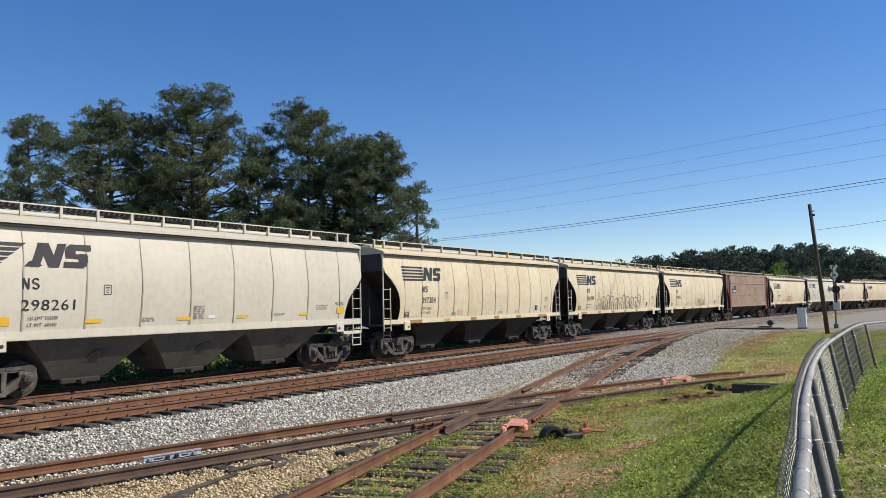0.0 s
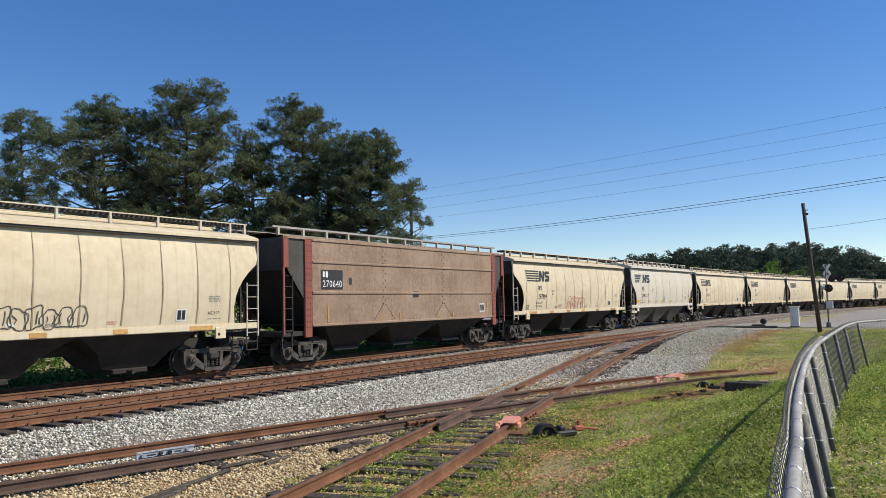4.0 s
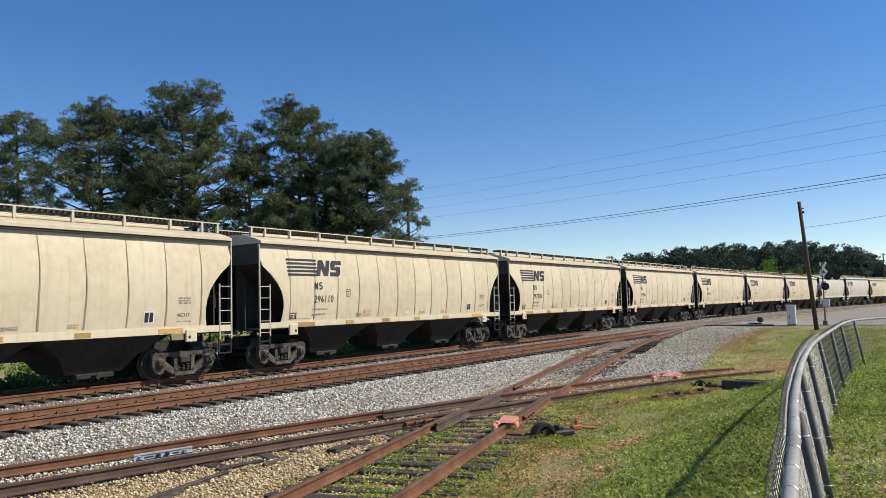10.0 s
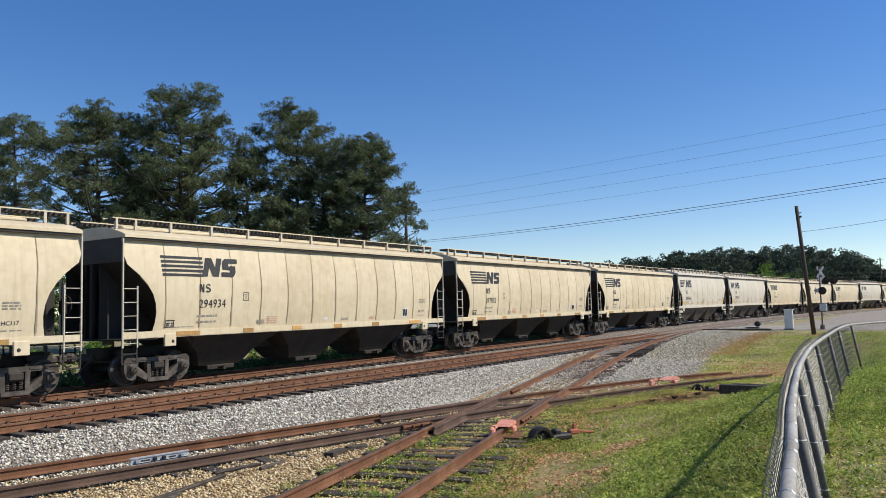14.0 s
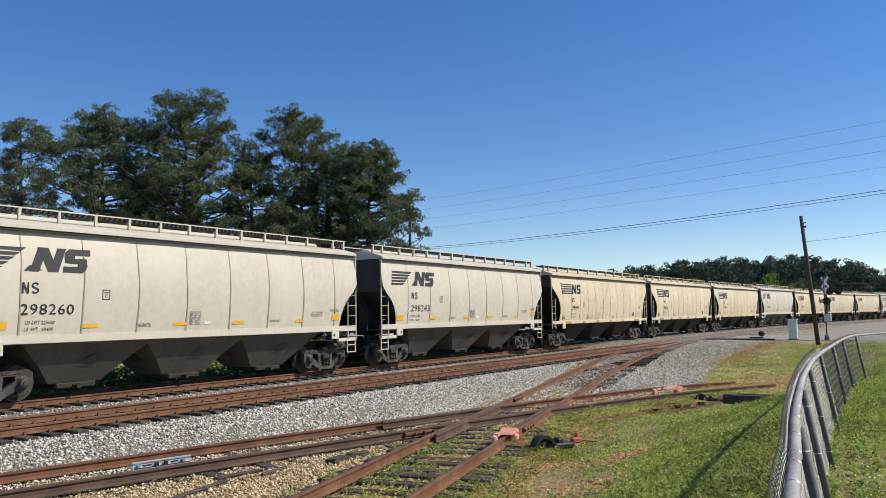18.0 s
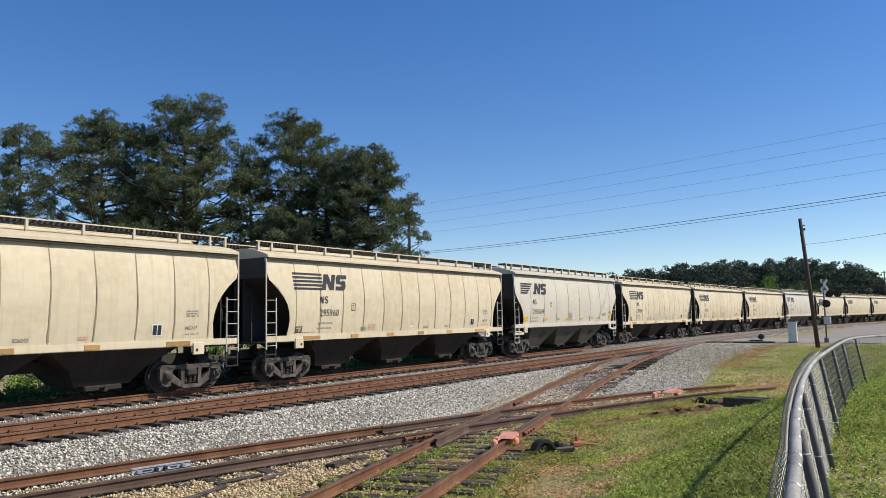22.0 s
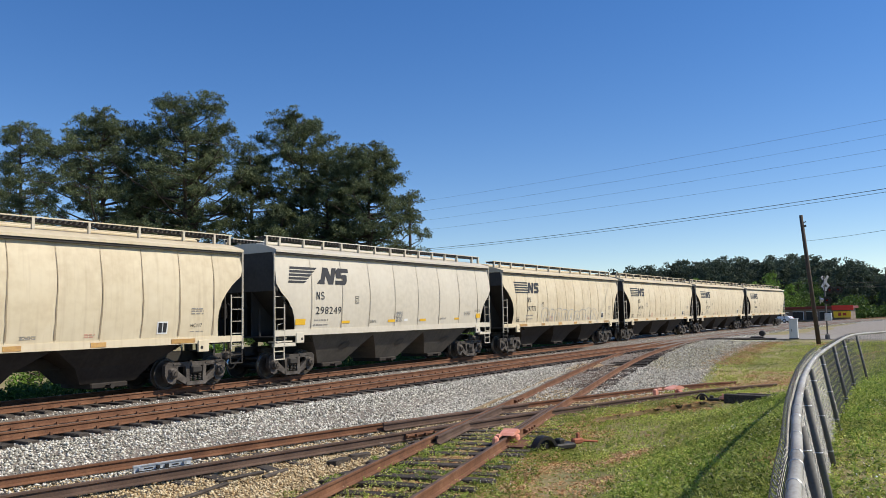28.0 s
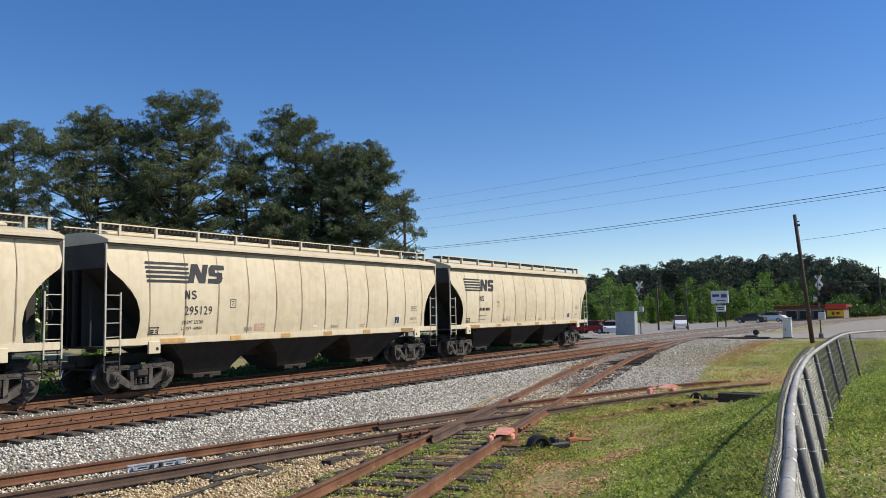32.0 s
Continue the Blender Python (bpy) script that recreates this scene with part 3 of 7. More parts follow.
@shared
def side_frame_mesh(_):
    """Cast side frame of a freight truck: bowed tension member, sloping struts, two windows, spring seat."""
    sh = Shape()
    d, y = (0, 0.15, 0), -1.11
    for e in (-1, 1):
        for pts in (((0.70, 0.80), (1.10, 0.82), (1.21, 0.73), (1.22, 0.44), (1.11, 0.23), (0.94, 0.16), (0.80, 0.20), (0.76, 0.45)),
                    ((0.84, 0.34), (0.78, 0.58), (0.28, 0.24), (0.34, 0.09)), ((0.27, 0.68), (0.41, 0.68), (0.39, 0.19), (0.27, 0.19))):
            sh.plate([(e * x * 0.93, y, z) for x, z in (pts if e > 0 else pts[::-1])], d)
        sh.box(e * 0.875, -1.06, 0.49, 0.30, 0.24, 0.34, chamfer=0.06)
        sh.box(e * 0.60, y - 0.01, 0.745, 0.5, 0.02, 0.05)
    sh.plate([(x, y, z) for x, z in ((-0.72, 0.80), (0.72, 0.80), (0.66, 0.67), (-0.66, 0.67))], d)
    sh.plate([(x, y - 0.02, z) for x, z in ((-0.36, 0.20), (0.36, 0.20), (0.36, 0.09), (-0.36, 0.09))], (0, 0.19, 0))
    return sh.mesh("side_frame", TRUCK)


@shared
def cap_mesh(_):
    return Shape().lathe((0, 0, 0), (0, -1, 0), [(0.0, 0.125), (0.06, 0.125), (0.08, 0.10), (0.085, 0.06), (0.11, 0.05), (0.11, 0.0)], 14).box(0, -0.095, 0.05, 0.03, 0.03, 0.03).box(0.045, -0.095, -0.03, 0.03, 0.03, 0.03).box(-0.045, -0.095, -0.03, 0.03, 0.03, 0.03).mesh("bearing_cap", WHEEL)


@shared
def spring_mesh(_):
    sh = Shape().tube([(0.047 * math.cos(a), 0.047 * math.sin(a), -0.15 + 0.30 * a / 37.7) for a in np.linspace(0, 37.7, 49)], 0.014, 4)
    return sh.mesh("spring", TRUCK)


@shared
def bolster_mesh(_):
    sh = Shape().box(0, 0, 0.56, 0.42, 2.3, 0.26, chamfer=0.05).box(0, -1.13, 0.56, 0.36, 0.1, 0.18, chamfer=0.02)
    for e in (-0.865, 0.865):
        sh.lathe((e, -1.12, 0.457), (0, 1, 0), [(0, 0.09), (2.24, 0.09)], 10)
    for e in (-1, 1):
        sh.box(e * 0.52, 0, 0.33, 0.09, 1.5, 0.12)
    return sh.mesh("truck", GRIME_SHADE)


def truck_on(car, x, turn):
    tr = part("truck", bolster_mesh(0), GRIME_SHADE, car, "dusty cast-steel four-wheel truck", at=Matrix.Translation((x, 0, 0)))
    for e in (-0.865, 0.865):
        for side in (-1, 1):
            m = Matrix.Translation((e, side * GAUGE, 0.457)) @ (Matrix() if side < 0 else Matrix.Rotation(math.pi, 4, "Z"))
            part("wheel", wheel_mesh(0), WHEEL, tr, at=m)
            part("bearing_cap", cap_mesh(0), TRUCK, tr, at=Matrix.Translation((e, side * 1.16, 0.47)) @ (Matrix() if side < 0 else Matrix.Rotation(math.pi, 4, "Z")))
    for side in (0, 1):
        part("side_frame", side_frame_mesh(0), TRUCK, tr, at=Matrix.Rotation(math.pi * side, 4, "Z"))
    for e in (-0.17, 0.0, 0.17):
        part("spring", spring_mesh(0), TRUCK, tr, at=Matrix.Translation((e, -1.04, 0.37)))
    return tr


def ladder_shape(x0, x1, y, z0, z1, rungs, post_z1=None):
    sh = Shape()
    sh.box(x0, y, (z0 + (post_z1 or z1)) / 2, 0.042, 0.05, (post_z1 or z1) - z0)
    sh.box(x1, y, (z0 + z1) / 2, 0.036, 0.04, z1 - z0)
    for k in range(rungs):
        z = z0 + 0.12 + (z1 - z0 - 0.2) * k / (rungs - 1)
        sh.tube([(x0, y - 0.02, z), (x1, y - 0.02, z)], 0.013, 6)
    return sh


def underframe(car, kind, paint):
    """Couplers, centre sill, end platforms and trucks."""
    h = END[kind][1]
    part("centre_sill", Shape().box(0, 0, 0.95, 2 * h - 1.3, 0.5, 0.3), GRIME_SHADE, car)
    for e in (-1, 1):
        truck_on(car, e * (h - 2.09), e)
        sh = Shape().box(e * (h - 0.42), 0, 0.86, 0.62, 0.16, 0.2, chamfer=0.04).box(e * (h - 0.02), 0.03 * e, 0.86, 0.24, 0.26, 0.3, chamfer=0.07)
        cp = part("coupler", sh, TRUCK, car, "rusty knuckle coupler")
        part("air_hose", Shape().tube([(e * (h - 0.5), -0.3, 0.82), (e * (h - 0.25), -0.32, 0.62), (e * (h - 0.08), -0.28, 0.42), (e * (h + 0.0), -0.2, 0.4)], 0.03, 6), BLACK_IRON, car)
        part("brake_rigging", Shape().tube([(e * (h - 0.75), -0.75, 0.72), (e * (h - 0.75), 0.75, 0.72)], 0.04).box(e * (h - 1.3), -0.55, 0.98, 0.5, 0.28, 0.22, chamfer=0.05), GRIME_SHADE, car)


def hopper_car(kind, paint):
    """A covered hopper: rounded plated sides cut away at the ends, sloped end sheets, three hoppers, roof walkways, ladders and trucks."""
    e0, h = END[kind]
    X = h - e0
    zt, (s0, s1) = EAVE[kind], SILL[kind]
    car = thing("covered_hopper_car", "covered hopper car", "railway car", "freight train")
    zs = [s1 - 0.02] + [z for z in np.linspace(1.8, zt - 0.2, 9)] + [zt]
    # near side, plate by plate between the seams
    cuts = [e0] + SEAMS[kind] + [2 * h - e0]
    for a, b in zip(cuts, cuts[1:]):
        rows = []
        for z in zs:
            lo, hi = -X + inset(z, kind), X - inset(z, kind)
            x0, x1 = min(max(a - h + 0.004, lo), hi), min(max(b - h - 0.004, lo), hi)
            y = side_y(z, kind)
            w = min(1.0, (x1 - x0) / 0.9)
            rows.append([(x0 + (x1 - x0) * f, -y + d * w, z) for f, d in ((0, 0.0115), (0.05, 0.009), (0.14, 0.005), (0.32, 0.0015), (0.5, 0.0005), (0.68, 0.0015), (0.86, 0.005), (0.95, 0.009), (1, 0.0115))])
        rims = [[(q[0], q[1] + 0.016, q[2]) for q in r[::8]] for r in rows]
        sh = Shape().grid(rows)
        for k in (0, 1):
            sh.grid([[r[8 * k], q[k]] for r, q in zip(rows, rims)])
        part("side_plate", sh, paint, car, smooth=True)
    # stains that run down along the seams
    rs = random.Random(17)
    for u in SEAMS[kind]:
        left, right = [], []
        for z in np.linspace(1.62, zt - 0.12, 13):
            if not -X + inset(z, kind) + 0.08 < u - h < X - inset(z, kind) - 0.08:
                continue
            f = (zt - z) / (zt - 1.6)
            c = u + 0.012 * math.sin(z * 3 + u)
            left.append((c - 0.006 - 0.030 * f * rs.uniform(0.2, 1.0), z)), right.append((c + 0.006 + 0.030 * f * rs.uniform(0.2, 1.0), z))
        if len(left) > 2:
            st = Stencil(kind)
            for k in range(len(left) - 1):
                st.poly([left[k], right[k], right[k + 1], left[k + 1]], 0.004)
            part("seam_stain", st.sh, SEAM_STAIN if kind == "s" else SEAM_GREY, car, "brown stain along a seam")
    # seams behind the plates, the far side and the floor
    rows = [[(-X + inset(z, kind) + 0.01, -side_y(z, kind) + 0.022, z), (X - inset(z, kind) - 0.01, -side_y(z, kind) + 0.012, z)] for z in zs]
    part("seam_backing", Shape().grid(rows), SEAM_RUST, car)
    rows = [[(X - inset(z, kind), side_y(z, kind), z), (0, side_y(z, kind), z), (-X + inset(z, kind), side_y(z, kind), z)] for z in zs]
    part("far_side", Shape().grid(rows), paint, car)
    # end walls and sloped end sheets, their shade put into dark colours
    zc = 3.55 if kind == "s" else 3.02
    for e in (-1, 1):
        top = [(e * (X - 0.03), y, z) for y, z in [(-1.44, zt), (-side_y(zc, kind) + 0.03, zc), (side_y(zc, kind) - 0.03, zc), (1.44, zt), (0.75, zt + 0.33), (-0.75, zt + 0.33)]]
        part("end_wall", Shape().plate(top, (-e * 0.04, 0, 0)), DARK_PAINT, car, "end wall coloured dark for its shade")
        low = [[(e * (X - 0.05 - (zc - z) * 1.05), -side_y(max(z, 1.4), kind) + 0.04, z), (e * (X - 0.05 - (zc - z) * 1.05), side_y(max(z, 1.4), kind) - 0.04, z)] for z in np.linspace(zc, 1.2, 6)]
        part("slope_sheet", Shape().grid(low), GRIME_SHADE, car, "sloping end sheet coloured black for its shade")
        # invented plate, added to keep the cut-away corner dark against the bright background
        part("end_shroud", Shape().plate([(e * (X - 0.04), 1.3, zc + 0.1), (e * (X - 0.04), 1.3, s0), (e * (X - 2.6), 1.3, s0), (e * (X - 2.6), 1.3, zc + 0.1)], (0, 0.03, 0)), GRIME_SHADE, car)
        part("end_platform", Shape().box(e * (X - 0.55), 0, s0 - 0.02, 1.25, 3.0, 0.05), GRIME_SHADE, car)
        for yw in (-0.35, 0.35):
            part("end_web", Shape().plate([(e * (X - 0.05), yw, zc), (e * (X - 0.05), yw, s0), (e * (X - 0.05 - (zc - s0) * 1.03), yw, s0)], (0, 0.03, 0)), GRIME_SHADE, car)
        part("end_post", Shape().box(e * (X - 0.05), 0.0, (s0 + zc) / 2, 0.1, 0.12, zc - s0).box(e * (X - 0.05), -0.75, (s0 + zc) / 2 - 0.3, 0.05, 0.05, zc - s0 - 0.6), GRIME_SHADE, car)
    # sills
    for side in (-1, 1):
        y = side * (side_y(s1, kind) + 0.015)
        sh = Shape().plate([(-X, y, s0), (X, y, s0), (X, y, s1), (-X, y, s1)], (0, -side * 0.06, 0))
        sh.plate([(-X, y, s0), (X, y, s0), (X, y - side * 0.16, s0 - 0.004), (-X, y - side * 0.16, s0 - 0.004)], (0, 0, 0.02))
        part("side_sill", sh, paint, car)
    # roof with its lip
    rw = [(1.60, zt + 0.02), (1.60, zt + 0.10), (1.45, zt + 0.16), (1.05, zt + 0.28), (0.62, zt + 0.36), (0.36, zt + 0.38)]
    prof = [(-a, b) for a, b in rw] + [(a, b) for a, b in reversed(rw)]
    part("roof", Shape().grid([[(x, y, z) for y, z in prof] for x in (-X, -X / 2, 0, X / 2, X)]).plate([(X, y, z) for y, z in prof], (-0.01, 0, 0)).plate([(-X, y, z) for y, z in prof], (0.01, 0, 0)), paint, car)
    # black strip that paints the gap and the lip's shadow below the eave
    part("eave_strip", Shape().box(0, -1.52, zt - 0.015, 2 * X - 0.06, 0.10, 0.075).box(0, 1.52, zt - 0.015, 2 * X - 0.06, 0.10, 0.075), GRIME_SHADE, car)
    # hatch trough and running boards on brackets
    part("roof_hatch", Shape().box(0, 0, zt + 0.43, 2 * X - 1.6, 0.62, 0.12, chamfer=0.04), paint, car)
    zb = zt + 0.62
    posts = [0.12 + e0, 0.75 + e0] + [1.98 + e0 + k * (1.57 if kind == "s" else 1.06) for k in range(9 if kind == "s" else 12)]
    posts = [u for u in posts if u < 2 * h - e0 - 1.2] + [2 * h - e0 - 0.72, 2 * h - e0 - 0.1]
    for side in (-1, 1):
        sh = Shape()
        n = int(2 * X / 0.16)
        for k in range(n):
            sh.box(-X + (k + 0.5) * 2 * X / n, side * 0.79, zb - 0.055, 0.055, 0.42, 0.09)
        sh.box(0, side * 0.70, zb - 0.035, 2 * X, 0.03, 0.03).box(0, side * 0.88, zb - 0.035, 2 * X, 0.03, 0.03)
        board = part("running_board", sh, GRATING, car, "dark steel grating running board")
        for yb in (1.03, 0.55):
            part("board_edge", Shape().box(0, side * yb, zb - 0.004, 2 * X, 0.022, 0.032), paint, board)
        for u in posts:
            part("bracket", bracket_mesh(0), paint, car, at=Matrix.Translation((u - h, side * 1.03, zt + 0.30)))
    # ladders and steps at the corners
    for e in (-1, 1):
        for side in (-1, 1):
            x0, x1 = e * (X + 0.01), e * (X - 0.46)
            if kind == "s":
                sh = ladder_shape(x0, x1, side * 1.53, 1.12, 2.86, 5, zt)
            else:
                sh = ladder_shape(x0, x1, side * 1.53, 1.16, 2.90, 5, zt)
            part("ladder", sh, LADDER, car, "painted steel corner ladder")
            st = Shape().box(x0, side * 1.5, 0.92, 0.04, 0.03, 0.5).box(x1, side * 1.5, 0.92, 0.04, 0.03, 0.5)
            st.box((x0 + x1) / 2, side * 1.5, 0.68, 0.5, 0.05, 0.035).box((x0 + x1) / 2, side * 1.5, 0.95, 0.5, 0.05, 0.035)
            part("step", st, GRIME_SHADE if kind == "s" else LADDER, car)
            u = e * (X - (1.56 if kind == "s" else 1.2))
            part("jacking_pad", Shape().box(u, side * 1.535, s0 - 0.08, 0.40, 0.08, 0.36, chamfer=0.012), paint, car)
            part("jacking_hole", Shape().lathe((u + e * -0.08, side * 1.55, s0 - 0.12), (0, side, 0), [(0.0, 0.05), (0.03, 0.05), (0.032, 0.03)], 12), GRIME_SHADE, car)
    if kind == "h":
        for e in (-1, 1):
            part("corner_platform", Shape().box(e * (X - 0.48), -1.48, 1.16, 1.05, 0.12, 0.12, chamfer=0.01), paint, car)
        gear = Shape().box(-X + 0.52, -1.2, 1.46, 0.34, 0.2, 0.3, chamfer=0.04).lathe((-X + 0.42, -1.32, 1.52), (0, -1, 0), [(0, 0.1), (0.1, 0.1), (0.12, 0.06)], 12)
        gear.lathe((-X + 0.66, -1.3, 1.42), (0, -1, 0), [(0, 0.07), (0.09, 0.07)], 10).tube([(-X + 0.4, -1.25, 1.6), (-X + 0.42, -1.25, 1.85), (-X + 0.7, -1.2, 1.9)], 0.02, 6)
        part("brake_valve", gear, WALK_PAINT, car, "pale dusty brake valve")
        part("valve_shelf", Shape().box(-X + 0.55, -1.25, 1.27, 0.75, 0.4, 0.05), paint, car)
    # hand brake at the right end
    wheel = Shape()
    ring = [(X + 0.12, -0.62 + 0.26 * math.cos(a), 2.35 + 0.26 * math.sin(a)) for a in np.linspace(0, 2 * math.pi, 17)]
    wheel.tube(ring, 0.018, 6)
    for k in range(4):
        wheel.tube([(X + 0.12, -0.62, 2.35), ring[k * 4]], 0.014, 5)
    wheel.box(X + 0.03, -0.62, 2.3, 0.14, 0.2, 0.4, chamfer=0.03)
    part("hand_brake", wheel, GRIME_SHADE, car)
    # hoppers with their outlet gates, the shade below the sill put into their paint
    hp = HOPPER_SHADE if kind == "s" else HOPPER_PALE_SHADE
    cx = (-4.05, 0.0, 4.05) if kind == "s" else (-3.55, 0.0, 3.55)
    w = 2.02 if kind == "s" else 1.9
    for c in cx:
        q = 0.85 if kind == "s" else 0.75
        zm, qm, ym = (0.84, 1.2, 1.0) if kind == "s" else (0.84, 1.2, 1.0)
        lo = [(c - q, -0.66, 0.36), (c + q, -0.66, 0.36), (c + q, 0.66, 0.36), (c - q, 0.66, 0.36)]
        mid = [(c - qm, -ym, zm), (c + qm, -ym, zm), (c + qm, ym, zm), (c - qm, ym, zm)]
        hi = [(c - w, -1.44, s0 + 0.02), (c + w, -1.44, s0 + 0.02), (c + w, 1.44, s0 + 0.02), (c - w, 1.44, s0 + 0.02)]
        hop = part("hopper", Shape().add(hi + mid + lo, [(q + k, q + (k + 1) % 4, q + 4 + (k + 1) % 4, q + 4 + k) for q in (0, 4) for k in range(4)] + [(8, 9, 10, 11)]), hp, car, "dust-streaked sloping hopper, coloured dark for its shade")
        part("outlet_gate", Shape().box(c, 0, 0.29, 1.15, 1.5, 0.16, chamfer=0.03).tube([(c - 0.1, -1.0, 0.28), (c - 0.1, 1.0, 0.28)], 0.035).lathe((c - 0.1, -0.98, 0.28), (0, -1, 0), [(0, 0.07), (0.06, 0.07)], 8), HOPPER_SHADE, hop)
        if kind == "h":
            part("hatch", Shape().add([(c + 0.25 + 0.26 * math.cos(a) + 0.1 * math.sin(a), -1.135 - 0.125 * math.sin(a), 0.98 + 0.15 * math.sin(a)) for a in np.linspace(0, 2 * math.pi, 12, endpoint=False)], [tuple(range(12))]), DARK_PAINT, hop)
    for e in (-1, 1):
        xa, xb = e * (cx[2] + w - 0.1), e * (h - 3.3)
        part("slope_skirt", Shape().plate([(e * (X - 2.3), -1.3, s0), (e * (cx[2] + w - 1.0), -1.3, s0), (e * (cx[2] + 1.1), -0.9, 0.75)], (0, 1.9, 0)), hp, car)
    part("floor", Shape().box(0, 0, s0 + 0.04, 2 * X - 4.6, 2.8, 0.04), GRIME_SHADE, car)
    underframe(car, kind, paint)
    return car


@shared
def bracket_mesh(_):
    return Shape().plate([(-0.036, -0.02, 0.0), (0.036, -0.02, 0.0), (0.036, -0.02, 0.31), (-0.036, -0.02, 0.31)], (0, 0.02, 0)).plate([(-0.008, 0, 0), (0.008, 0, 0), (0.008, 0, 0.28), (-0.008, 0, 0.28)], (0, 0.10, 0)).mesh("bracket", LADDER)


def brown_car():
    """The older brown hopper: flat riveted sides with red end posts, open corners and a long hopper."""
    kind, (e0, h) = "b", END["b"]
    car = thing("brown_hopper_car", "weathered brown riveted hopper car with red oxide end posts", "railway car", "freight train")
    x0, x1 = 1.95 - h, 14.99 - h
    for z0, z1 in ((1.36, 2.50), (2.56, 3.62), (3.68, 4.42)):
        part("side_panel", Shape().box((x0 + x1) / 2, -1.55, (z0 + z1) / 2, x1 - x0, 0.06, z1 - z0, chamfer=0.02), BROWN, car)
    for z in (1.36, 2.53, 3.65, 4.44):
        part("side_rail", Shape().box((x0 + x1) / 2, -1.575, z, x1 - x0, 0.09, 0.10, chamfer=0.02), BROWN, car)
    part("far_side", Shape().box((x0 + x1) / 2, 1.55, 2.9, x1 - x0, 0.06, 3.1), BROWN, car)
    rv = Shape()
    for u in (6.2, 10.55):
        for k in range(17):
            rv.box(u - h + (0.07 if k % 2 else -0.07), -1.59, 2.1 + k * 0.135, 0.035, 0.02, 0.035)
        for k in range(7):
            for d in (-1, 1):
                rv.box(u - h + d * (0.1 + k * 0.09), -1.59, 2.05 - k * 0.09, 0.035, 0.02, 0.035)
    part("rivet_rows", rv, GRIME_SHADE, car)
    for e in (-1, 1):
        xi, xo = (x0, e0 - h) if e < 0 else (x1, 2 * h - e0 - h)
        for side in (-1, 1):
            inner = part("end_post", Shape().box(xi + e * 0.19, side * 1.55, 2.72, 0.36, 0.10, 3.55, chamfer=0.015), RED_OXIDE, car, "red oxide riveted end post")
            rv = Shape()
            for k in range(15):
                for d in (-0.08, 0.08):
                    rv.box(xi + e * 0.19 + d, side * 1.605, 1.3 + k * 0.21, 0.035, 0.02, 0.035)
            part("rivets", rv, GRIME_SHADE, inner)
            part("corner_post", Shape().box(xo - e * 0.14, side * 1.55, 3.95, 0.26, 0.10, 1.1, chamfer=0.015).box(xo - e * 0.05, side * 1.55, 2.3, 0.08, 0.08, 2.4), RED_OXIDE, car)
            a = xi + e * 0.37
            part("corner_sheet", Shape().plate([(a, side * 1.54, 4.44), (xo - e * 0.27, side * 1.54, 4.44), (xo - e * 0.27, side * 1.54, 3.35), (a, side * 1.54, 2.3)], (0, -side * 0.03, 0)), DARK_PAINT, car, "dark triangular corner sheet")
            part("ladder", ladder_shape(xo - e * 0.02, xo - e * 0.5, side * 1.53, 1.1, 3.2, 6), GRIME_SHADE, car)
            part("step", Shape().box(xo - e * 0.02, side * 1.5, 0.85, 0.04, 0.03, 0.5).box(xo - e * 0.5, side * 1.5, 0.85, 0.04, 0.03, 0.5).box(xo - e * 0.26, side * 1.5, 0.6, 0.5, 0.05, 0.035), GRIME_SHADE, car)
        # end wall and slope sheet again in colours that hold the shade
        part("end_wall", Shape().box(xo - e * 0.05, 0, 3.9, 0.06, 3.0, 1.15), DARK_PAINT, car)
        part("slope_sheet", Shape().plate([(xo - e * 0.1, -1.45, 3.4), (xo - e * 0.1, 1.45, 3.4), (xi - e * 0.5, 1.45, 1.3), (xi - e * 0.5, -1.45, 1.3)], (0, 0, 0.05)), GRIME_SHADE, car)
        part("end_platform", Shape().box((xi + xo) / 2, 0, 1.1, abs(xo - xi), 3.0, 0.16), GRIME_SHADE, car)
    X = h - e0
    part("roof", Shape().grid([[(x, y, z) for y, z in ((-1.6, 4.44), (-1.6, 4.52), (-0.8, 4.66), (0.8, 4.66), (1.6, 4.52), (1.6, 4.44))] for x in (-X, 0, X)]), BROWN, car)
    for side in (-1, 1):
        part("running_board", Shape().box(0, side * 0.9, 4.86, 2 * X, 0.4, 0.03).box(0, side * 1.08, 4.88, 2 * X, 0.03, 0.07), WALK_PAINT, car)
        for k in range(13):
            part("bracket", bracket_mesh(0), LADDER, car, at=Matrix.Translation((-X + 0.3 + k * (2 * X - 0.6) / 12, side * 1.08, 4.56)))
    for c in (-3.6, 0.2, 4.0):
        lo = [(c - 0.7, -0.62, 0.45), (c + 0.7, -0.62, 0.45), (c + 0.7, 0.62, 0.45), (c - 0.7, 0.62, 0.45)]
        hi = [(c - 2.1, -1.5, 1.34), (c + 2.1, -1.5, 1.34), (c + 2.1, 1.5, 1.34), (c - 2.1, 1.5, 1.34)]
        hop = part("hopper", Shape().add(hi + lo, [(0, 1, 5, 4), (1, 2, 6, 5), (2, 3, 7, 6), (3, 0, 4, 7), (4, 5, 6, 7)]), HOPPER_SHADE, car)
        part("outlet_gate", Shape().box(c, 0, 0.39, 1.5, 1.5, 0.16, chamfer=0.03), GRIME_SHADE, hop)
    part("floor", Shape().box(0, 0, 1.38, x1 - x0, 3.0, 0.04), GRIME_SHADE, car)
    st = Stencil("b")
    part("number_panel", Stencil("b").rect(2.42, 2.66, 3.62, 3.38).sh, BLACK_PAINT, car, "black number panel")
    st = Stencil("b").text("270640", 2.5, 2.74, 3.56, 2.99)
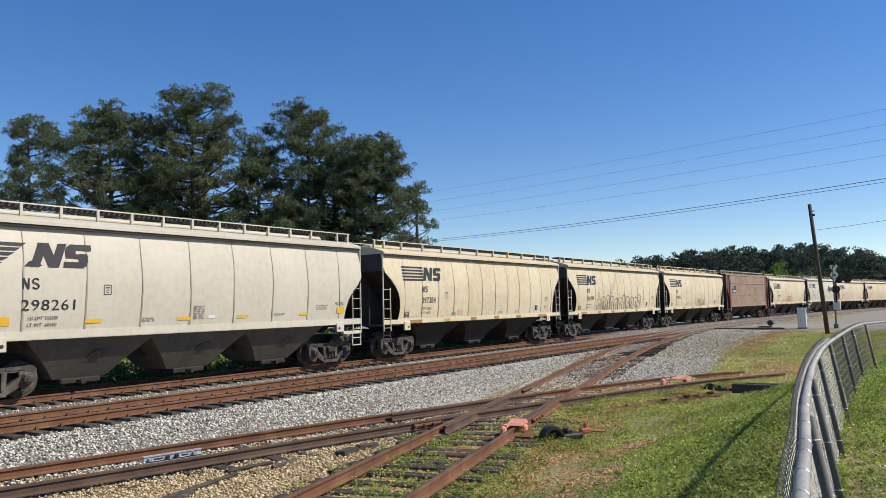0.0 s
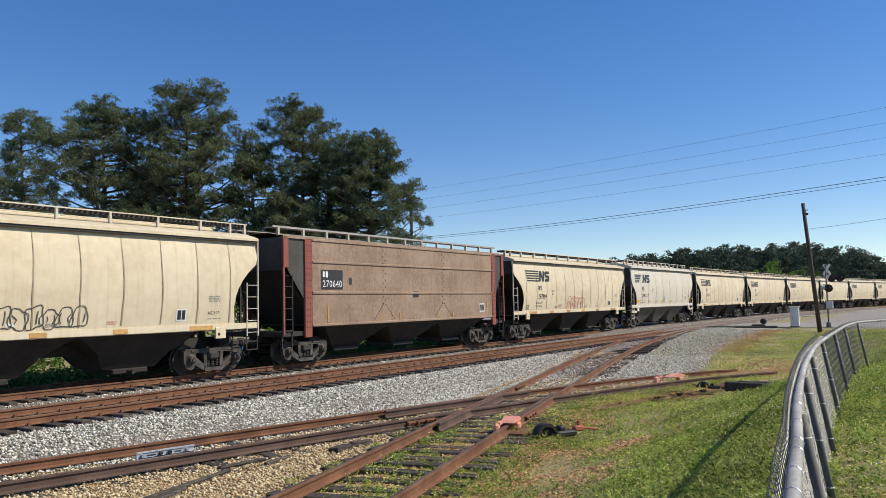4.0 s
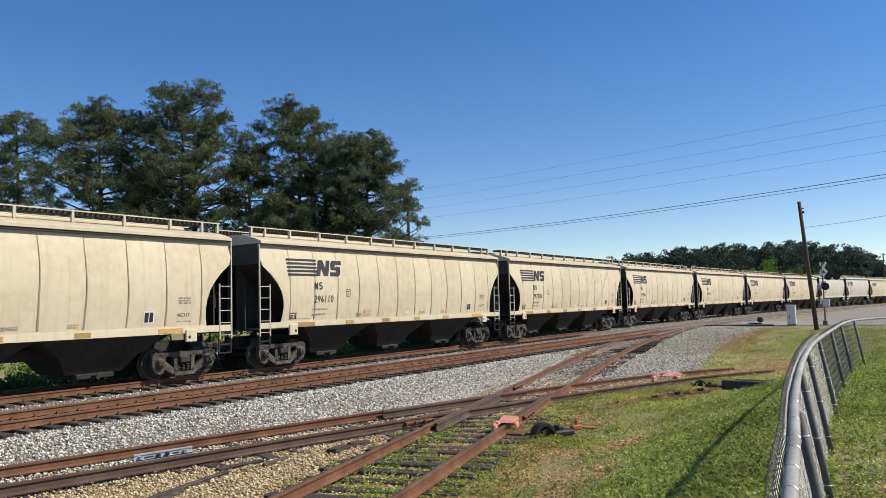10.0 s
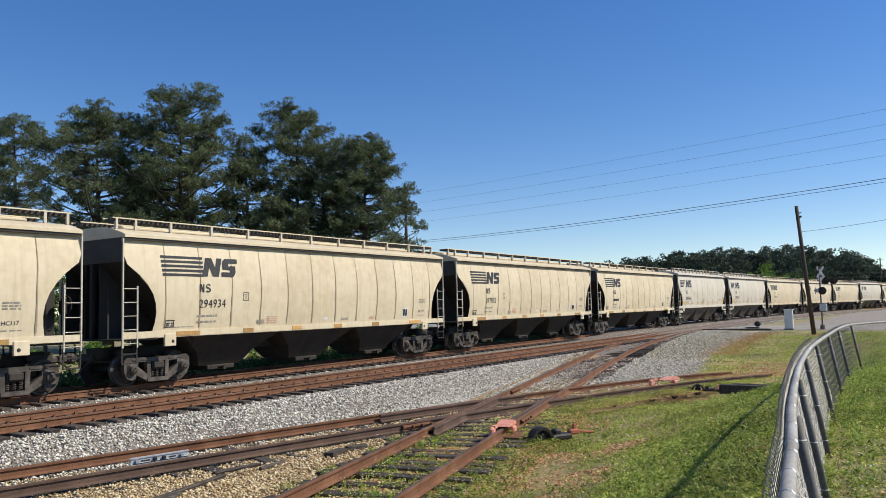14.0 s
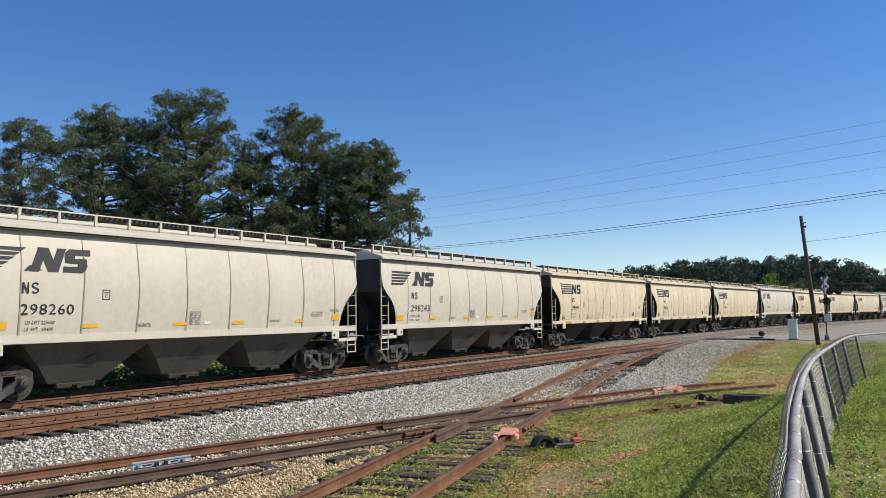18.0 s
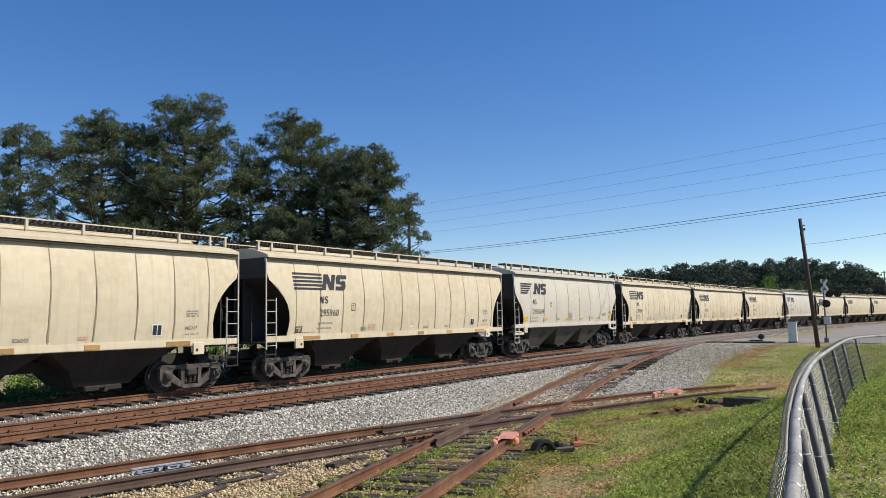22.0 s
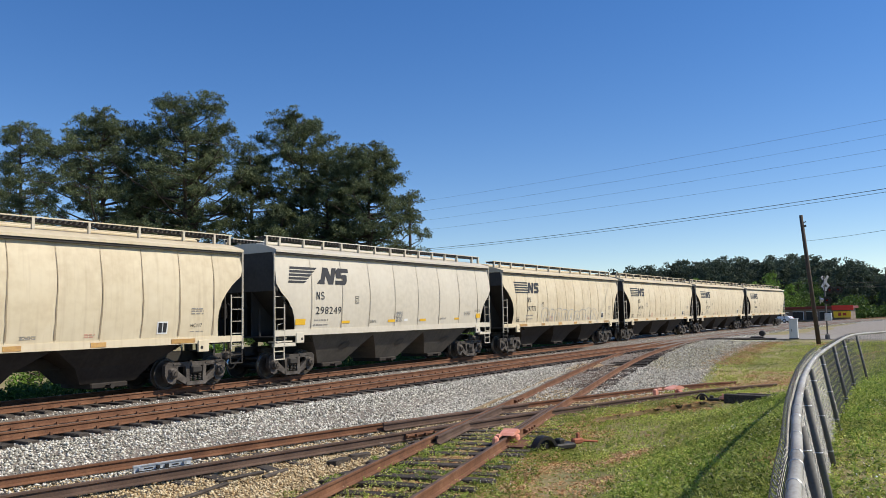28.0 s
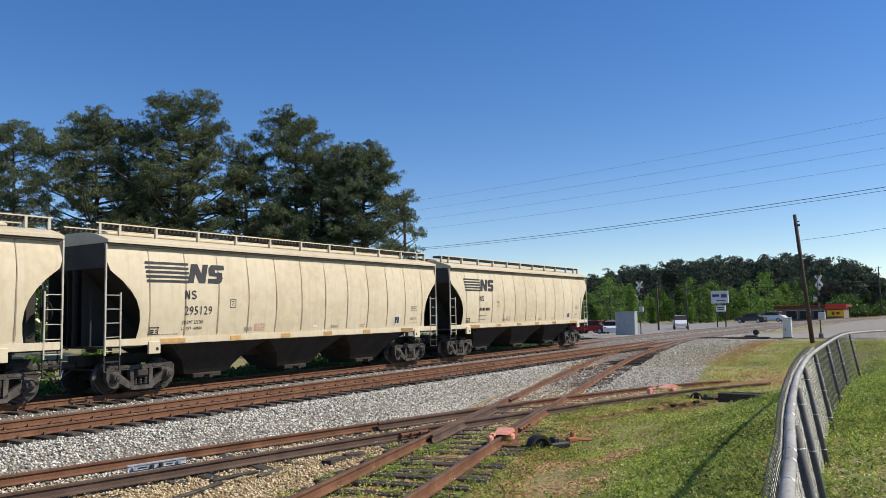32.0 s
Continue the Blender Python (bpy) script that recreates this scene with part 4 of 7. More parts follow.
    st.poly([(2.5, 3.1), (2.6, 3.1), (2.6, 3.32), (2.5, 3.32)], 0.012).poly([(2.66, 3.1), (2.78, 3.1), (2.78, 3.32), (2.66, 3.32)], 0.012)
    part("number", st.sh, WHITE_PAINT, car, at=Matrix.Translation((0, -0.008, 0)))
    st = Stencil("b")
    for u in (2.75, 5.9, 7.2, 10.1, 11.3, 14.45):
        st.rect(u, 1.45, u + 0.1, 2.1 if u in (2.75, 14.45) else 1.7)
    part("reflector_strip", st.sh, ORANGE, car)
    part("inspection_panel", Stencil("b").rect(13.75, 1.62, 14.2, 2.02).sh, WHITE_PAINT, car)
    part("inspection_mark", Stencil("b").rect(13.8, 1.67, 13.95, 1.97, 0.012).rect(13.99, 1.67, 14.15, 1.97, 0.012).rect(8.2, 2.35, 8.6, 2.6, 0.01).rect(4.0, 2.85, 4.15, 3.1, 0.01).sh, BLACK_PAINT, car)
    underframe(car, kind, BROWN)
    return car


def striped_mark(kind):
    """The railway's mark as plain shapes: five bars running into two slanted blocks."""
    st, pieces = Stencil(kind), []
    if kind == "s":
        for k in range(5):
            z = 3.17 + k * 0.132
            pieces.append(("emblem_stripe", Stencil(kind)))
            pieces[-1][1].poly([(1.86 - k * 0.01, z), (3.34, z), (3.36, z + 0.075), (1.86 - k * 0.01, z + 0.075)])
        u, z0, z1, k = 3.30, 3.18, 3.76, 0.16
    else:
        for k in range(5):
            z = 3.30 + k * 0.125
            pieces.append(("emblem_stripe", Stencil(kind)))
            pieces[-1][1].poly([(1.38 + k * 0.03, z), (2.15 + k * 0.16, z), (2.32 + k * 0.15, z + 0.085), (1.40 + k * 0.03, z + 0.085)])
        u, z0, z1, k = 2.98, 3.29, 3.91, 0.2
        st.poly([(2.84, 3.30), (3.30, 3.32), (3.16, 3.42), (2.98, 3.44)])
    a, b = z1 - z0, u
    n0, w = len(st.sh.v), 1.04 if kind == "s" else 1.2
    # first block, notched from above and below
    st.poly([(b, z0), (b + 0.2, z0), (b + 0.2 + k, z1), (b + k, z1)], 0.010)
    st.poly([(b + k * 0.9, z1), (b + k + 0.22, z1), (b + 0.62, z0), (b + 0.40, z0)], 0.013)
    st.poly([(b + 0.42, z0), (b + 0.62, z0), (b + 0.62 + k, z1), (b + 0.42 + k, z1)], 0.010)
    # second block, with a slot from each side
    n1 = len(st.sh.v)
    f1 = len(st.sh.f)
    c, t = b + 0.72, a * 0.25
    st.poly([(c, z0), (c + 0.46, z0), (c + 0.54, z0 + t * 0.5), (c + 0.56, z0 + t), (c + 0.02, z0 + t)], 0.010)
    st.poly([(c + 0.36, z0 + t), (c + 0.58, z0 + t), (c + 0.56, z0 + 2.4 * t), (c + 0.36, z0 + 2.45 * t)], 0.010)
    st.poly([(c + 0.06, z0 + 1.6 * t), (c + 0.56, z0 + 1.5 * t), (c + 0.58, z0 + 2.2 * t), (c + 0.08, z0 + 2.45 * t)], 0.010)
    st.poly([(c + 0.06, z0 + 1.6 * t), (c + 0.28, z0 + 1.6 * t), (c + 0.30, z1 - t), (c + 0.06, z1 - t)], 0.010)
    st.poly([(c + 0.06, z1 - t), (c + 0.66, z1 - t), (c + 0.66, z1), (c + 0.18, z1), (c + 0.09, z1 - t * 0.5)], 0.010)
    h = END[kind][1]
    st.sh.v[n0:] = [(u - h + (x + h - u) * w, y, z) for x, y, z in st.sh.v[n0:]]
    first, second = Shape(), Shape()
    first.v, first.f = st.sh.v[:n1], st.sh.f[:f1]
    second.v, second.f = st.sh.v[n1:], [tuple(i - n1 for i in f) for f in st.sh.f[f1:]]
    return [(name, q.sh) for name, q in pieces] + [("emblem_block", first), ("emblem_block", second)]


def common_paint(car, kind):
    """The marks that all cars of a kind carry."""
    rnd = random.Random(3)
    for name, sh in striped_mark(kind):
        part(name, sh, BLACK_PAINT, car)
    st, red, faint = Stencil(kind), Stencil(kind), Stencil(kind)
    if kind == "s":
        marks = (3.20, 2.69, 0.165, 0.255, 0.036)
        box = (4.95, 2.42, 5.19, 2.69)
        faint.bars(2.3, 1.64, 3.0, 1.68, 1, rnd).bars(5.6, 1.66, 5.95, 1.80, 4, rnd).bars(15.0, 2.25, 15.45, 2.47, 3, rnd).bars(15.0, 1.72, 15.5, 1.76, 1, rnd).bars(9.9, 1.66, 10.3, 1.76, 3, rnd)
        red.bars(6.05, 1.66, 6.5, 1.92, 4, rnd).bars(11.6, 1.66, 11.9, 1.78, 2, rnd)
        card = Stencil(kind).rect(1.98, 1.65, 2.3, 1.675).rect(1.98, 1.84, 2.32, 1.865).rect(1.98, 1.65, 2.005, 1.86).rect(2.275, 1.65, 2.3, 1.86)
        card.bars(2.02, 1.70, 2.26, 1.81, 2, rnd)
        part("defect_card", card.sh, BLACK_PAINT, car, "small black framed data box")
        part("tag", Stencil(kind).rect(8.9, 1.70, 9.12, 1.78).sh, WHITE_PAINT, car, "small white tag")
        part("inspection_panel", Stencil(kind).rect(13.83, 1.69, 14.19, 2.05).sh, WHITE_PAINT, car)
        part("inspection_mark", Stencil(kind).rect(13.87, 1.73, 14.0, 2.01, 0.013).rect(14.03, 1.73, 14.15, 2.01, 0.013).sh, BLACK_PAINT, car)
        y = -(side_y(1.56) + 0.022)
        for k, (a, b) in enumerate(((2.40, 3.28), (5.04, 5.47), (7.3, 7.75), (9.5, 9.95), (11.8, 12.25), (14.35, 15.2))):
            part("reflector_strip", Shape().box((a + b) / 2 - 8.845, y, 1.455, b - a, 0.012, 0.13), ORANGE, car)
    else:
        marks = (2.80, 2.73, 0.17, 0.28, 0.034)
        box = (4.98, 2.59, 5.2, 2.86)
        faint.bars(5.95, 1.84, 6.35, 1.96, 3, rnd).bars(7.7, 1.86, 8.1, 2.28, 8, rnd).bars(11.0, 1.9, 11.5, 1.98, 2, rnd).bars(13.0, 2.05, 13.6, 2.25, 3, rnd)
        st.bars(1.9, 1.35, 2.25, 1.55, 2, rnd)
        part("tag", Stencil(kind).rect(8.25, 1.86, 8.5, 1.96).sh, WHITE_PAINT, car, "small white tag")
        for a, b, c, d in ((1.77, 1.83, 2.27, 2.04), (4.24, 1.84, 4.71, 1.94), (7.12, 1.84, 7.60, 1.94), (9.40, 1.84, 9.85, 1.94), (12.2, 1.86, 12.6, 1.95), (14.12, 1.90, 14.52, 2.12)):
            part("reflector_strip", Stencil(kind).rect(a, b, c, d).sh, YELLOW, car, "yellow reflective strip")
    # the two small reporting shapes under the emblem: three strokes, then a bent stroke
    u, z, w, t, g = marks
    bar = Stencil(kind).rect(u, z, u + g, z + t).rect(u + w - g, z, u + w, z + t).poly([(u, z + t), (u + g * 1.25, z + t), (u + w, z), (u + w - g * 1.25, z)], 0.0095)
    part("mark_bar", bar.sh, BLACK_PAINT, car)
    u += w + 0.075
    bend = [(u + w * (0.5 + 0.44 * math.cos(a)), z + t * (0.745 + 0.205 * math.sin(a))) for a in np.linspace(0.45, math.pi * 1.42, 9)]
    bend += [(u + w * (0.5 + 0.44 * math.cos(a)), z + t * (0.275 + 0.225 * math.sin(a))) for a in np.linspace(math.pi * 0.42, -math.pi + 0.45, 9)]
    part("mark_bar", Stencil(kind).stroke(bend, g * 0.95).sh, BLACK_PAINT, car)
    a, b, c, d = box
    for q in ((a, b, c, b + 0.015), (a, d - 0.015, c, d), (a, b, a + 0.015, d), (c - 0.015, b, c, d)):
        st.rect(*q)
    st.text("C", (a + c) / 2 - 0.04, b + 0.05, (a + c) / 2 + 0.04, b + 0.14)
    st.bars(a + 0.05, d - 0.09, c - 0.05, d - 0.05, 1, rnd)
    part("stencil", st.sh, BLACK_PAINT, car, "small black stencilling")
    if faint.sh.v:
        part("small_stencil", faint.sh, FAINT_INK, car, "faint grey stencilling")["kind"] = "stuff"
    if red.sh.v:
        part("red_stencil", red.sh, RED_INK, car, "faded red stencilling")


def own_paint(car, kind, number, load, light, code, rnd):
    """Number and weights of one car."""
    if kind == "b":
        return
    st = Stencil(kind)
    h = END[kind][1]
    if kind == "s":
        st.text(number, 3.19, 2.21, 4.22, 2.47) if number else st.bars(3.19, 2.21, 4.22, 2.47, 1, rnd)
        lines, hc = ((3.12, 1.94, 3.90, 2.04), (3.11, 1.76, 3.87, 1.85)), (15.0, 1.86, 15.42, 1.97)
    else:
        st.text(number, 2.78, 2.20, 4.18, 2.47)
        lines, hc = ((2.72, 1.96, 3.48, 2.05), (2.71, 1.79, 3.46, 1.88)), (14.0, 2.2, 14.45, 2.31)
    if load:
        for words, place in (("LD LMT " + load, lines[0]), ("LT WT  " + light, lines[1])):
            part("weight_line", Stencil(kind).text(words, *place).sh, BLACK_PAINT, car, "small black stencilled weight")
    else:
        part("small_stencil", Stencil(kind).bars(*lines[0], 1, rnd).bars(*lines[1], 1, rnd).sh, FAINT_INK, car, "faint grey stencilling")["kind"] = "stuff"
    part("class_code", Stencil(kind).text(code, *hc).sh, BLACK_PAINT, car, "small black stencilled code")
    part("number", st.sh, BLACK_PAINT, car, "black stencilled numbers")
    if number:
        vs, fs = glyphs(number)
        w, X = max(v[0] for v in vs), h - END[kind][0]
        part("end_number", Shape().add([(-X - 0.004, 0.75 - v[0] / w * 0.62, EAVE[kind] - 0.35 + v[1] * 0.17) for v in vs], fs), GRIME_SHADE, car)


SCRAWLS = {
    2: (4.7, 12.7, 1.48, 2.56, 11, (0.06, 0.055, 0.055), 0.036, "dark grey"), 3: (8.6, 11.0, 1.62, 2.2, 6, (0.10, 0.09, 0.08), 0.025, "grey"),
    5: (7.3, 9.9, 1.5, 2.3, 5, (0.50, 0.12, 0.10), 0.034, "red"), 21: (6.0, 12.6, 1.52, 2.3, 11, (0.72, 0.72, 0.70), 0.03, "white"),
    22: (5.2, 12.2, 1.55, 2.2, 9, (0.46, 0.22, 0.19), 0.026, "faded red"), 25: (5.0, 13.0, 1.55, 2.4, 9, (0.40, 0.42, 0.45), 0.026, "pale blue")}


def scrawl(car, i):
    """Sprayed bubble shapes and strokes that cannot be read."""
    u0, u1, z0, z1, n, col, width, word = SCRAWLS[i]
    rnd, st = random.Random(100 + i), Stencil("s")
    w = (u1 - u0) / n
    for k in range(n):
        if i == 22 and k in (2, 3, 7):
            continue
        cu, hgt = u0 + (k + 0.5) * w, (z1 - z0) * rnd.uniform(0.72, 1.0)
        cz, lean = z0 + hgt / 2, rnd.uniform(-0.25, 0.25)
        if i in (2, 25):
            # an arched shape with two legs and an open foot, then a bar across
            a, top = w * rnd.uniform(0.40, 0.52), cz + hgt * 0.28
            arch = [(cu - a * 1.05, z0)] + [(cu - a * math.cos(q) + lean * 0.2, top + hgt * 0.22 * math.sin(q)) for q in np.linspace(0, math.pi, 11)] + [(cu + a * rnd.uniform(0.8, 1.1), z0)]
            st.stroke(arch, width)
            b = a * rnd.uniform(0.15, 0.45)
            st.stroke([(cu - b, z0 + rnd.uniform(0, 0.1)), (cu - b * 0.6, top - hgt * 0.3), (cu + b * 0.2, top - hgt * 0.05), (cu + b, top - hgt * 0.35), (cu + b * 0.9, z0)], width)
            continue
        # a lobed closed outline, wider than its share so that the shapes overlap
        loop = []
        lobes, ph = rnd.choice((2, 3, 4)), rnd.uniform(0, 6)
        for a in np.linspace(0, 2 * math.pi, 30):
            q = 1 + 0.16 * math.sin(lobes * a + ph)
            c, s = math.cos(a), math.sin(a)
            u, z = 0.58 * w * q * math.copysign(abs(c) ** 0.7, c), 0.5 * hgt * q * math.copysign(abs(s) ** 0.7, s)
            loop.append((cu + u + lean * z, max(1.48, cz + z)))
        st.stroke(loop, width)
        # strokes inside
        for _ in range(rnd.choice((1, 2))):
            a = rnd.uniform(-0.3, 0.3) * w
            zz = rnd.uniform(0.1, 0.3) * hgt
            st.stroke([(cu + a, cz - zz), (cu + a + rnd.uniform(-0.06, 0.06), cz), (cu + a + rnd.uniform(-0.2, 0.2) * w, cz + zz)], width)
    mat = material("sprayed_paint", [tuple(c * 0.9 for c in col), col], 0.6, scale=3, fine=20, bump=0)
    part("graffiti", st.sh, mat, car, word + " sprayed scrawl")


LABELS = {"s": "dusty cream covered hopper car with a black striped emblem", "h": "light grey covered hopper car with yellow reflective strips"}
NOTES = {2: "cream covered hopper car with a large dark sprayed scrawl", 3: "cream covered hopper car with a small grey scrawl", 5: "cream covered hopper car with a red sprayed scrawl",
         21: "cream covered hopper car with a white sprayed scrawl", 22: "cream covered hopper car with a faded red scrawl", 25: "cream covered hopper car with a pale blue scrawl",
         28: "dusty cream covered hopper car, the last of the train"}
PROTO = {"s": hopper_car("s", CREAM), "h": hopper_car("h", CREAM_CLEAN), "b": brown_car()}
common_paint(PROTO["s"], "s")
common_paint(PROTO["h"], "h")
CARS, used = [], set()
for i, (kind, *_r) in enumerate(ORDER):
    CARS.append(PROTO[kind] if i in (0, 1, 4) else None)
for i, (kind, *_r) in enumerate(ORDER):
    if CARS[i] is None:
        CARS[i] = copy_thing(PROTO[kind], Matrix())
rnd = random.Random(9)
for i, (kind, number, load, light, code) in enumerate(ORDER):
    own_paint(CARS[i], kind, number, load, light, code, rnd)
    if i in SCRAWLS:
        scrawl(CARS[i], i)
    if kind != "b":
        tagged(CARS[i], NOTES.get(i, LABELS[kind]))


# some cars carry their lettering a hand's width off the usual place
for i, shift in ((0, -0.25), (5, 0.2), (15, -0.2), (21, 0.12)):
    for ob in CARS[i].children:
        if ob.name.split(".")[0] in ("emblem_stripe", "emblem_block", "mark_bar", "number", "stencil"):
            ob.matrix_basis = Matrix.Translation((shift, 0, 0)) @ ob.matrix_basis

# slack between the couplers: how far the train lags behind an even run, in metres
LAG_T = (0, 5, 6, 7, 8, 9, 18, 19, 20, 21, 22, 24, 27, 28, 29, 32)
LAG = (0.0, 0.0, 0.12, 0.2, 0.28, 0.04, 0.0, 0.17, 0.28, 0.25, 0.1, 0.0, 0.0, -0.1, 0.0, 0.0)


def motions():
    for i, car in enumerate(CARS):
        walk(car, [(t, car_pose(i, t - float(np.interp(t, LAG_T, LAG)) / 14.5)) for t in range(0, 33)])


# ---- stones and grass (joined, too many to count) ----
def soup(name, label, category, verts, tris_per, nv, faces, mat):
    """Many like pieces in one mesh: verts (n, nv, 3), faces the pattern of one piece."""
    n = len(verts)
    me = bpy.data.meshes.new(name)
    f = np.asarray(faces)
    idx = (f[None] + np.arange(n)[:, None, None] * nv).reshape(-1)
    k = f.shape[1]
    me.vertices.add(n * nv)
    me.vertices.foreach_set("co", np.asarray(verts, dtype=np.float32).reshape(-1))
    me.loops.add(len(idx))
    me.loops.foreach_set("vertex_index", idx.astype(np.int32))
    me.polygons.add(len(idx) // k)
    me.polygons.foreach_set("loop_start", np.arange(0, len(idx), k, dtype=np.int32))
    me.update(calc_edges=True)
    me.validate()
    me.materials.append(mat)
    if not label:
        return me
    return tagged(new(name, me), label, category, kind="stuff")


OCTA = np.array([(1, 0, 0), (-1, 0, 0), (0, 1, 0), (0, -1, 0), (0, 0, 1), (0, 0, -1)], dtype=float)
OCTA_F = [(0, 2, 4), (2, 1, 4), (1, 3, 4), (3, 0, 4), (2, 0, 5), (1, 2, 5), (3, 1, 5), (0, 3, 5)]
rng = np.random.default_rng(4)


def stones(centres, size):
    n = len(centres)
    v = np.repeat(OCTA[None], n, 0) * rng.uniform(0.55, 1.25, (n, 6, 1)) + rng.normal(0, 0.18, (n, 6, 3))
    a = rng.uniform(0, 6.28, n)
    c, s = np.cos(a)[:, None], np.sin(a)[:, None]
    x, y = v[..., 0] * c - v[..., 1] * s, v[..., 0] * s + v[..., 1] * c
    v = np.stack([x, y, v[..., 2] * 0.75], -1) * (size * rng.uniform(0.6, 1.3, n))[:, None, None]
    return v + centres[:, None, :]


GRAVEL_X, GRAVEL_Y = (0, 12, 18, 25.6, 30, 35.5, 43, 51, 56), (14.25, 11.75, 10.9, 7.6, 8.65, 9.7, 10.6, 11.0, 10.0)
pts, stained = [], []
for count, s_lo, s_hi, o_lo, o_hi in ((80000, 2, 30, 5.5, 9.9), (10000, 30, 62, 5.6, 8.0), (13000, 2, 30, -2.0, 4.2), (12000, 30, 100, -2.0, 6.2), (5000, 62, 100, 5.4, 7.5), (20000, 20, 54, 7.6, 12.8), (20000, 14, 33, 8.5, 13.5), (4000, 100, 150, 5.4, 7.5)):
    s, o = rng.uniform(s_lo, s_hi, count), rng.uniform(o_lo, o_hi, count)
    for a, b in zip(s, o):
        if abs(abs(b) - GAUGE) < 0.09 or abs(abs(b - B_OFF) - GAUGE) < 0.09:
            continue
        x, y, _ = line_at(a, b)
        z = max(ground_z(x, y), bed_z(x, y) if 0 < x < 33 and y < max(_yc(x) + 0.9, _yd(x) + 1.4) else -9)
        if abs(b) < 1.4 or abs(b - B_OFF) < 1.4:
            z -= 0.015
        if y < np.interp(x, GRAVEL_X, GRAVEL_Y) + 0.5 * noise.noise((x * 0.8, y * 0.8, 3)) - abs(rng.normal(0, 0.22)) or (abs(y - _yd(x)) < 1.0 and rng.random() < 0.6):
            continue
        inside = min(abs(b), abs(b - B_OFF)) < 1.5 or (x > 24 and abs(y - _yd(x)) < 1.3)
        (stained if inside and rng.random() < np.interp(a, (8, 26, 40), (0.25, 0.6, 0.95)) else pts).append((x, y, z + rng.uniform(0.0, 0.05)))
soup("stained_ballast", "rust-stained brown ballast stones between the rails", "gravel", stones(np.array(stained), 0.031), 8, 6, OCTA_F, STONE_RUST)
soup("ballast_stones", "loose crushed grey ballast stones", "gravel", stones(np.array(pts), 0.034), 8, 6, OCTA_F, STONE)
pts = []
for _ in range(110000):
    x, y = rng.uniform(4, 24), rng.uniform(4, 13.8)
    yc, yd = _yc(x), _yd(x)
    lo, hi = min(yc, yd) - 1.3, max(yc, yd) + 1.6
    if not lo < y < hi or (x > 16 and rng.random() < (x - 17) / 12) or (x < 14 and y > yc + 0.95):
        continue
    n = noise.noise((x * 0.5, y * 0.5, 7))
    if y < yd + 0.9 and x < 16 and n < 0.05 and rng.random() < 0.6:
        continue
    pts.append((x, y, bed_z(x, y) + rng.uniform(-0.005, 0.03)))
soup("tan_gravel", "loose tan and pale gravel between the siding tracks", "gravel", stones(np.array(pts), 0.028), 8, 6, OCTA_F, STONE_TAN)

BARE_SPOTS = ((50.0, 9.6, 2.5), (44.5, 10.0, 1.6), (11.8, 6.1, 0.95), (11.0, 5.0, 0.75), (12.9, 5.0, 0.5), (13.6, 5.3, 0.45), (9.2, 4.6, 0.4), (22.0, 6.6, 0.9), (15.6, 5.6, 0.4))


def bare(x, y):
    """How bare the soil is, from 0 (thick grass) to 1 (none)."""
    n = noise.noise((x * 0.45, y * 0.45, 2)) + 0.6 * noise.noise((x * 1.6, y * 1.6, 5))
    yc, yd = _yc(x), _yd(x)
    base = 0.12
    if abs(y - yd) < 1.25 and x < 16:
        base = 0.58
    elif min(yc, yd) - 1.2 < y and x < 16 and y > yd:
        base = 1.15
    elif x >= 16 and y > yc - 0.7 and x < 24:
        base = 0.92
    elif x >= 25 and abs(y - yc) < 1.0 and x < 33:
        base = 0.5
    elif y > min(yd, yc) - 2.6 and x < 24:
        base = 0.34
    for a, b, r in BARE_SPOTS:
        base += 0.7 * math.exp(-((x - a) ** 2 + (y - b) ** 2) / (r * r))
    return base + n * 0.7


def blades(centres, height, width, lean, per):
    n = len(centres) * per
    c = np.repeat(centres, per, 0) + np.concatenate([rng.normal(0, 0.03, (n, 2)), np.zeros((n, 1))], 1)
    h = np.repeat(height, per) * rng.uniform(0.5, 1.25, n)
    a = rng.uniform(0, 6.28, n)
    side = np.stack([np.cos(a), np.sin(a), np.zeros(n)], -1) * (width * rng.uniform(0.7, 1.4, n))[:, None]
    tip = np.stack([rng.normal(0, lean, n), rng.normal(0, lean, n), np.ones(n)], -1) * h[:, None]
    mid = tip * 0.55 * np.array([0.6, 0.6, 1.0])
    return np.stack([c - side, c + side, c + mid + side * 0.7, c + mid - side * 0.7, c + tip], 1)


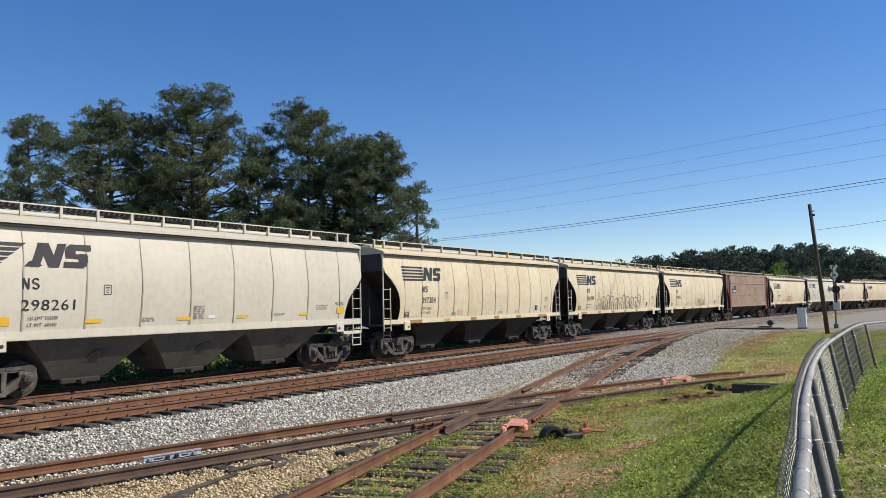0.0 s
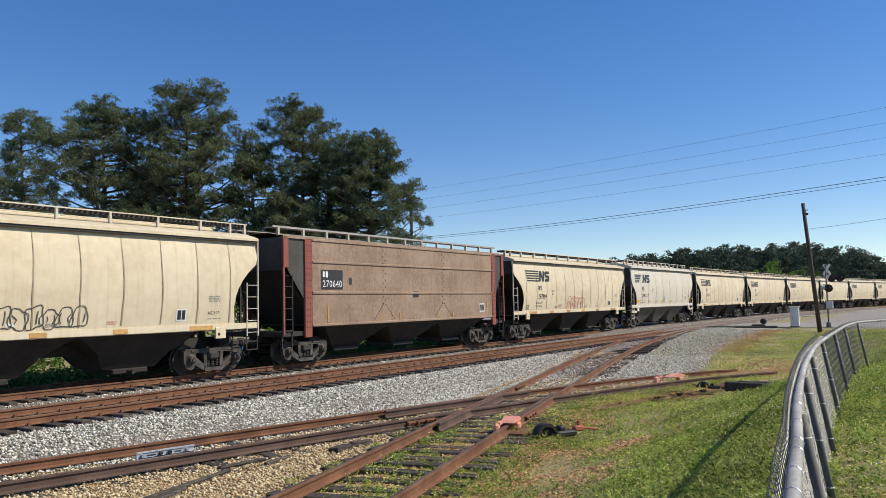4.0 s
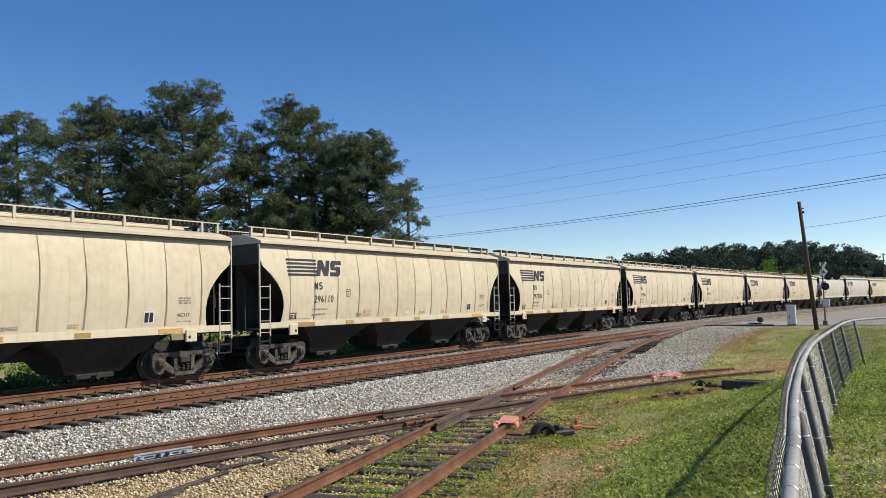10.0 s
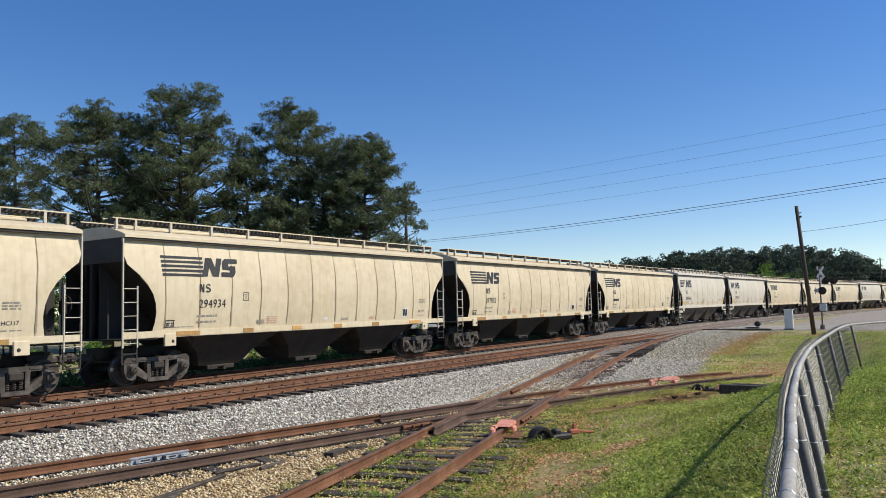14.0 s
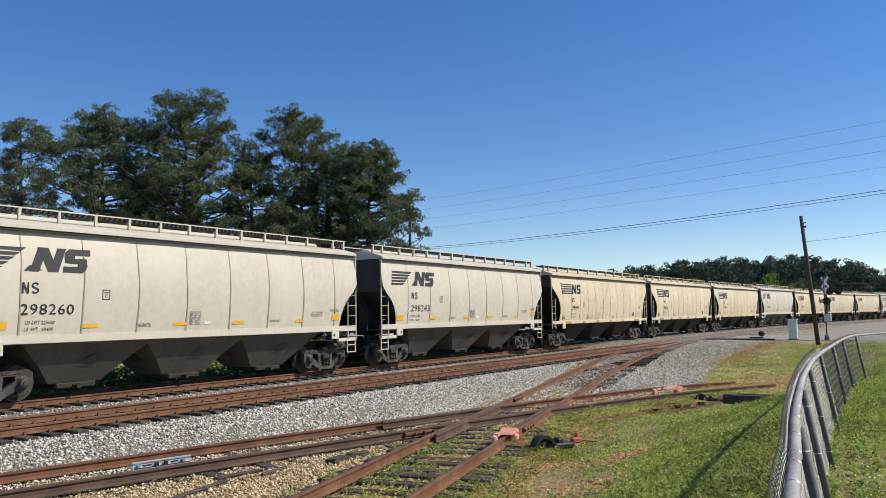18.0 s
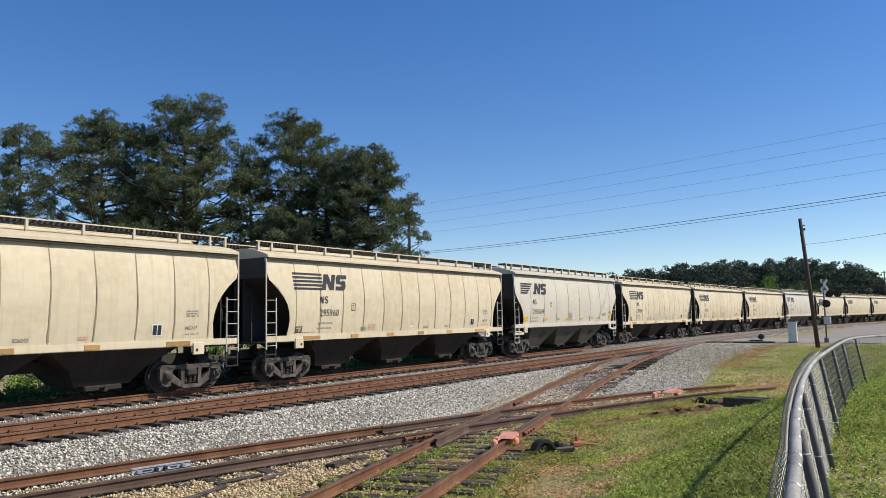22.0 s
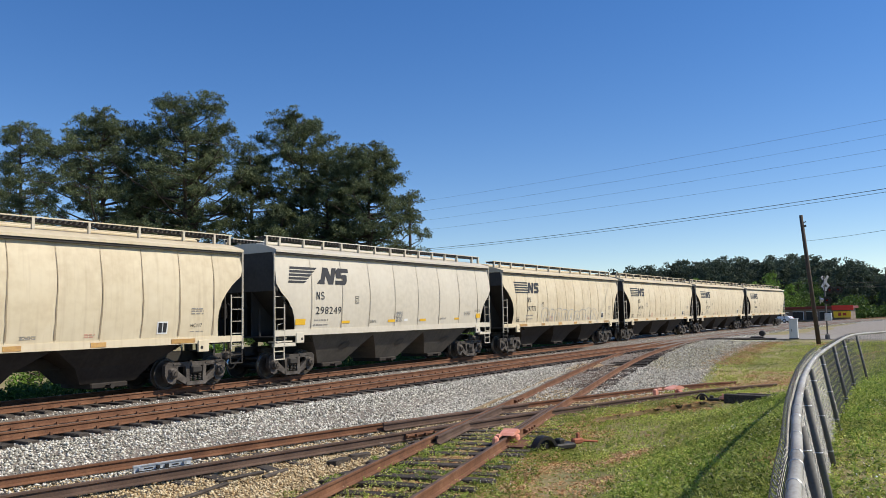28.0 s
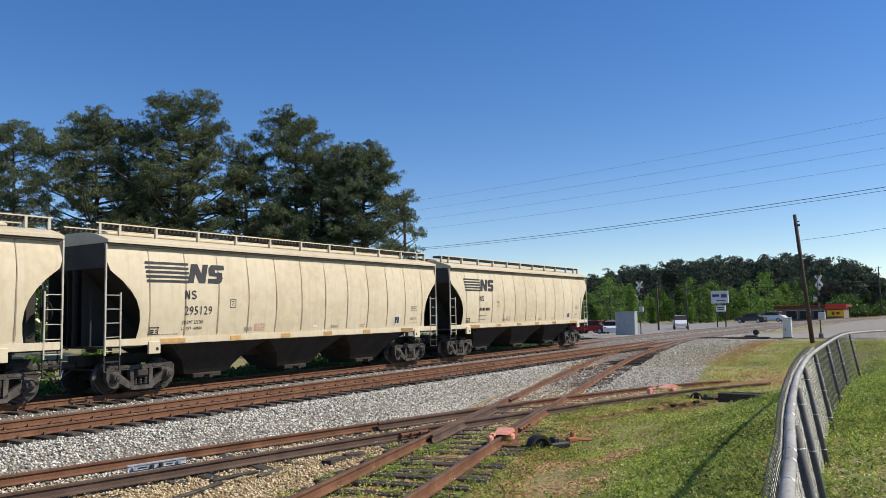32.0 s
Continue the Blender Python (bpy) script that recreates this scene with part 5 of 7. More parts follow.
green, gh, straw, sh_, weed, wh, litter = [], [], [], [], [], [], []
for count, x0, x1, y0, y1 in ((34000, 4.0, 14, -2.0, 9.0), (38000, 12, 26, -3.0, 9.0), (42000, 24, 52, 0.5, 11.0), (7000, 14, 50, -12, 0), (15000, 5, 17, -2.0, 1.9), (14000, -9, 5, -7.0, 3.5)):
    for _ in range(count):
        x, y = rng.uniform(x0, x1), rng.uniform(y0, y1)
        if x > 24 and y > np.interp(x, GRAVEL_X, GRAVEL_Y) - 0.1:
            continue
        b = bare(x, y)
        yc, yd = _yc(x), _yd(x)
        z = (bed_z(x, y) if x < 33 and min(yc, yd) - 1.6 < y < (max(yc + 0.95, yd + 1.5) if x < 16 else max(yd, yc) + 2.0) else ground_z(x, y) - 0.02) + 0.01
        dry = noise.noise((x * 0.6, y * 0.6, 31)) + 0.5 * noise.noise((x * 2.1, y * 2.1, 33))
        if rng.random() < b:
            if b > 0.5 and y < min(yd, yc + 1) + 0.4:
                litter.append((x, y, z + 0.015))
            continue
        hh = 0.035 + 0.045 * max(0.0, 0.7 - b) * rng.random()
        yf = np.interp(x, (2.9, 6.9, 11.2, 20.7), (0.55, 1.2, 1.73, 2.28))
        tall = 0.10 * math.exp(-((x - 13.3) ** 2 + (y - 6.55) ** 2) / 0.25) + 0.16 * math.exp(-((x - 15.3) ** 2 + (y - 4.4) ** 2) / 0.5) + 0.10 * math.exp(-((x - 12.8) ** 2 + (y - 2.9) ** 2) / 0.8)
        if -1.0 < yf - y < 0.15:
            tall += 0.16 * rng.random() * (1 if noise.noise((x * 0.5, 3, 1)) > -0.1 else 0.4)
        tall += 0.13 * max(0.0, noise.noise((x * 1.9, y * 1.9, 41)) - 0.05) + 0.10 * max(0.0, noise.noise((x * 4.5, y * 4.5, 43)) - 0.1)
        k = rng.random()
        if k < (0.26 if x < 24 else 0.12) + 0.55 * dry and tall < 0.10:
            straw.append((x, y, z)), sh_.append(hh * 1.1)
        elif k < 0.60 and tall < 0.06:
            green.append((x, y, z)), gh.append(hh * 1.2 + tall * 0.6)
        else:
            weed.append((x, y, z + 0.02 + (hh + tall) * rng.random())), wh.append((0.035 + 0.35 * tall + 0.02 * rng.random()) * (1.6 if x > 24 else 1.0))
            if rng.random() < 0.3:
                green.append((x, y, z)), gh.append(hh + tall)
for _ in range(9000):
    x = rng.uniform(4, 25)
    y = min(_yc(x), _yd(x)) - 1.55 + rng.uniform(-0.35, 0.75)
    z = bed_z(x, y) + 0.025
    if rng.random() < 0.5:
        litter.append((x, y, z))
    else:
        weed.append((x, y, z + 0.03 * rng.random())), wh.append(0.04)
for _ in range(4200):
    x = rng.uniform(36, 52)
    y = float(np.interp(x, GRAVEL_X, GRAVEL_Y)) - 0.5 + rng.normal(0, 0.45)
    litter.append((x, y, ground_z(x, y) + 0.04))
blade_faces = [(0, 1, 2), (0, 2, 3), (3, 2, 4)]
soup("grass", "short bright green spring grass", "grass", blades(np.array(green), np.array(gh), 0.0055, 0.6, 4), 3, 5, blade_faces, GRASS)
soup("dry_grass", "dry straw-coloured grass in patches", "grass", blades(np.array(straw), np.array(sh_), 0.005, 0.8, 4), 3, 5, blade_faces, STRAW)
# small white and yellow flowers among the weeds
sel = np.array([q for q in weed if noise.noise((q[0] * 0.7, q[1] * 0.7, 21)) > 0.05])
sel = sel[rng.permutation(len(sel))[:6500]] + np.array([0, 0, 0.05])
soup("wild_flowers", "tiny pale yellow and white wild flowers", "flowers", stones(sel, 0.0115), 8, 6, OCTA_F, islands("flower_petals", [(0.75, 0.62, 0.12), (0.8, 0.75, 0.3), (0.8, 0.8, 0.78)]))


# ---- trees ----
def leaf_cloud(centres, sizes, per, leaf, flat=0.6, seed=1, aspect=0.35, level=1.0):
    """Many small leaves round each centre: one triangle pair a leaf."""
    r = np.random.default_rng(seed)
    c = np.repeat(np.asarray(centres), per, 0)
    s = np.repeat(np.asarray(sizes), per)
    n = len(c)
    d = r.normal(0, 1, (n, 3))
    d *= (r.random(n) ** 0.4 / np.linalg.norm(d, axis=1))[:, None]
    c = c + d * s[:, None] * np.array([1, 1, flat])
    a = (r.normal(0, 1, (n, 3)) + d * 0.8) * np.array([1, 1, level])
    a /= np.linalg.norm(a, axis=1)[:, None]
    b = np.cross(a, r.normal(0, 1, (n, 3)) * np.array([level, level, 1]))
    b /= np.linalg.norm(b, axis=1)[:, None]
    L = (leaf * r.uniform(0.6, 1.4, n))[:, None]
    return np.stack([c - a * L * 0.5, c + b * L * aspect * 0.5, c + a * L * 0.5, c - b * L * aspect * 0.5], 1)


QUAD = [(0, 1, 2, 3)]


soup("weeds", "low leafy weeds in bright and dark green", "weeds", leaf_cloud(weed, wh, 7, 0.040, 0.55, 5, 0.45, 0.45), 2, 4, QUAD, WEED)
soup("leaf_litter", "dry reddish leaf litter on bare soil", "leaf litter", leaf_cloud(litter, np.full(len(litter), 0.08), 7, 0.044, 0.15, 6, 0.5, 0.3), 2, 4, QUAD,
     islands("dry_leaf", [(0.36, 0.18, 0.075), (0.58, 0.34, 0.16), (0.78, 0.56, 0.32)], 0.8))


def needle_tufts(centres, sizes, per, seed):
    """Round puffs of short needles that stand out from each centre."""
    r = np.random.default_rng(seed)
    c, s = np.repeat(np.asarray(centres), per, 0), np.repeat(np.asarray(sizes), per)[:, None]
    n = len(c)
    d = r.normal(0, 1, (n, 3)) + np.array([0, 0, 0.3])
    d /= np.linalg.norm(d, axis=1)[:, None]
    b = np.cross(d, r.normal(0, 1, (n, 3)))
    b /= np.linalg.norm(b, axis=1)[:, None]
    c = c + d * s * r.uniform(0.25, 0.85, (n, 1)) * np.array([1, 1, 0.8])
    L = r.uniform(0.14, 0.24, (n, 1))
    return np.stack([c - d * L * 0.5, c + b * L * 0.13, c + d * L * 0.5, c - b * L * 0.13], 1)


DOME = ((0, 0.80), (0.3, 1.0), (0.6, 0.95), (0.8, 0.78), (0.93, 0.50), (1, 0.18))
CONE = ((0, 1.0), (0.25, 1.0), (0.5, 0.74), (0.75, 0.55), (0.9, 0.42), (1, 0.15))
OPEN = ((0, 0.85), (0.2, 1.0), (0.5, 0.92), (0.75, 0.72), (0.9, 0.50), (1, 0.22))


# tall leafy weeds: thick beside the fence, scattered over the verge
plants, heights = [], []
FENCE_X, FENCE_Y = (2.9, 6.9, 11.2, 20.7), (0.55, 1.2, 1.73, 2.28)
for _ in range(15000):
    x, y = rng.uniform(5.5, 27), rng.uniform(-2.5, 8.5)
    side = y - float(np.interp(x, FENCE_X, FENCE_Y))
    n = noise.noise((x * 0.7, y * 0.7, 51)) + 0.5 * noise.noise((x * 2.3, y * 2.3, 53))
    thick = 0.5 * math.exp(-((side - 1.3) / 0.9) ** 2) * (1 if x < 19 else 0.4) if side > 0 else 0.55 * math.exp(-((x - 17) / 7) ** 2)
    if side < 0 and side > -0.1 or bare(x, y) > 0.62 or y > min(_yc(x), _yd(x)) - 0.9:
        continue
    if rng.random() > 0.04 + thick + 0.30 * n:
        continue
    h = 0.07 + 0.10 * rng.random() + (0.16 * thick * rng.random() if side > 0 else 0.22 * thick * rng.random())
    plants.append((x, y, ground_z(x, y) + h * 0.5)), heights.append(h)
for _ in range(700):
    x = rng.uniform(6, 14)
    y = _yd(x) + rng.uniform(-1.4, 1.4)
    if noise.noise((x * 1.1, y * 1.1, 57)) > 0.08:
        plants.append((x, y, bed_z(x, y) + 0.07)), heights.append(0.10 + 0.07 * rng.random())
plants, heights = np.array(plants), np.array(heights)
soup("tall_weeds", "tall leafy green weeds along the fence", "weeds", leaf_cloud(plants, heights * 0.55, 24, 0.052, 1.0, 15, 0.30, 0.9), 2, 4, QUAD, TALL_WEED)


def pine(x, y, top, base_z, spread, low, limbs, seed, twin=False, outline=OPEN, pads=5, label="tall dark green pine with bare lower limbs"):
    """A tall pine: bent trunk, long limbs that turn up at their tips and carry flat pads of needle tufts, with gaps between."""
    r = random.Random(seed)
    t = thing("pine_tree", label, "tree", "pines behind the train")
    z_low = base_z + (top - base_z) * low
    cl, sz = [], []

    def reach(z, az):
        """Radius of the crown at a height and bearing, uneven all round."""
        g = min(1.0, max(0.0, (z - z_low) / (top - z_low)))
        wild = 0.9 + 0.42 * noise.noise((1.4 * math.cos(az) + seed * 3.7, 1.4 * math.sin(az), z * 0.33))
        return spread * float(np.interp(g, [q[0] for q in outline], [q[1] for q in outline])) * wild

    for k, (dx, dy) in enumerate([(0.0, 0.0)] + ([(1.3, 0.4)] if twin else [])):
        H = (top - base_z) * (0.95 - 0.08 * k)
        bend = [Vector((x + dx + 0.25 * math.sin(f * 3 + seed), y + dy + 0.2 * math.cos(f * 2.3 + seed), base_z + H * f)) for f in np.linspace(0, 1, 9)]
        part("trunk", Shape().tube(bend, 0, 8, radii=[0.30 * (1 - 0.87 * f) for f in np.linspace(0, 1, 9)]), BARK, t, smooth=True)
        n = limbs if k == 0 else limbs // 2
        for j in range(n):
            f = low + (0.985 - low) * ((j + r.random()) / n) ** 0.9
            i = min(7, int(f * 8))
            p0 = bend[i].lerp(bend[i + 1], f * 8 - i)
            az = j * 2.4 + r.uniform(-0.5, 0.5)
            length = reach(p0.z + 0.8, az) * r.choice((r.uniform(0.45, 0.8), r.uniform(0.85, 1.0), r.uniform(0.9, 1.05)))
            rise = min(length * r.uniform(0.08, 0.55), max(0.2, top - 0.4 - p0.z))
            dv = Vector((math.cos(az), math.sin(az), 0))
            pth = [p0, p0 + dv * length * 0.35 + Vector((0, 0, rise * 0.15)), p0 + dv * length * 0.7 + Vector((0, 0, rise * 0.5)), p0 + dv * length + Vector((0, 0, rise))]
            limb, rad = Shape(), 0.045 + 0.017 * length * (1.25 - f)
            limb.tube(pth, 0, 5, radii=[rad, rad * 0.7, rad * 0.45, rad * 0.2])
            for q in range(pads if length > 1.2 else 2):
                w = 1.0 if q == 0 else r.uniform(0.42, 1.0)
                b0 = pth[2].lerp(pth[3], (w - 0.7) / 0.3) if w > 0.7 else pth[0].lerp(pth[2], w / 0.7)
                c = b0 + Vector((-dv.y, dv.x, 0)) * r.gauss(0, 0.28) * length * 0.6 * w ** 0.5 + Vector((0, 0, r.uniform(0.05, 0.45)))
                limb.tube([b0, c], 0.018, 4)
                size = r.uniform(0.45, 0.85)
                for _ in range(int(5 + 7 * size)):
                    a, m = r.uniform(0, 6.28), math.sqrt(r.random()) * size
                    cl.append(c + Vector((math.cos(a) * m, math.sin(a) * m, r.gauss(0.05, 0.16) + 0.12 * (1 - m / size)))), sz.append(r.uniform(0.24, 0.40))
            part("limb", limb, BARK, t)
    part("crown", soup("crown", "", "", needle_tufts(cl, sz, 28, seed), 2, 4, QUAD, NEEDLES), NEEDLES, t)
    return t


pine(34.2, 67.3, 20.3, -0.5, 3.4, 0.42, 38, 1)
pine(32.5, 52.0, 17.3, -0.5, 5.9, 0.24, 84, 2, outline=DOME, label="broad dense dark green pine with a domed crown")
pine(36.4, 47.5, 18.9, -0.5, 5.4, 0.38, 52, 3, twin=True, label="tall open pine with two trunks and long bare limbs")
pine(44.7, 43.8, 19.0, -0.5, 5.2, 0.26, 70, 4)
pine(45.2, 37.4, 15.6, -0.5, 5.3, 0.22, 84, 5, outline=CONE, label="spreading dark green pine at the end of the row")
pine(40.5, 57.0, 15.0, -0.5, 4.8, 0.3, 34, 6)
pine(34.6, 50.8, 12.6, -0.5, 3.2, 0.25, 26, 7)
pine(41.4, 46.2, 15.6, -0.5, 4.8, 0.25, 44, 8)
pine(44.6, 41.0, 14.9, -0.5, 4.4, 0.22, 48, 9)
pine(40.3, 41.6, 10.6, -0.5, 3.6, 0.25, 34, 10)
pine(28.0, 60.0, 12.5, -0.5, 3.4, 0.25, 24, 12)


def leafy_tree(x, y, top, base_z, spread, seed, mat, label, group, per=34, leaf=0.30, clumps=70, name="leafy_tree", low=0.16):
    """A broad-leaved tree: forked trunk, limbs, uneven crown of clumps."""
    r = random.Random(seed)
    t = thing(name, label, "tree" if name != "shrub" else "shrub", group)
    H = top - base_z
    limb = Shape().tube([(x, y, base_z), (x + 0.1, y, base_z + H * 0.3), (x, y + 0.1, base_z + H * 0.85)], 0, 7, radii=[0.05 + 0.014 * H, 0.035 + 0.01 * H, 0.02])
    cl, sz = [], []
    for k in range(clumps):
        f = r.random()
        az, rad = r.uniform(0, 6.28), spread * math.sqrt(r.random()) * math.sin(math.pi * (0.15 + 0.8 * f)) * r.uniform(0.75, 1.15)
        c = Vector((x + math.cos(az) * rad, y + math.sin(az) * rad, base_z + H * (low + (0.96 - low) * f)))
        cl.append(c), sz.append(H * r.uniform(0.05, 0.10) + 0.15)
        if k % 4 == 0:
            limb.tube([(x, y, base_z + H * (0.15 + 0.5 * f)), c], 0.02 + 0.003 * H, 4)
    part("trunk", limb, BARK, t)
    part("crown", soup("crown", "", "", leaf_cloud(cl, sz, per, leaf, 0.8, seed, 0.6), 2, 4, QUAD, mat), mat, t)
    return t


# undergrowth and small trees below the pines
r = random.Random(21)
for k, (x, y, h, w) in enumerate(((29.5, 58, 9.0, 2.6), (33, 51, 7.5, 2.8), (27, 49, 7.0, 2.5), (40, 52, 7.5, 3.0), (41, 43, 6.5, 2.6), (46.5, 42, 6.5, 2.6), (48, 37, 6.0, 2.2), (30, 44, 6.0, 2.6), (35.5, 42, 6.2, 2.6))):
    leafy_tree(x, y, h, -0.5, w, 30 + k, LEAVES_MID if k % 3 else LEAVES_BRIGHT, "young green broad-leaved tree below the pines", "undergrowth", clumps=80)
# low shrubs beyond the main line
SHRUBS = ((14.2, 0.55, 1.1), (16.7, 0.85, 1.0), (19.3, 0.75, 1.2), (21.9, 0.8, 1.1), (25.0, 0.75, 1.35), (28.2, 0.75, 1.2), (31.2, 0.5, 1.1), (34.4, 0.6, 1.2), (37.5, 0.75, 1.2), (41.3, 0.75, 1.3), (44.5, 0.6, 1.2), (11.6, 0.6, 1.2), (48.5, 0.6, 1.3))
for k, (x, h, w) in enumerate(SHRUBS):
    leafy_tree(x * 1.075, 28.5 + r.uniform(-0.3, 0.6), h + 0.2, -0.5, w * 1.1, 60 + k, LEAVES_BRIGHT, "low bright green leafy shrub", "shrubs beyond the tracks", per=46, leaf=0.11, clumps=52, name="shrub", low=0.05)


# the belt of weeds and brambles beyond the train
cl, sz = [], []
for _ in range(5200):
    s, o = r.uniform(2, 58), -2.7 - 2.6 * r.random()
    x, y, _h = line_at(s, o)
    h = (0.46 + 0.4 * max(0.0, noise.noise((x * 0.4, y * 0.4, 9)) + 0.35)) * min(1.0, (-o - 2.4) / 1.3)
    cl.append((x, y, -0.5 + h * r.random())), sz.append(0.10 + 0.18 * r.random())
soup("brambles", "belt of dark green weeds and brambles", "weeds", leaf_cloud(cl, sz, 20, 0.10, 0.8, 8, 0.6), 2, 4, QUAD, LEAVES_MID)


# far woods behind the road
cl, sz = [], []
r = random.Random(77)
for k in range(330):
    az = math.radians(r.uniform(-2.5, 25.5))
    d = r.uniform(205, 275)
    x, y = math.cos(az) * d, math.sin(az) * d
    deg = math.degrees(az)
    H = float(np.interp(deg, (-1.5, 2.5, 4.2, 5.2, 6.5, 9, 13, 16, 18.5, 20.5, 23, 25.5), (4, 5, 9, 12.5, 14.8, 16.4, 17.0, 17.2, 16.0, 15.2, 12.6, 11.0))) * d / 230 * r.choice((r.uniform(0.80, 0.96), r.uniform(0.90, 1.06)))
    w = H * r.uniform(0.13, 0.19)
    for j in range(23):
        f = r.random() ** 0.7
        a, q = r.uniform(0, 6.28), w * math.sqrt(r.random()) * math.sin(math.pi * (0.25 + 0.66 * f)) * 1.3
        cl.append((x + math.cos(a) * q, y + math.sin(a) * q, H * (0.03 + 0.93 * f))), sz.append(r.uniform(0.7, 1.5))
soup("far_woods", "dark line of far pine woods", "woods", leaf_cloud(cl, sz, 32, 0.58, 0.55, 3, 0.55), 2, 4, QUAD, FAR_HAZE_GREEN)
for k in range(45):
    az = math.radians(24.5 - k * 0.5 + r.uniform(-0.3, 0.3))
    d = r.uniform(140, 190)
    H = r.uniform(4.0, 9.5) * (0.75 if az < 0.10 else 1.0) * d / 160
    if 0.095 < az < 0.185:
        d += 30
    if az < 0.13:
        d, H = d + 75, H * 1.2
    slim = r.choice((0.18, 0.3, 0.4, 0.46))
    leafy_tree(math.cos(az) * d, math.sin(az) * d, H, -0.4, H * slim, 200 + k, LEAVES_BRIGHT if k % 3 else LEAVES_MID, "slender bright green tree before the far woods" if slim < 0.2 else "bright green broad-leaved tree before the far woods", "roadside trees", per=34, leaf=0.34, clumps=56, low=0.03)


cl, sz = [], []
for _ in range(900):
    az, d = r.uniform(3.2, 25.5), r.uniform(262, 285)
    H = float(np.interp(az, (3.2, 4.2, 5.2, 6.5, 9, 16, 20.5, 23, 25.5), (5, 9, 12.5, 14.8, 16.4, 17.2, 15.2, 12.6, 11.0))) * d / 230
    cl.append((math.cos(math.radians(az)) * d, math.sin(math.radians(az)) * d, H * r.uniform(0.0, 0.74))), sz.append(2.6)
soup("deep_woods", "shaded inside of the far pine woods", "woods", leaf_cloud(cl, sz, 14, 2.3, 0.8, 17, 0.8), 2, 4, QUAD, FAR_HAZE_GREEN)
cl, sz = [], []
for _ in range(1500):
    az, d = math.radians(r.uniform(3.0, 26)), r.uniform(192, 215)
    cl.append((math.cos(az) * d, math.sin(az) * d, r.uniform(-0.3, 4.5) * (0.7 + 0.6 * noise.noise((az * 40, 1, 2))))), sz.append(r.uniform(0.8, 1.6))
soup("far_thicket", "thicket of green bushes at the foot of the woods", "bushes", leaf_cloud(cl, sz, 26, 0.55, 0.8, 13, 0.6), 2, 4, QUAD, LEAVES_MID)


# ---- road, crossing and what stands by it ----
rows = [[(56.5 + u * 0.16 + w, 8.0 + u, (-0.035 if abs(u) < 25 else -0.05)) for w in (-0.2, 3, 6, 9.4)] for u in np.arange(-60, 90, 1.5)]
road = tagged(new("road", Shape().grid(rows).mesh("road", ROAD)), "pale worn asphalt road over the level crossing", "road", kind="structure")
lot_rows = [[(*line_at(u, o)[:2], z) for o, z in ((-4.4, -0.52), (-5.2, -0.40), (-14, -0.40), (-28, -0.40), (-50, -0.40))] for u in np.arange(68, 150, 4.0)]
LOT = material("pale_worn_asphalt", [(0.22, 0.205, 0.18), (0.31, 0.29, 0.26)], 0.9, scale=0.8, fine=50, bump=0.15)
lot = tagged(new("parking_lot", Shape().grid(lot_rows).mesh("parking_lot", LOT)), "pale asphalt parking lot beyond the tracks", "parking lot", kind="structure")
edge = tagged(new("pavement", Shape().grid([[(x, y, -0.05) for x in (66, 90, 140, 190)] for y in (-14, -2, 6, 12.5)]).mesh("pavement", material("pale_gravel", [(0.22, 0.19, 0.155), (0.34, 0.30, 0.255)], 0.95, scale=2, fine=20, bump=0.3))), "pale gravel beside the road", "gravel", kind="structure")


def pole_thing(name, label, category, foot, top, r0, r1, mat):
    t = thing(name, label, category)
    part("pole", Shape().tube([foot, Vector(foot).lerp(Vector(top), 0.5), top], 0, 10, radii=[r0, (r0 + r1) / 2, r1]), mat, t, smooth=True)
    return t


lp = pole_thing("leaning_pole", "dark weathered wooden pole that leans sideways", "utility pole", (50.04, 7.52, -0.2), (49.96, 8.06, 7.56), 0.13, 0.10, POLE_WOOD)
part("bracket", Shape().box(49.95, 7.95, 6.9, 0.1, 0.3, 0.12).tube([(49.95, 8.0, 7.1), (49.95, 7.8, 7.15)], 0.03), BLACK_IRON, lp)
up = pole_thing("utility_pole", "tall wooden utility pole behind the pines", "utility pole", (61.0, 45.3, -0.5), (61.0, 45.3, 14.1), 0.17, 0.12, POLE_WOOD)
for z in (13.33, 12.37, 11.41, 10.46):
    part("insulator", Shape().box(61.15, 45.1, z, 0.3, 0.12, 0.1).lathe((61.33, 44.9, z - 0.05), (0, 0, 1), [(0, 0.04), (0.05, 0.07), (0.12, 0.03)], 8), STEEL, up)
for k, (za, xb, yb, zb, rr, sag) in enumerate(((13.33, 45.83, -3.89, 12.17, 0.006, 0.25), (12.37, 45.84, -3.84, 11.35, 0.006, 0.25), (11.41, 45.84, -3.78, 10.57, 0.006, 0.25), (10.46, 45.85, -3.72, 9.69, 0.006, 0.25), (8.61, 45.86, -3.64, 8.62, 0.018, 0.4), (8.44, 45.86, -3.63, 8.43, 0.013, 0.4))):
    a, b = Vector((61.3, 44.9, za)), Vector((xb, yb, zb))
    path = [a.lerp(b, u) - Vector((0, 0, sag * 4 * u * (1 - u))) for u in np.linspace(0, 1, 24)]
    thing("overhead_wire", "thin dark overhead wire strung between poles", "wire", "overhead wires", shape=Shape().tube(path, rr, 5), material=GALV_DARK)
a, b = Vector((49.97, 7.85, 6.0)), Vector((39.9, -3.1, 6.4))
thing("overhead_wire", "thin dark wire from the leaning pole", "wire", "overhead wires", shape=Shape().tube([a.lerp(b, u) - Vector((0, 0, 0.8 * u * (1 - u))) for u in np.linspace(0, 1, 16)], 0.009, 5), material=BLACK_IRON)


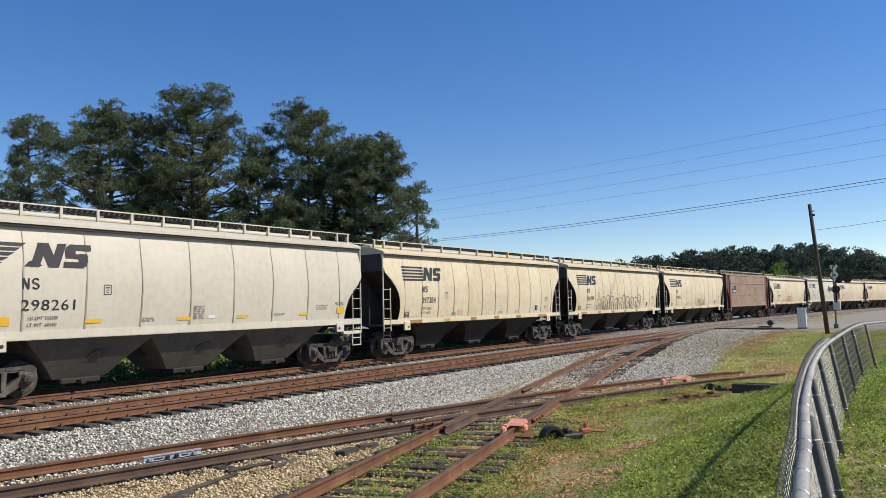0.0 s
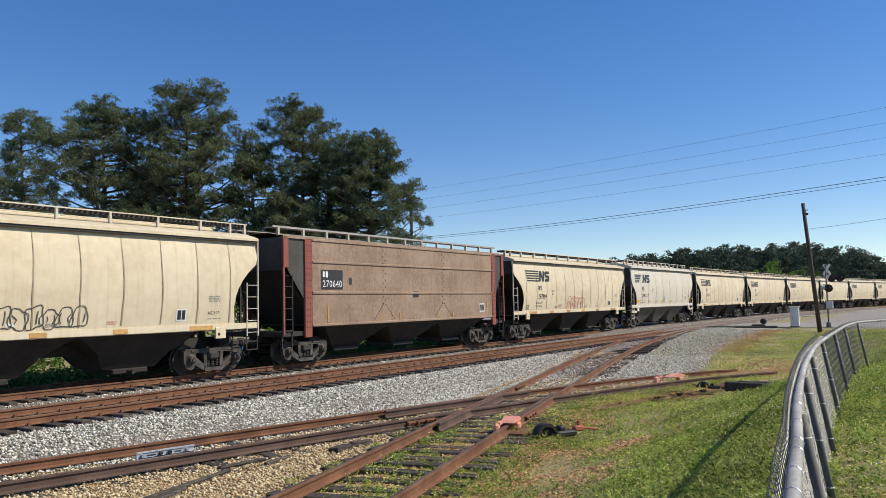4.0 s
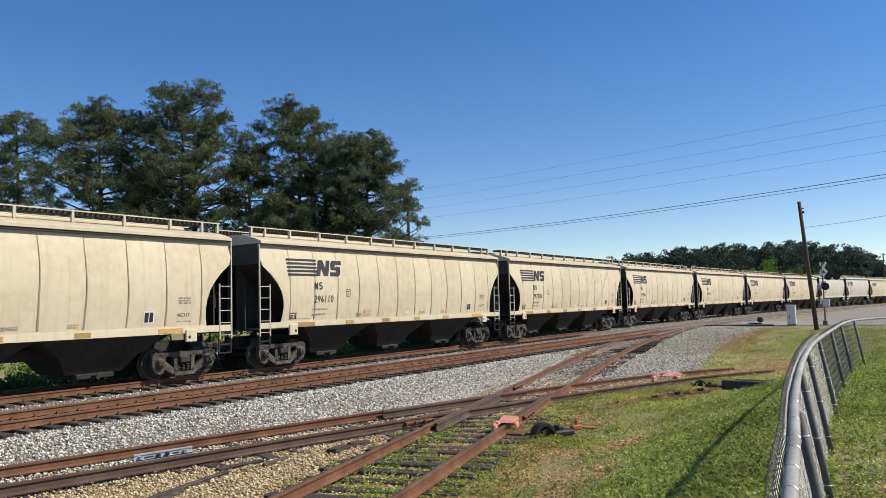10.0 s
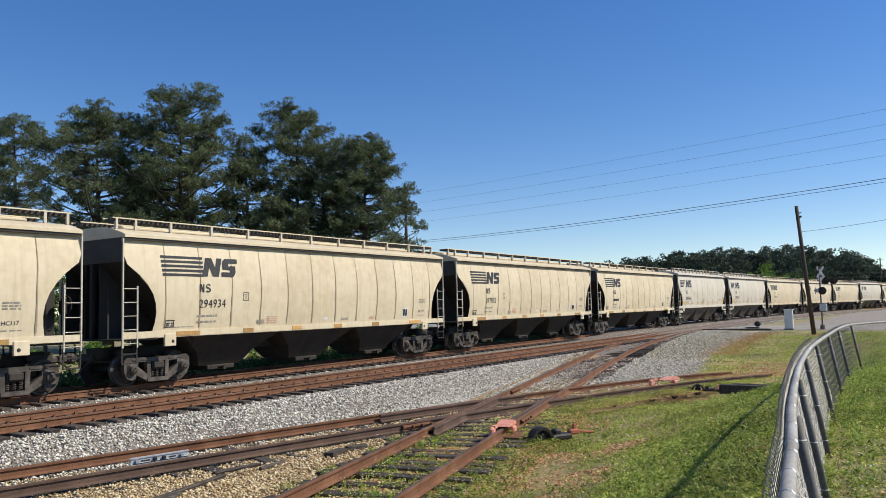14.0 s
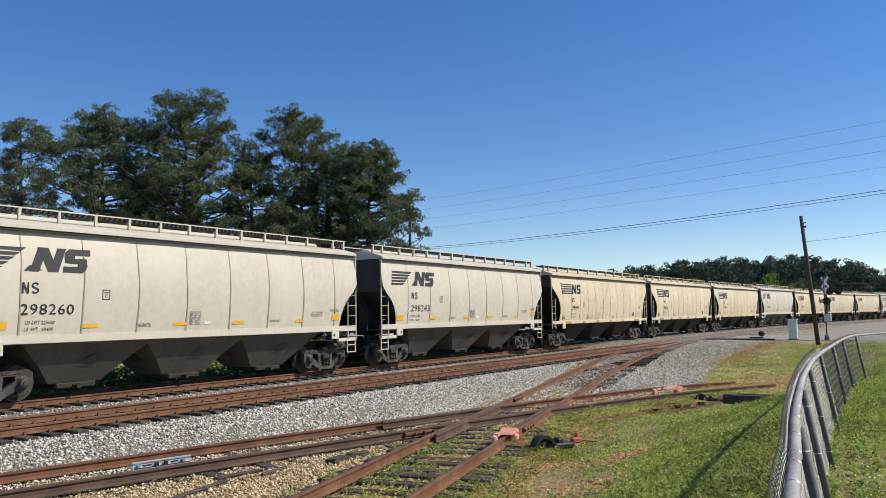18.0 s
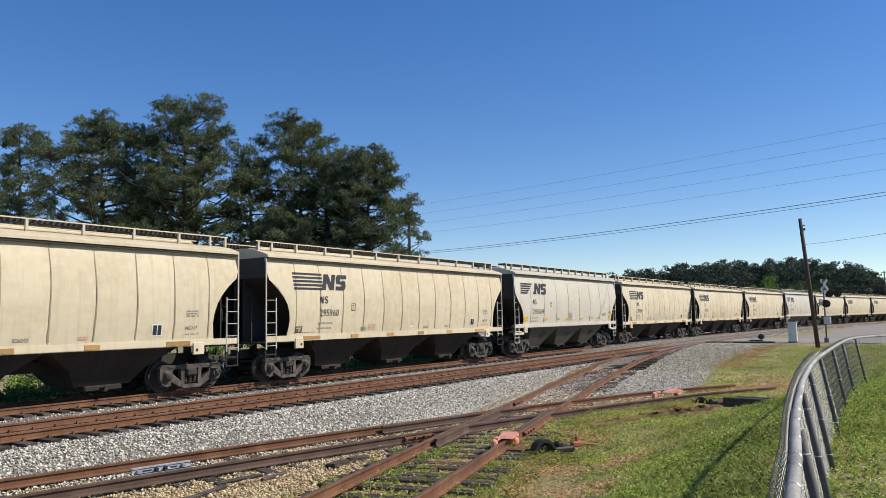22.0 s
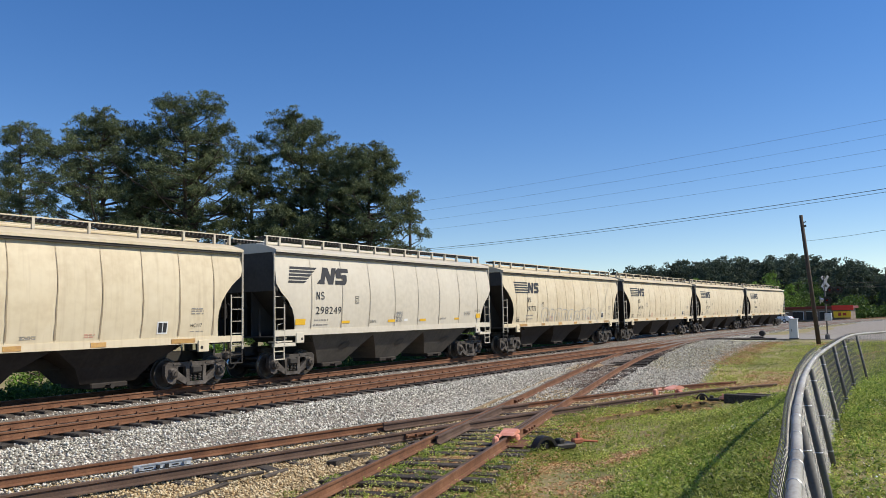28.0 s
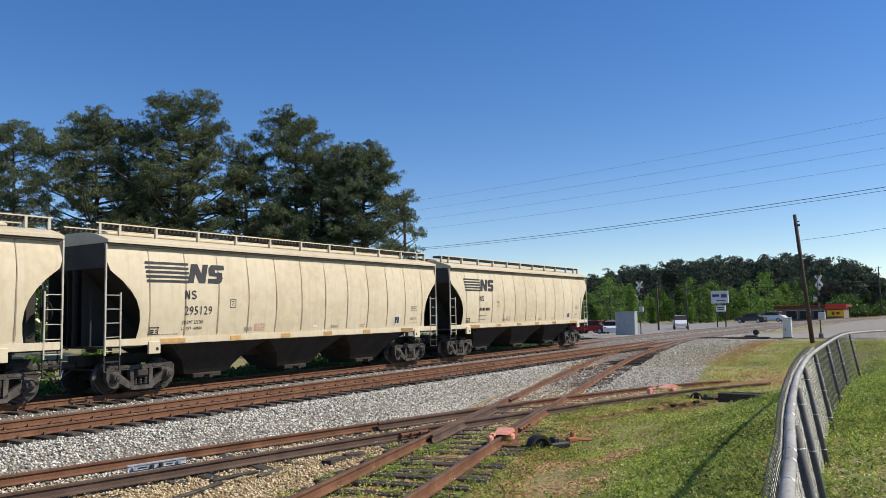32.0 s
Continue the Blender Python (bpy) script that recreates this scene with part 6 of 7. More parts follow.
def crossing_signal(x, y, z, turn, high):
    """Thin mast with a crossbuck turned half away, a pair of lamps on an arm, single lamps below and a relay box."""
    t = thing("crossing_signal", "railway crossing signal with white crossbuck and dark lamps", "crossing signal", "crossing signals", at=Matrix.Translation((x, y, z)))
    part("mast", Shape().tube([(0, 0, 0), (0, 0, high + 0.25)], 0.048, 10), GALV_DARK, t, smooth=True)
    part("base", Shape().lathe((0, 0, 0), (0, 0, 1), [(0, 0.16), (0.3, 0.14), (0.36, 0.06)], 10), GALV_DARK, t)
    board = Matrix.Translation((-0.08, -0.07, high)) @ Matrix.Rotation(turn, 4, "Z")
    for s in (-1, 1):
        part("crossbuck", Shape().box(-0.012 * s, 0, 0, 0.018, 0.17, 0.95, board @ Matrix.Rotation(s * radians(42), 4, "X")), WHITE_PAINT, t, "white crossbuck board")
    part("track_sign", Shape().box(0, 0, -0.48, 0.02, 0.42, 0.26, board), WHITE_PAINT, t)
    part("arm", Shape().tube([(0, 0.1, high - 0.57), (0, -0.85, high - 0.57)], 0.03, 8).tube([(0, 0.4, high - 1.22), (0, -0.05, high - 1.22)], 0.025, 8), GALV_DARK, t)
    for yy, zz, ahead in ((-0.33, high - 0.57, True), (-0.83, high - 0.57, True), (-0.12, high - 1.24, True), (0.36, high - 1.22, False)):
        face = Matrix.Translation((0, yy, zz)) @ Matrix.Rotation(0 if ahead else radians(105), 4, "Z")
        lamp = part("lamp", Shape().lathe((-0.06, 0, 0), (-1, 0, 0), [(0, 0.11), (0.02, 0.14), (0.2, 0.14), (0.26, 0.15), (0.25, 0.12), (0.1, 0.02)], 14), BLACK_IRON if ahead else STEEL, t, "dark round signal lamp" if ahead else "signal lamp seen from its side", at=face)
        part("backplate", Shape().lathe((-0.045, 0, 0), (-1, 0, 0), [(0, 0.26), (0.015, 0.26)], 20), BLACK_IRON if ahead else WALK_PAINT, lamp)
        part("lens", Shape().lathe((-0.17, 0, 0), (-1, 0, 0), [(0, 0.105), (0.03, 0.05), (0.035, 0.01)], 14), RED_LENS, lamp)
    part("bell_box", Shape().box(0.0, -0.12, high - 2.35, 0.3, 0.42, 0.5, chamfer=0.03), STEEL, t)
    part("bell", Shape().lathe((0, 0, high + 0.25), (0, 0, 1), [(0, 0.05), (0.02, 0.09), (0.09, 0.07), (0.12, 0.01)], 12), GALV_DARK, t)
    return t


RED_LENS = material("red_glass", [(0.30, 0.02, 0.015), (0.42, 0.03, 0.02)], 0.2, scale=4, fine=20, bump=0)
GREY_PANEL = material("grey_painted_metal", [(0.33, 0.35, 0.37), (0.42, 0.44, 0.46)], 0.5, 0.2, scale=2, fine=20, bump=0.02)
SILVER = material("silver_painted_metal", [(0.62, 0.62, 0.60), (0.72, 0.72, 0.70)], 0.4, 0.2, scale=2, fine=20, bump=0.02)
crossing_signal(57.05, 8.03, -0.06, radians(-42), 3.83)
crossing_signal(73.4, 26.2, -0.45, radians(35), 4.98)


def cabinet(name, label, x, y, z, w, d, h, turn, mat, doors=2):
    t = thing(name, label, "cabinet", at=Matrix.Translation((x, y, z)) @ Matrix.Rotation(turn, 4, "Z"))
    part("body", Shape().box(0, 0, h / 2 + 0.1, w, d, h - 0.2, chamfer=0.02), mat, t)
    part("roof", Shape().box(0, 0, h + 0.02, w + 0.1, d + 0.1, 0.06, chamfer=0.015), mat, t)
    part("plinth", Shape().box(0, 0, 0.08, w + 0.06, d + 0.06, 0.3), ASPHALT, t)
    for k in range(doors):
        dr = part("door", Shape().box(-w / 2 - 0.012, d * ((k + 0.5) / doors - 0.5), h / 2 + 0.12, 0.02, d / doors - 0.06, h - 0.4, chamfer=0.008), mat, t)
        part("handle", Shape().box(-w / 2 - 0.035, d * ((k + 0.5) / doors - 0.5) + 0.1, h / 2, 0.03, 0.03, 0.16), BLACK_IRON, dr)
    return t


cabinet("signal_cabinet", "tall grey metal signal cabinet beside the track", 65.9, 24.8, -0.4, 1.15, 1.7, 2.35, radians(8), GREY_PANEL)
cabinet("relay_box", "small white metal relay box beside the track", 57.1, 10.1, -0.2, 0.5, 0.54, 1.5, radians(5), SILVER, 1)
sm = thing("switch_motor", "black switch machine beside the rails", "switch machine", at=Matrix.Translation((58.6, 12.5, -0.1)))
part("case", Shape().box(0, 0.3, 0.10, 0.4, 0.9, 0.2, chamfer=0.04), BLACK_IRON, sm)
part("motor", Shape().lathe((-0.2, -0.05, 0.42), (1, 0, 0), [(0, 0.17), (0.03, 0.2), (0.35, 0.2), (0.38, 0.17)], 14), BLACK_IRON, sm)
for k, (y0, z0) in enumerate(((12.2, 0), (11.5, 0))):
    pth = [Vector((57.6 + 0.6 * math.sin(u * 5 + k), 12.6 - u * 4.5, -0.09 + 0.02 * math.sin(u * 9))) for u in np.linspace(0, 1, 14)]
    thing("cable", "black cable on the gravel", "cable", "ground cables", shape=Shape().tube(pth, 0.05, 6), material=BLACK_IRON)

cp = thing("crossing_plank", "dark timber planks at the edge of the crossing", "timber")
for k in range(3):
    part("plank", Shape().box(56.25 + 0.30 * k, 13.4 + 0.05 * k, -0.02, 0.26, 4.6 - 0.3 * k, 0.14, chamfer=0.015), TIE, cp)

# sign board by the road
sg = thing("sign_board", "white roadside sign board on two dark posts", "sign")
part("panel", Shape().box(107.6, 27.27, 3.64, 0.25, 2.25, 1.68, chamfer=0.02), SILVER, sg)
part("lower_panel", Shape().box(107.6, 27.2, 2.1, 0.2, 1.25, 0.82, chamfer=0.02), WHITE_PAINT, sg)
for y in (27.75, 26.65):
    part("post", Shape().box(107.65, y, 1.4, 0.14, 0.14, 3.7), BLACK_IRON, sg)
st = Shape().box(107.46, 27.75, 3.85, 0.02, 0.9, 0.35).box(107.46, 26.7, 3.8, 0.02, 0.75, 0.5).box(107.46, 27.1, 3.15, 0.02, 1.2, 0.14)
part("lettering", st, material("blue_sign_ink", [(0.05, 0.07, 0.16), (0.08, 0.1, 0.2)], 0.5, bump=0), sg)
part("small_lettering", Shape().box(107.48, 27.2, 2.25, 0.02, 0.9, 0.12).box(107.48, 27.2, 1.98, 0.02, 0.8, 0.12), BLACK_PAINT, sg)

# low red shop
shop = thing("shop_building", "low shop with a red fascia and yellow banner", "building")
# the wall's dark brown has the shade on its front mixed in
part("wall", Shape().box(166, 24.5, 0.9, 8, 11.5, 2.6), material("shaded_brown_shop_wall", [(0.16, 0.12, 0.10), (0.24, 0.19, 0.16)], 0.8, scale=2, fine=12, bump=0.05), shop)
part("roof", Shape().box(166, 24.5, 2.1, 9, 12.6, 0.5, chamfer=0.05), material("dark_red_roof", [(0.14, 0.025, 0.02), (0.2, 0.04, 0.03)], 0.6, bump=0.02), shop)
part("fascia", Shape().box(161.3, 19.9, 2.0, 0.3, 3.6, 0.9), material("red_fascia", [(0.62, 0.03, 0.02), (0.7, 0.05, 0.03)], 0.4, bump=0), shop)
part("banner", Shape().box(161.2, 20.0, 0.75, 0.1, 2.9, 1.15), material("yellow_banner", [(0.85, 0.50, 0.02), (0.9, 0.58, 0.04)], 0.5, bump=0), shop)
part("banner_marks", Shape().box(161.13, 20.4, 0.8, 0.02, 0.5, 0.6).box(161.13, 19.6, 0.8, 0.02, 0.6, 0.5), RED_LENS, shop)
for k in range(3):
    wn = part("window", Shape().box(161.96, 22.9 + k * 2.4, 0.6, 0.12, 1.9, 1.5), BLACK_IRON, shop)
    part("window_frame", Shape().box(161.9, 22.9 + k * 2.4, 1.4, 0.14, 2.0, 0.1).box(161.9, 21.95 + k * 2.4, 0.6, 0.14, 0.1, 1.6), STEEL, wn)


def motor_car(x, y, z, turn, paint, label, tall=1.0):
    t = thing("parked_car", label, "car", "parked cars", at=Matrix.Translation((x, y, z)) @ Matrix.Rotation(turn, 4, "Z"))
    prof = [(-2.2, 0.35), (-2.25, 0.75), (-1.9, 0.92 * tall), (-1.55, 0.95 * tall), (1.0, 0.95 * tall), (2.0, 0.85), (2.25, 0.65), (2.2, 0.35)]
    part("body", Shape().plate([(a, -0.86, b) for a, b in prof], (0, 1.72, 0)), paint, t)
    cab = [(-2.0 if tall > 1.1 else -1.5, 0.95 * tall), (-1.75 if tall > 1.1 else -0.95, 1.42 * tall), (0.35, 1.42 * tall), (1.05, 0.95 * tall)]
    glass = part("glasshouse", Shape().plate([(a, -0.74, b) for a, b in cab], (0, 1.48, 0)), BLACK_IRON, t, "dark tinted windows")
    part("roof", Shape().box(-0.55, 0, 1.43 * tall, 1.9, 1.42, 0.06, chamfer=0.02), paint, t)
    for a in (-1.35, 1.4):
        for s in (-1, 1):
            wh = part("wheel", Shape().lathe((a, s * 0.72, 0.32), (0, s, 0), [(0, 0.32), (0.16, 0.32), (0.18, 0.28)], 14), BLACK_IRON, t)
            part("rim", Shape().lathe((a, s * 0.9, 0.32), (0, s, 0), [(0, 0.2), (0.01, 0.18), (0.012, 0.02)], 10), STEEL, wh)
    for s in (-1, 1):
        part("headlight", Shape().box(2.2, s * 0.62, 0.66, 0.08, 0.36, 0.14, chamfer=0.02), SILVER, t)
        part("tail_light", Shape().box(-2.2, s * 0.66, 0.78, 0.08, 0.26, 0.16, chamfer=0.02), RED_LENS, t)
    return t


CAR_WHITE = material("white_car_paint", [(0.75, 0.75, 0.74), (0.8, 0.8, 0.8)], 0.25, bump=0)
CAR_RED = material("red_car_paint", [(0.40, 0.02, 0.02), (0.46, 0.03, 0.03)], 0.25, bump=0)
CAR_DARK = material("dark_car_paint", [(0.03, 0.03, 0.04), (0.05, 0.05, 0.06)], 0.25, bump=0)
motor_car(100.6, 30.6, -0.40, radians(200), CAR_WHITE, "white parked sport utility car", 1.2)
motor_car(80.9, 34.8, -0.40, radians(100), CAR_RED, "red car on the parking lot")
motor_car(85.4, 34.3, -0.40, radians(105), CAR_RED, "dark red car on the parking lot")
motor_car(78.6, 31.0, -0.40, radians(15), CAR_WHITE, "white car on the parking lot")
motor_car(82.6, 37.6, -0.40, radians(95), CAR_DARK, "dark car on the parking lot")
motor_car(126.6, 27.6, -0.2, radians(85), CAR_DARK, "dark car on the far lot")
motor_car(133.0, 25.8, -0.2, radians(80), CAR_WHITE, "white car on the parking lot", 1.1)
motor_car(56.0, 36.0, -0.40, radians(120), CAR_WHITE, "white car on the parking lot")
for x, y, z0, z1, rr in ((95.5, 29.8, -0.4, 3.8, 0.06), (95.93, 28.3, -0.4, 4.8, 0.09), (94.9, 31.6, -0.4, 5.6, 0.12), (189.4, 14.7, -0.2, 10.4, 0.14)):
    far_pole = pole_thing("utility_pole", "thin far wooden utility pole", "utility pole", (x, y, z0), (x, y, z1), rr, rr * 0.8, POLE_WOOD)
    if z1 > 4.5:
        part("crossarm", Shape().box(x - 0.1, y, z1 - 0.35, 0.1, 1.3, 0.1), POLE_WOOD, far_pole)
for dz, y0, x1, y1 in ((0.0, 31.6, 64.0, 95.0), (-0.45, 31.2, 64.3, 94.6), (-1.1, 31.6, 64.0, 95.0), (0.0, 31.6, 118.0, -16.0), (-0.5, 31.3, 118.3, -16.4)):
    a, b = Vector((94.9, y0, 5.3 + dz)), Vector((x1, y1, 6.6 + dz if x1 < 90 else 5.4 + dz))
    thing("overhead_wire", "thin dark wire along the far road", "wire", "overhead wires", shape=Shape().tube([a.lerp(b, u) - Vector((0, 0, 1.6 * u * (1 - u))) for u in np.linspace(0, 1, 20)], 0.018, 4), material=BLACK_IRON)


# ---- small railway things in the foreground ----
jb = thing("rail_joint", "silver insulated joint bar bolted to the siding rail", "rail joint")
m = Matrix.Translation((8.62, 11.93, -0.38)) @ Matrix.Rotation(math.atan2(-0.62, 2.9), 4, "Z")
JM = material("bright_galvanised_bar", [(0.50, 0.54, 0.57), (0.66, 0.69, 0.71)], 0.4, 0.4, scale=5, fine=40, bump=0.05)
part("bar", Shape().box(0, -0.075, -0.085, 1.05, 0.035, 0.10, m, chamfer=0.01).box(0, -0.10, -0.135, 1.05, 0.07, 0.03, m).box(0, -0.085, -0.03, 1.05, 0.05, 0.02, m), JM, jb)
part("recess", Shape().box(-0.26, -0.096, -0.09, 0.16, 0.012, 0.022, m).box(0.22, -0.096, -0.09, 0.12, 0.012, 0.022, m).box(0, -0.13, -0.122, 1.0, 0.02, 0.012, m), BLACK_IRON, jb)
for a in (-0.42, -0.1, 0.06, 0.38):
    part("bolt", Shape().box(a, -0.115, -0.085, 0.05, 0.06, 0.05, m), BLACK_IRON if abs(a) < 0.2 else STEEL, jb)


def derail(x, y, z, turn, big):
    """A hinged red derail block with its flag plate beside the rail."""
    m = Matrix.Translation((x, y, z)) @ Matrix.Rotation(turn, 4, "Z")
    t = thing("derail", "sun-faded red derail block on the rail", "derail", "derails")
    part("wedge", Shape().plate([m @ Vector((a, b, c)) for a, b, c in ((-0.3 * big, -0.14, 0.02), (-0.2 * big, -0.14, 0.06), (0.12 * big, -0.14, 0.10), (0.26 * big, -0.14, 0.05), (0.28 * big, -0.14, 0.0))], m.to_3x3() @ Vector((0, 0.28, 0.0))), ORANGE_RED, t)
    part("block", Shape().box(0.12, -0.08, -0.08, 0.22, 0.16, 0.14, m, chamfer=0.03), ORANGE_RED, t)
    part("hinge", Shape().box(-0.62 * big, 0.12, -0.04, 0.2, 0.1, 0.2, m, chamfer=0.04).box(-0.5 * big, 0.1, 0.05, 0.2, 0.08, 0.05, m), ORANGE_RED, t)
    part("base_plate", Shape().box(0, -0.1, -0.17, 0.9, 0.5, 0.03, m), RUST, t)
    return t


derail(13.42, 7.63, -0.31, radians(15.5), 1.0)
derail(23.3, 7.55, -0.31, radians(-15), 1.25)


def switch_stand(x, y, z, turn, red, size):
    m = Matrix.Translation((x, y, z)) @ Matrix.Rotation(turn, 4, "Z") @ Matrix.Scale(size, 4)
    t = thing("switch_stand", "low black switch stand with a rusty lever in the grass", "switch stand", "switch stands")
    arch = [(0.26 * math.cos(a), 0.29 * math.sin(a)) for a in np.linspace(math.pi, 0, 15)] + [(0.20 * math.cos(a), 0.23 * math.sin(a)) for a in np.linspace(0, math.pi, 15)]
    hood = Shape()
    for k in range(14):
        quad = [arch[k], arch[k + 1], arch[28 - k], arch[29 - k]]
        hood.plate([m @ Vector((a, -0.11, b)) for a, b in quad], m.to_3x3() @ Vector((0, 0.22, 0)))
    part("hood", hood, BLACK_IRON, t, "black arched iron hood")
    part("gear", Shape().lathe(m @ Vector((0, 0.08, 0.1)), m.to_3x3() @ Vector((0, -1, 0)), [(0, 0.12 * size), (0.1, 0.12 * size), (0.14, 0.05 * size)], 12), BLACK_IRON, t)
    part("base", Shape().box(0.45, 0, 0.05, 0.5, 0.3, 0.12, m, chamfer=0.03).box(0.38, 0, 0.14, 0.16, 0.2, 0.14, m, chamfer=0.03), BLACK_IRON, t)
    part("lever", Shape().box(0.82, 0, 0.12, 0.26, 0.14, 0.12, m, chamfer=0.03).box(0.84, 0, 0.22, 0.08, 0.08, 0.14, m, chamfer=0.02).tube([m @ Vector((0.9, 0, 0.12)), m @ Vector((1.3, -0.05, 0.07))], 0.025), red, t)
    part("connecting_rod", Shape().tube([m @ Vector((-0.2, 0.1, 0.05)), m @ Vector((-0.4, 0.9, 0.06))], 0.025), RUST, t)
    return t


switch_stand(13.35, 6.85, -0.54, radians(-30), material("rusty_orange_iron", [(0.34, 0.10, 0.05), (0.48, 0.17, 0.09)], 0.8, scale=6, fine=40, bump=0.3), 0.92)
switch_stand(22.35, 6.45, -0.50, radians(-75), ORANGE_RED, 0.66)
hb = thing("timber_beam", "long dark switch timber lying across the siding's end", "timber")
for k, o in enumerate((0.0, 0.36)):
    part("timber", Shape().box(21.15 + o, 4.85 - o * 0.2, -0.29, 0.22, 1.35 - k * 0.3, 0.24, Matrix.Translation((21.15, 5.15, 0)) @ Matrix.Rotation(radians(-6 + k * 3), 4, "Z") @ Matrix.Translation((-21.15, -5.15, 0)), chamfer=0.015), TIE, hb)
thing("pale_bar", "pale weathered metal bar lying on the gravel", "bar", shape=Shape().box(13.0, 10.0, -0.54, 1.3, 0.11, 0.09, Matrix.Translation((13.0, 10.0, 0)) @ Matrix.Rotation(radians(-8), 4, "Z") @ Matrix.Translation((-13.0, -10.0, 0)), chamfer=0.02), material=material("pale_oxidised_metal", [(0.35, 0.33, 0.29), (0.5, 0.48, 0.43)], 0.7, scale=5, fine=40, bump=0.1))
r = random.Random(8)
for x, y, l, w, a in ((10.65, 9.6, 0.5, 0.22, 10), (11.25, 9.62, 0.42, 0.14, -20), (7.5, 9.75, 1.9, 0.10, 14), (6.7, 9.35, 1.3, 0.09, 24), (8.9, 10.2, 0.9, 0.10, -6), (9.4, 9.9, 0.7, 0.08, 12)):
    m = Matrix.Translation((x, y, -0.555)) @ Matrix.Rotation(radians(a), 4, "Z")
    sh = Shape().box(0, 0, 0, l, w, 0.12 if w > 0.12 else 0.05, m, chamfer=0.012)
    sh.v = [(p + r.uniform(-0.012, 0.012), q + r.uniform(-0.012, 0.012), s + r.uniform(-0.008, 0.008)) for p, q, s in sh.v]
    thing("timber_scrap", "splintered piece of rotten tie timber", "timber", "timber scraps", shape=sh, material=TIE)
# bolted splice bars and guard rails on the old tracks
for tr, path, off, i0, n in ((track_d, LINE_D, -GAUGE, 27, 4), (track_d, LINE_D, GAUGE, 76, 4), (track_c, LINE_C, GAUGE, 78, 4), (track_d, LINE_D, -GAUGE, 97, 4)):
    sh = Shape()
    for sgn in (-1, 1):
        seg = [Vector((q.x, q.y, q.z)) for q in path[i0:i0 + n]]
        d = (seg[-1] - seg[0]).normalized()
        nr = Vector((d.y, -d.x, 0))
        sh.tube([q + nr * (off + sgn * 0.035) + Vector((0, 0, -0.09)) for q in seg], 0.045, 6)
        for q in seg:
            sh.box(*(q + nr * (off + sgn * 0.09) + Vector((0, 0, -0.09))), 0.05, 0.05, 0.05)
    part("splice_bar", sh, RUST, tr)
for tr, path, lo, hi in ((track_d, LINE_D, 70, 92), (track_c, LINE_C, 80, 100)):
    for sgn in (-1, 1):
        part("guard_rail", rail_shape(path[lo:hi], sgn * (GAUGE - 0.12)), RUST_DULL, tr)
# spikes with plates along the near rails
for tr, path, step, lo, hi in ((track_b, LINE_B, 0.5, 8, 30), (track_a, LINE_A, 0.5, 10, 28)):
    sh = Shape()
    for q, q2 in zip(path, path[1:]):
        if lo < q.x < hi:
            d = (q2 - q).normalized()
            nr = Vector((d.y, -d.x, 0))
            for o in (-GAUGE, GAUGE):
                for e in (-0.11, 0.11):
                    sh.box(*(q + nr * (o + e) + Vector((0, 0, -0.145))), 0.05, 0.045, 0.06)
    ob = part("rail_fastening", sh, RUST, tr)
    ob["kind"] = "stuff"

# ---- chain-link fence ----
ZINC_WIRE = material("zinc_wire", [(0.10, 0.10, 0.10), (0.26, 0.26, 0.255)], 0.45, 0.5, scale=30, fine=90, bump=0)
FENCE = smooth_path([(1.4, 0.28, 1.38), (2.0, 0.39, 1.38), (2.86, 0.54, 1.38), (3.74, 0.68, 1.38), (5.13, 0.92, 1.38), (6.89, 1.19, 1.38), (8.54, 1.42, 1.38), (11.2, 1.73, 1.38), (14.8, 2.02, 1.38), (19.2, 2.3, 1.38), (21.3, 2.2, 1.38), (23.0, 1.5, 1.38), (24.5, -0.5, 1.38), (25.5, -3.0, 1.38)], 0.05)
LEAN = 0.20
fence = thing("chain_link_fence", "leaning galvanised chain-link fence with a pipe top rail", "fence")
part("top_rail", Shape().tube(FENCE[::4], 0.0265, 14), GALV, fence, "dull galvanised pipe rail", smooth=True)
run = [0.0]
for a, b in zip(FENCE, FENCE[1:]):
    run.append(run[-1] + (b - a).length)
wires, n = [], len(FENCE)
for i in range(0, n - 1):
    q, q2 = FENCE[i], FENCE[i + 1]
    d = (q2 - q).normalized()
    nr = Vector((-d.y, d.x, 0))  # towards the tracks
    rows = 22 if q.x < 13 else 11
    prev = None
    for k in range(rows + 1):
        f = k / rows
        z = 1.43 - f * 1.10
        foot = nr * (0.045 - LEAN * f) + d * (0.05 if (k + i) % 2 else 0.0)
        p = Vector((q.x, q.y, z)) + foot
        if prev is not None:
            wires.append((prev, p))
        elif q.x < 12 and i % 2:
            # the twisted knuckle that stands above the rail
            ring = [p + Vector((0, 0, 0.018)) + d * (0.022 * math.cos(a)) + nr * (0.014 * math.cos(a) + 0.004) + Vector((0, 0, 0.030 * math.sin(a))) for a in np.linspace(-2.6, 2.9, 9)]
            wires += list(zip(ring, ring[1:]))
        prev = p
a = np.array([w[0] for w in wires])
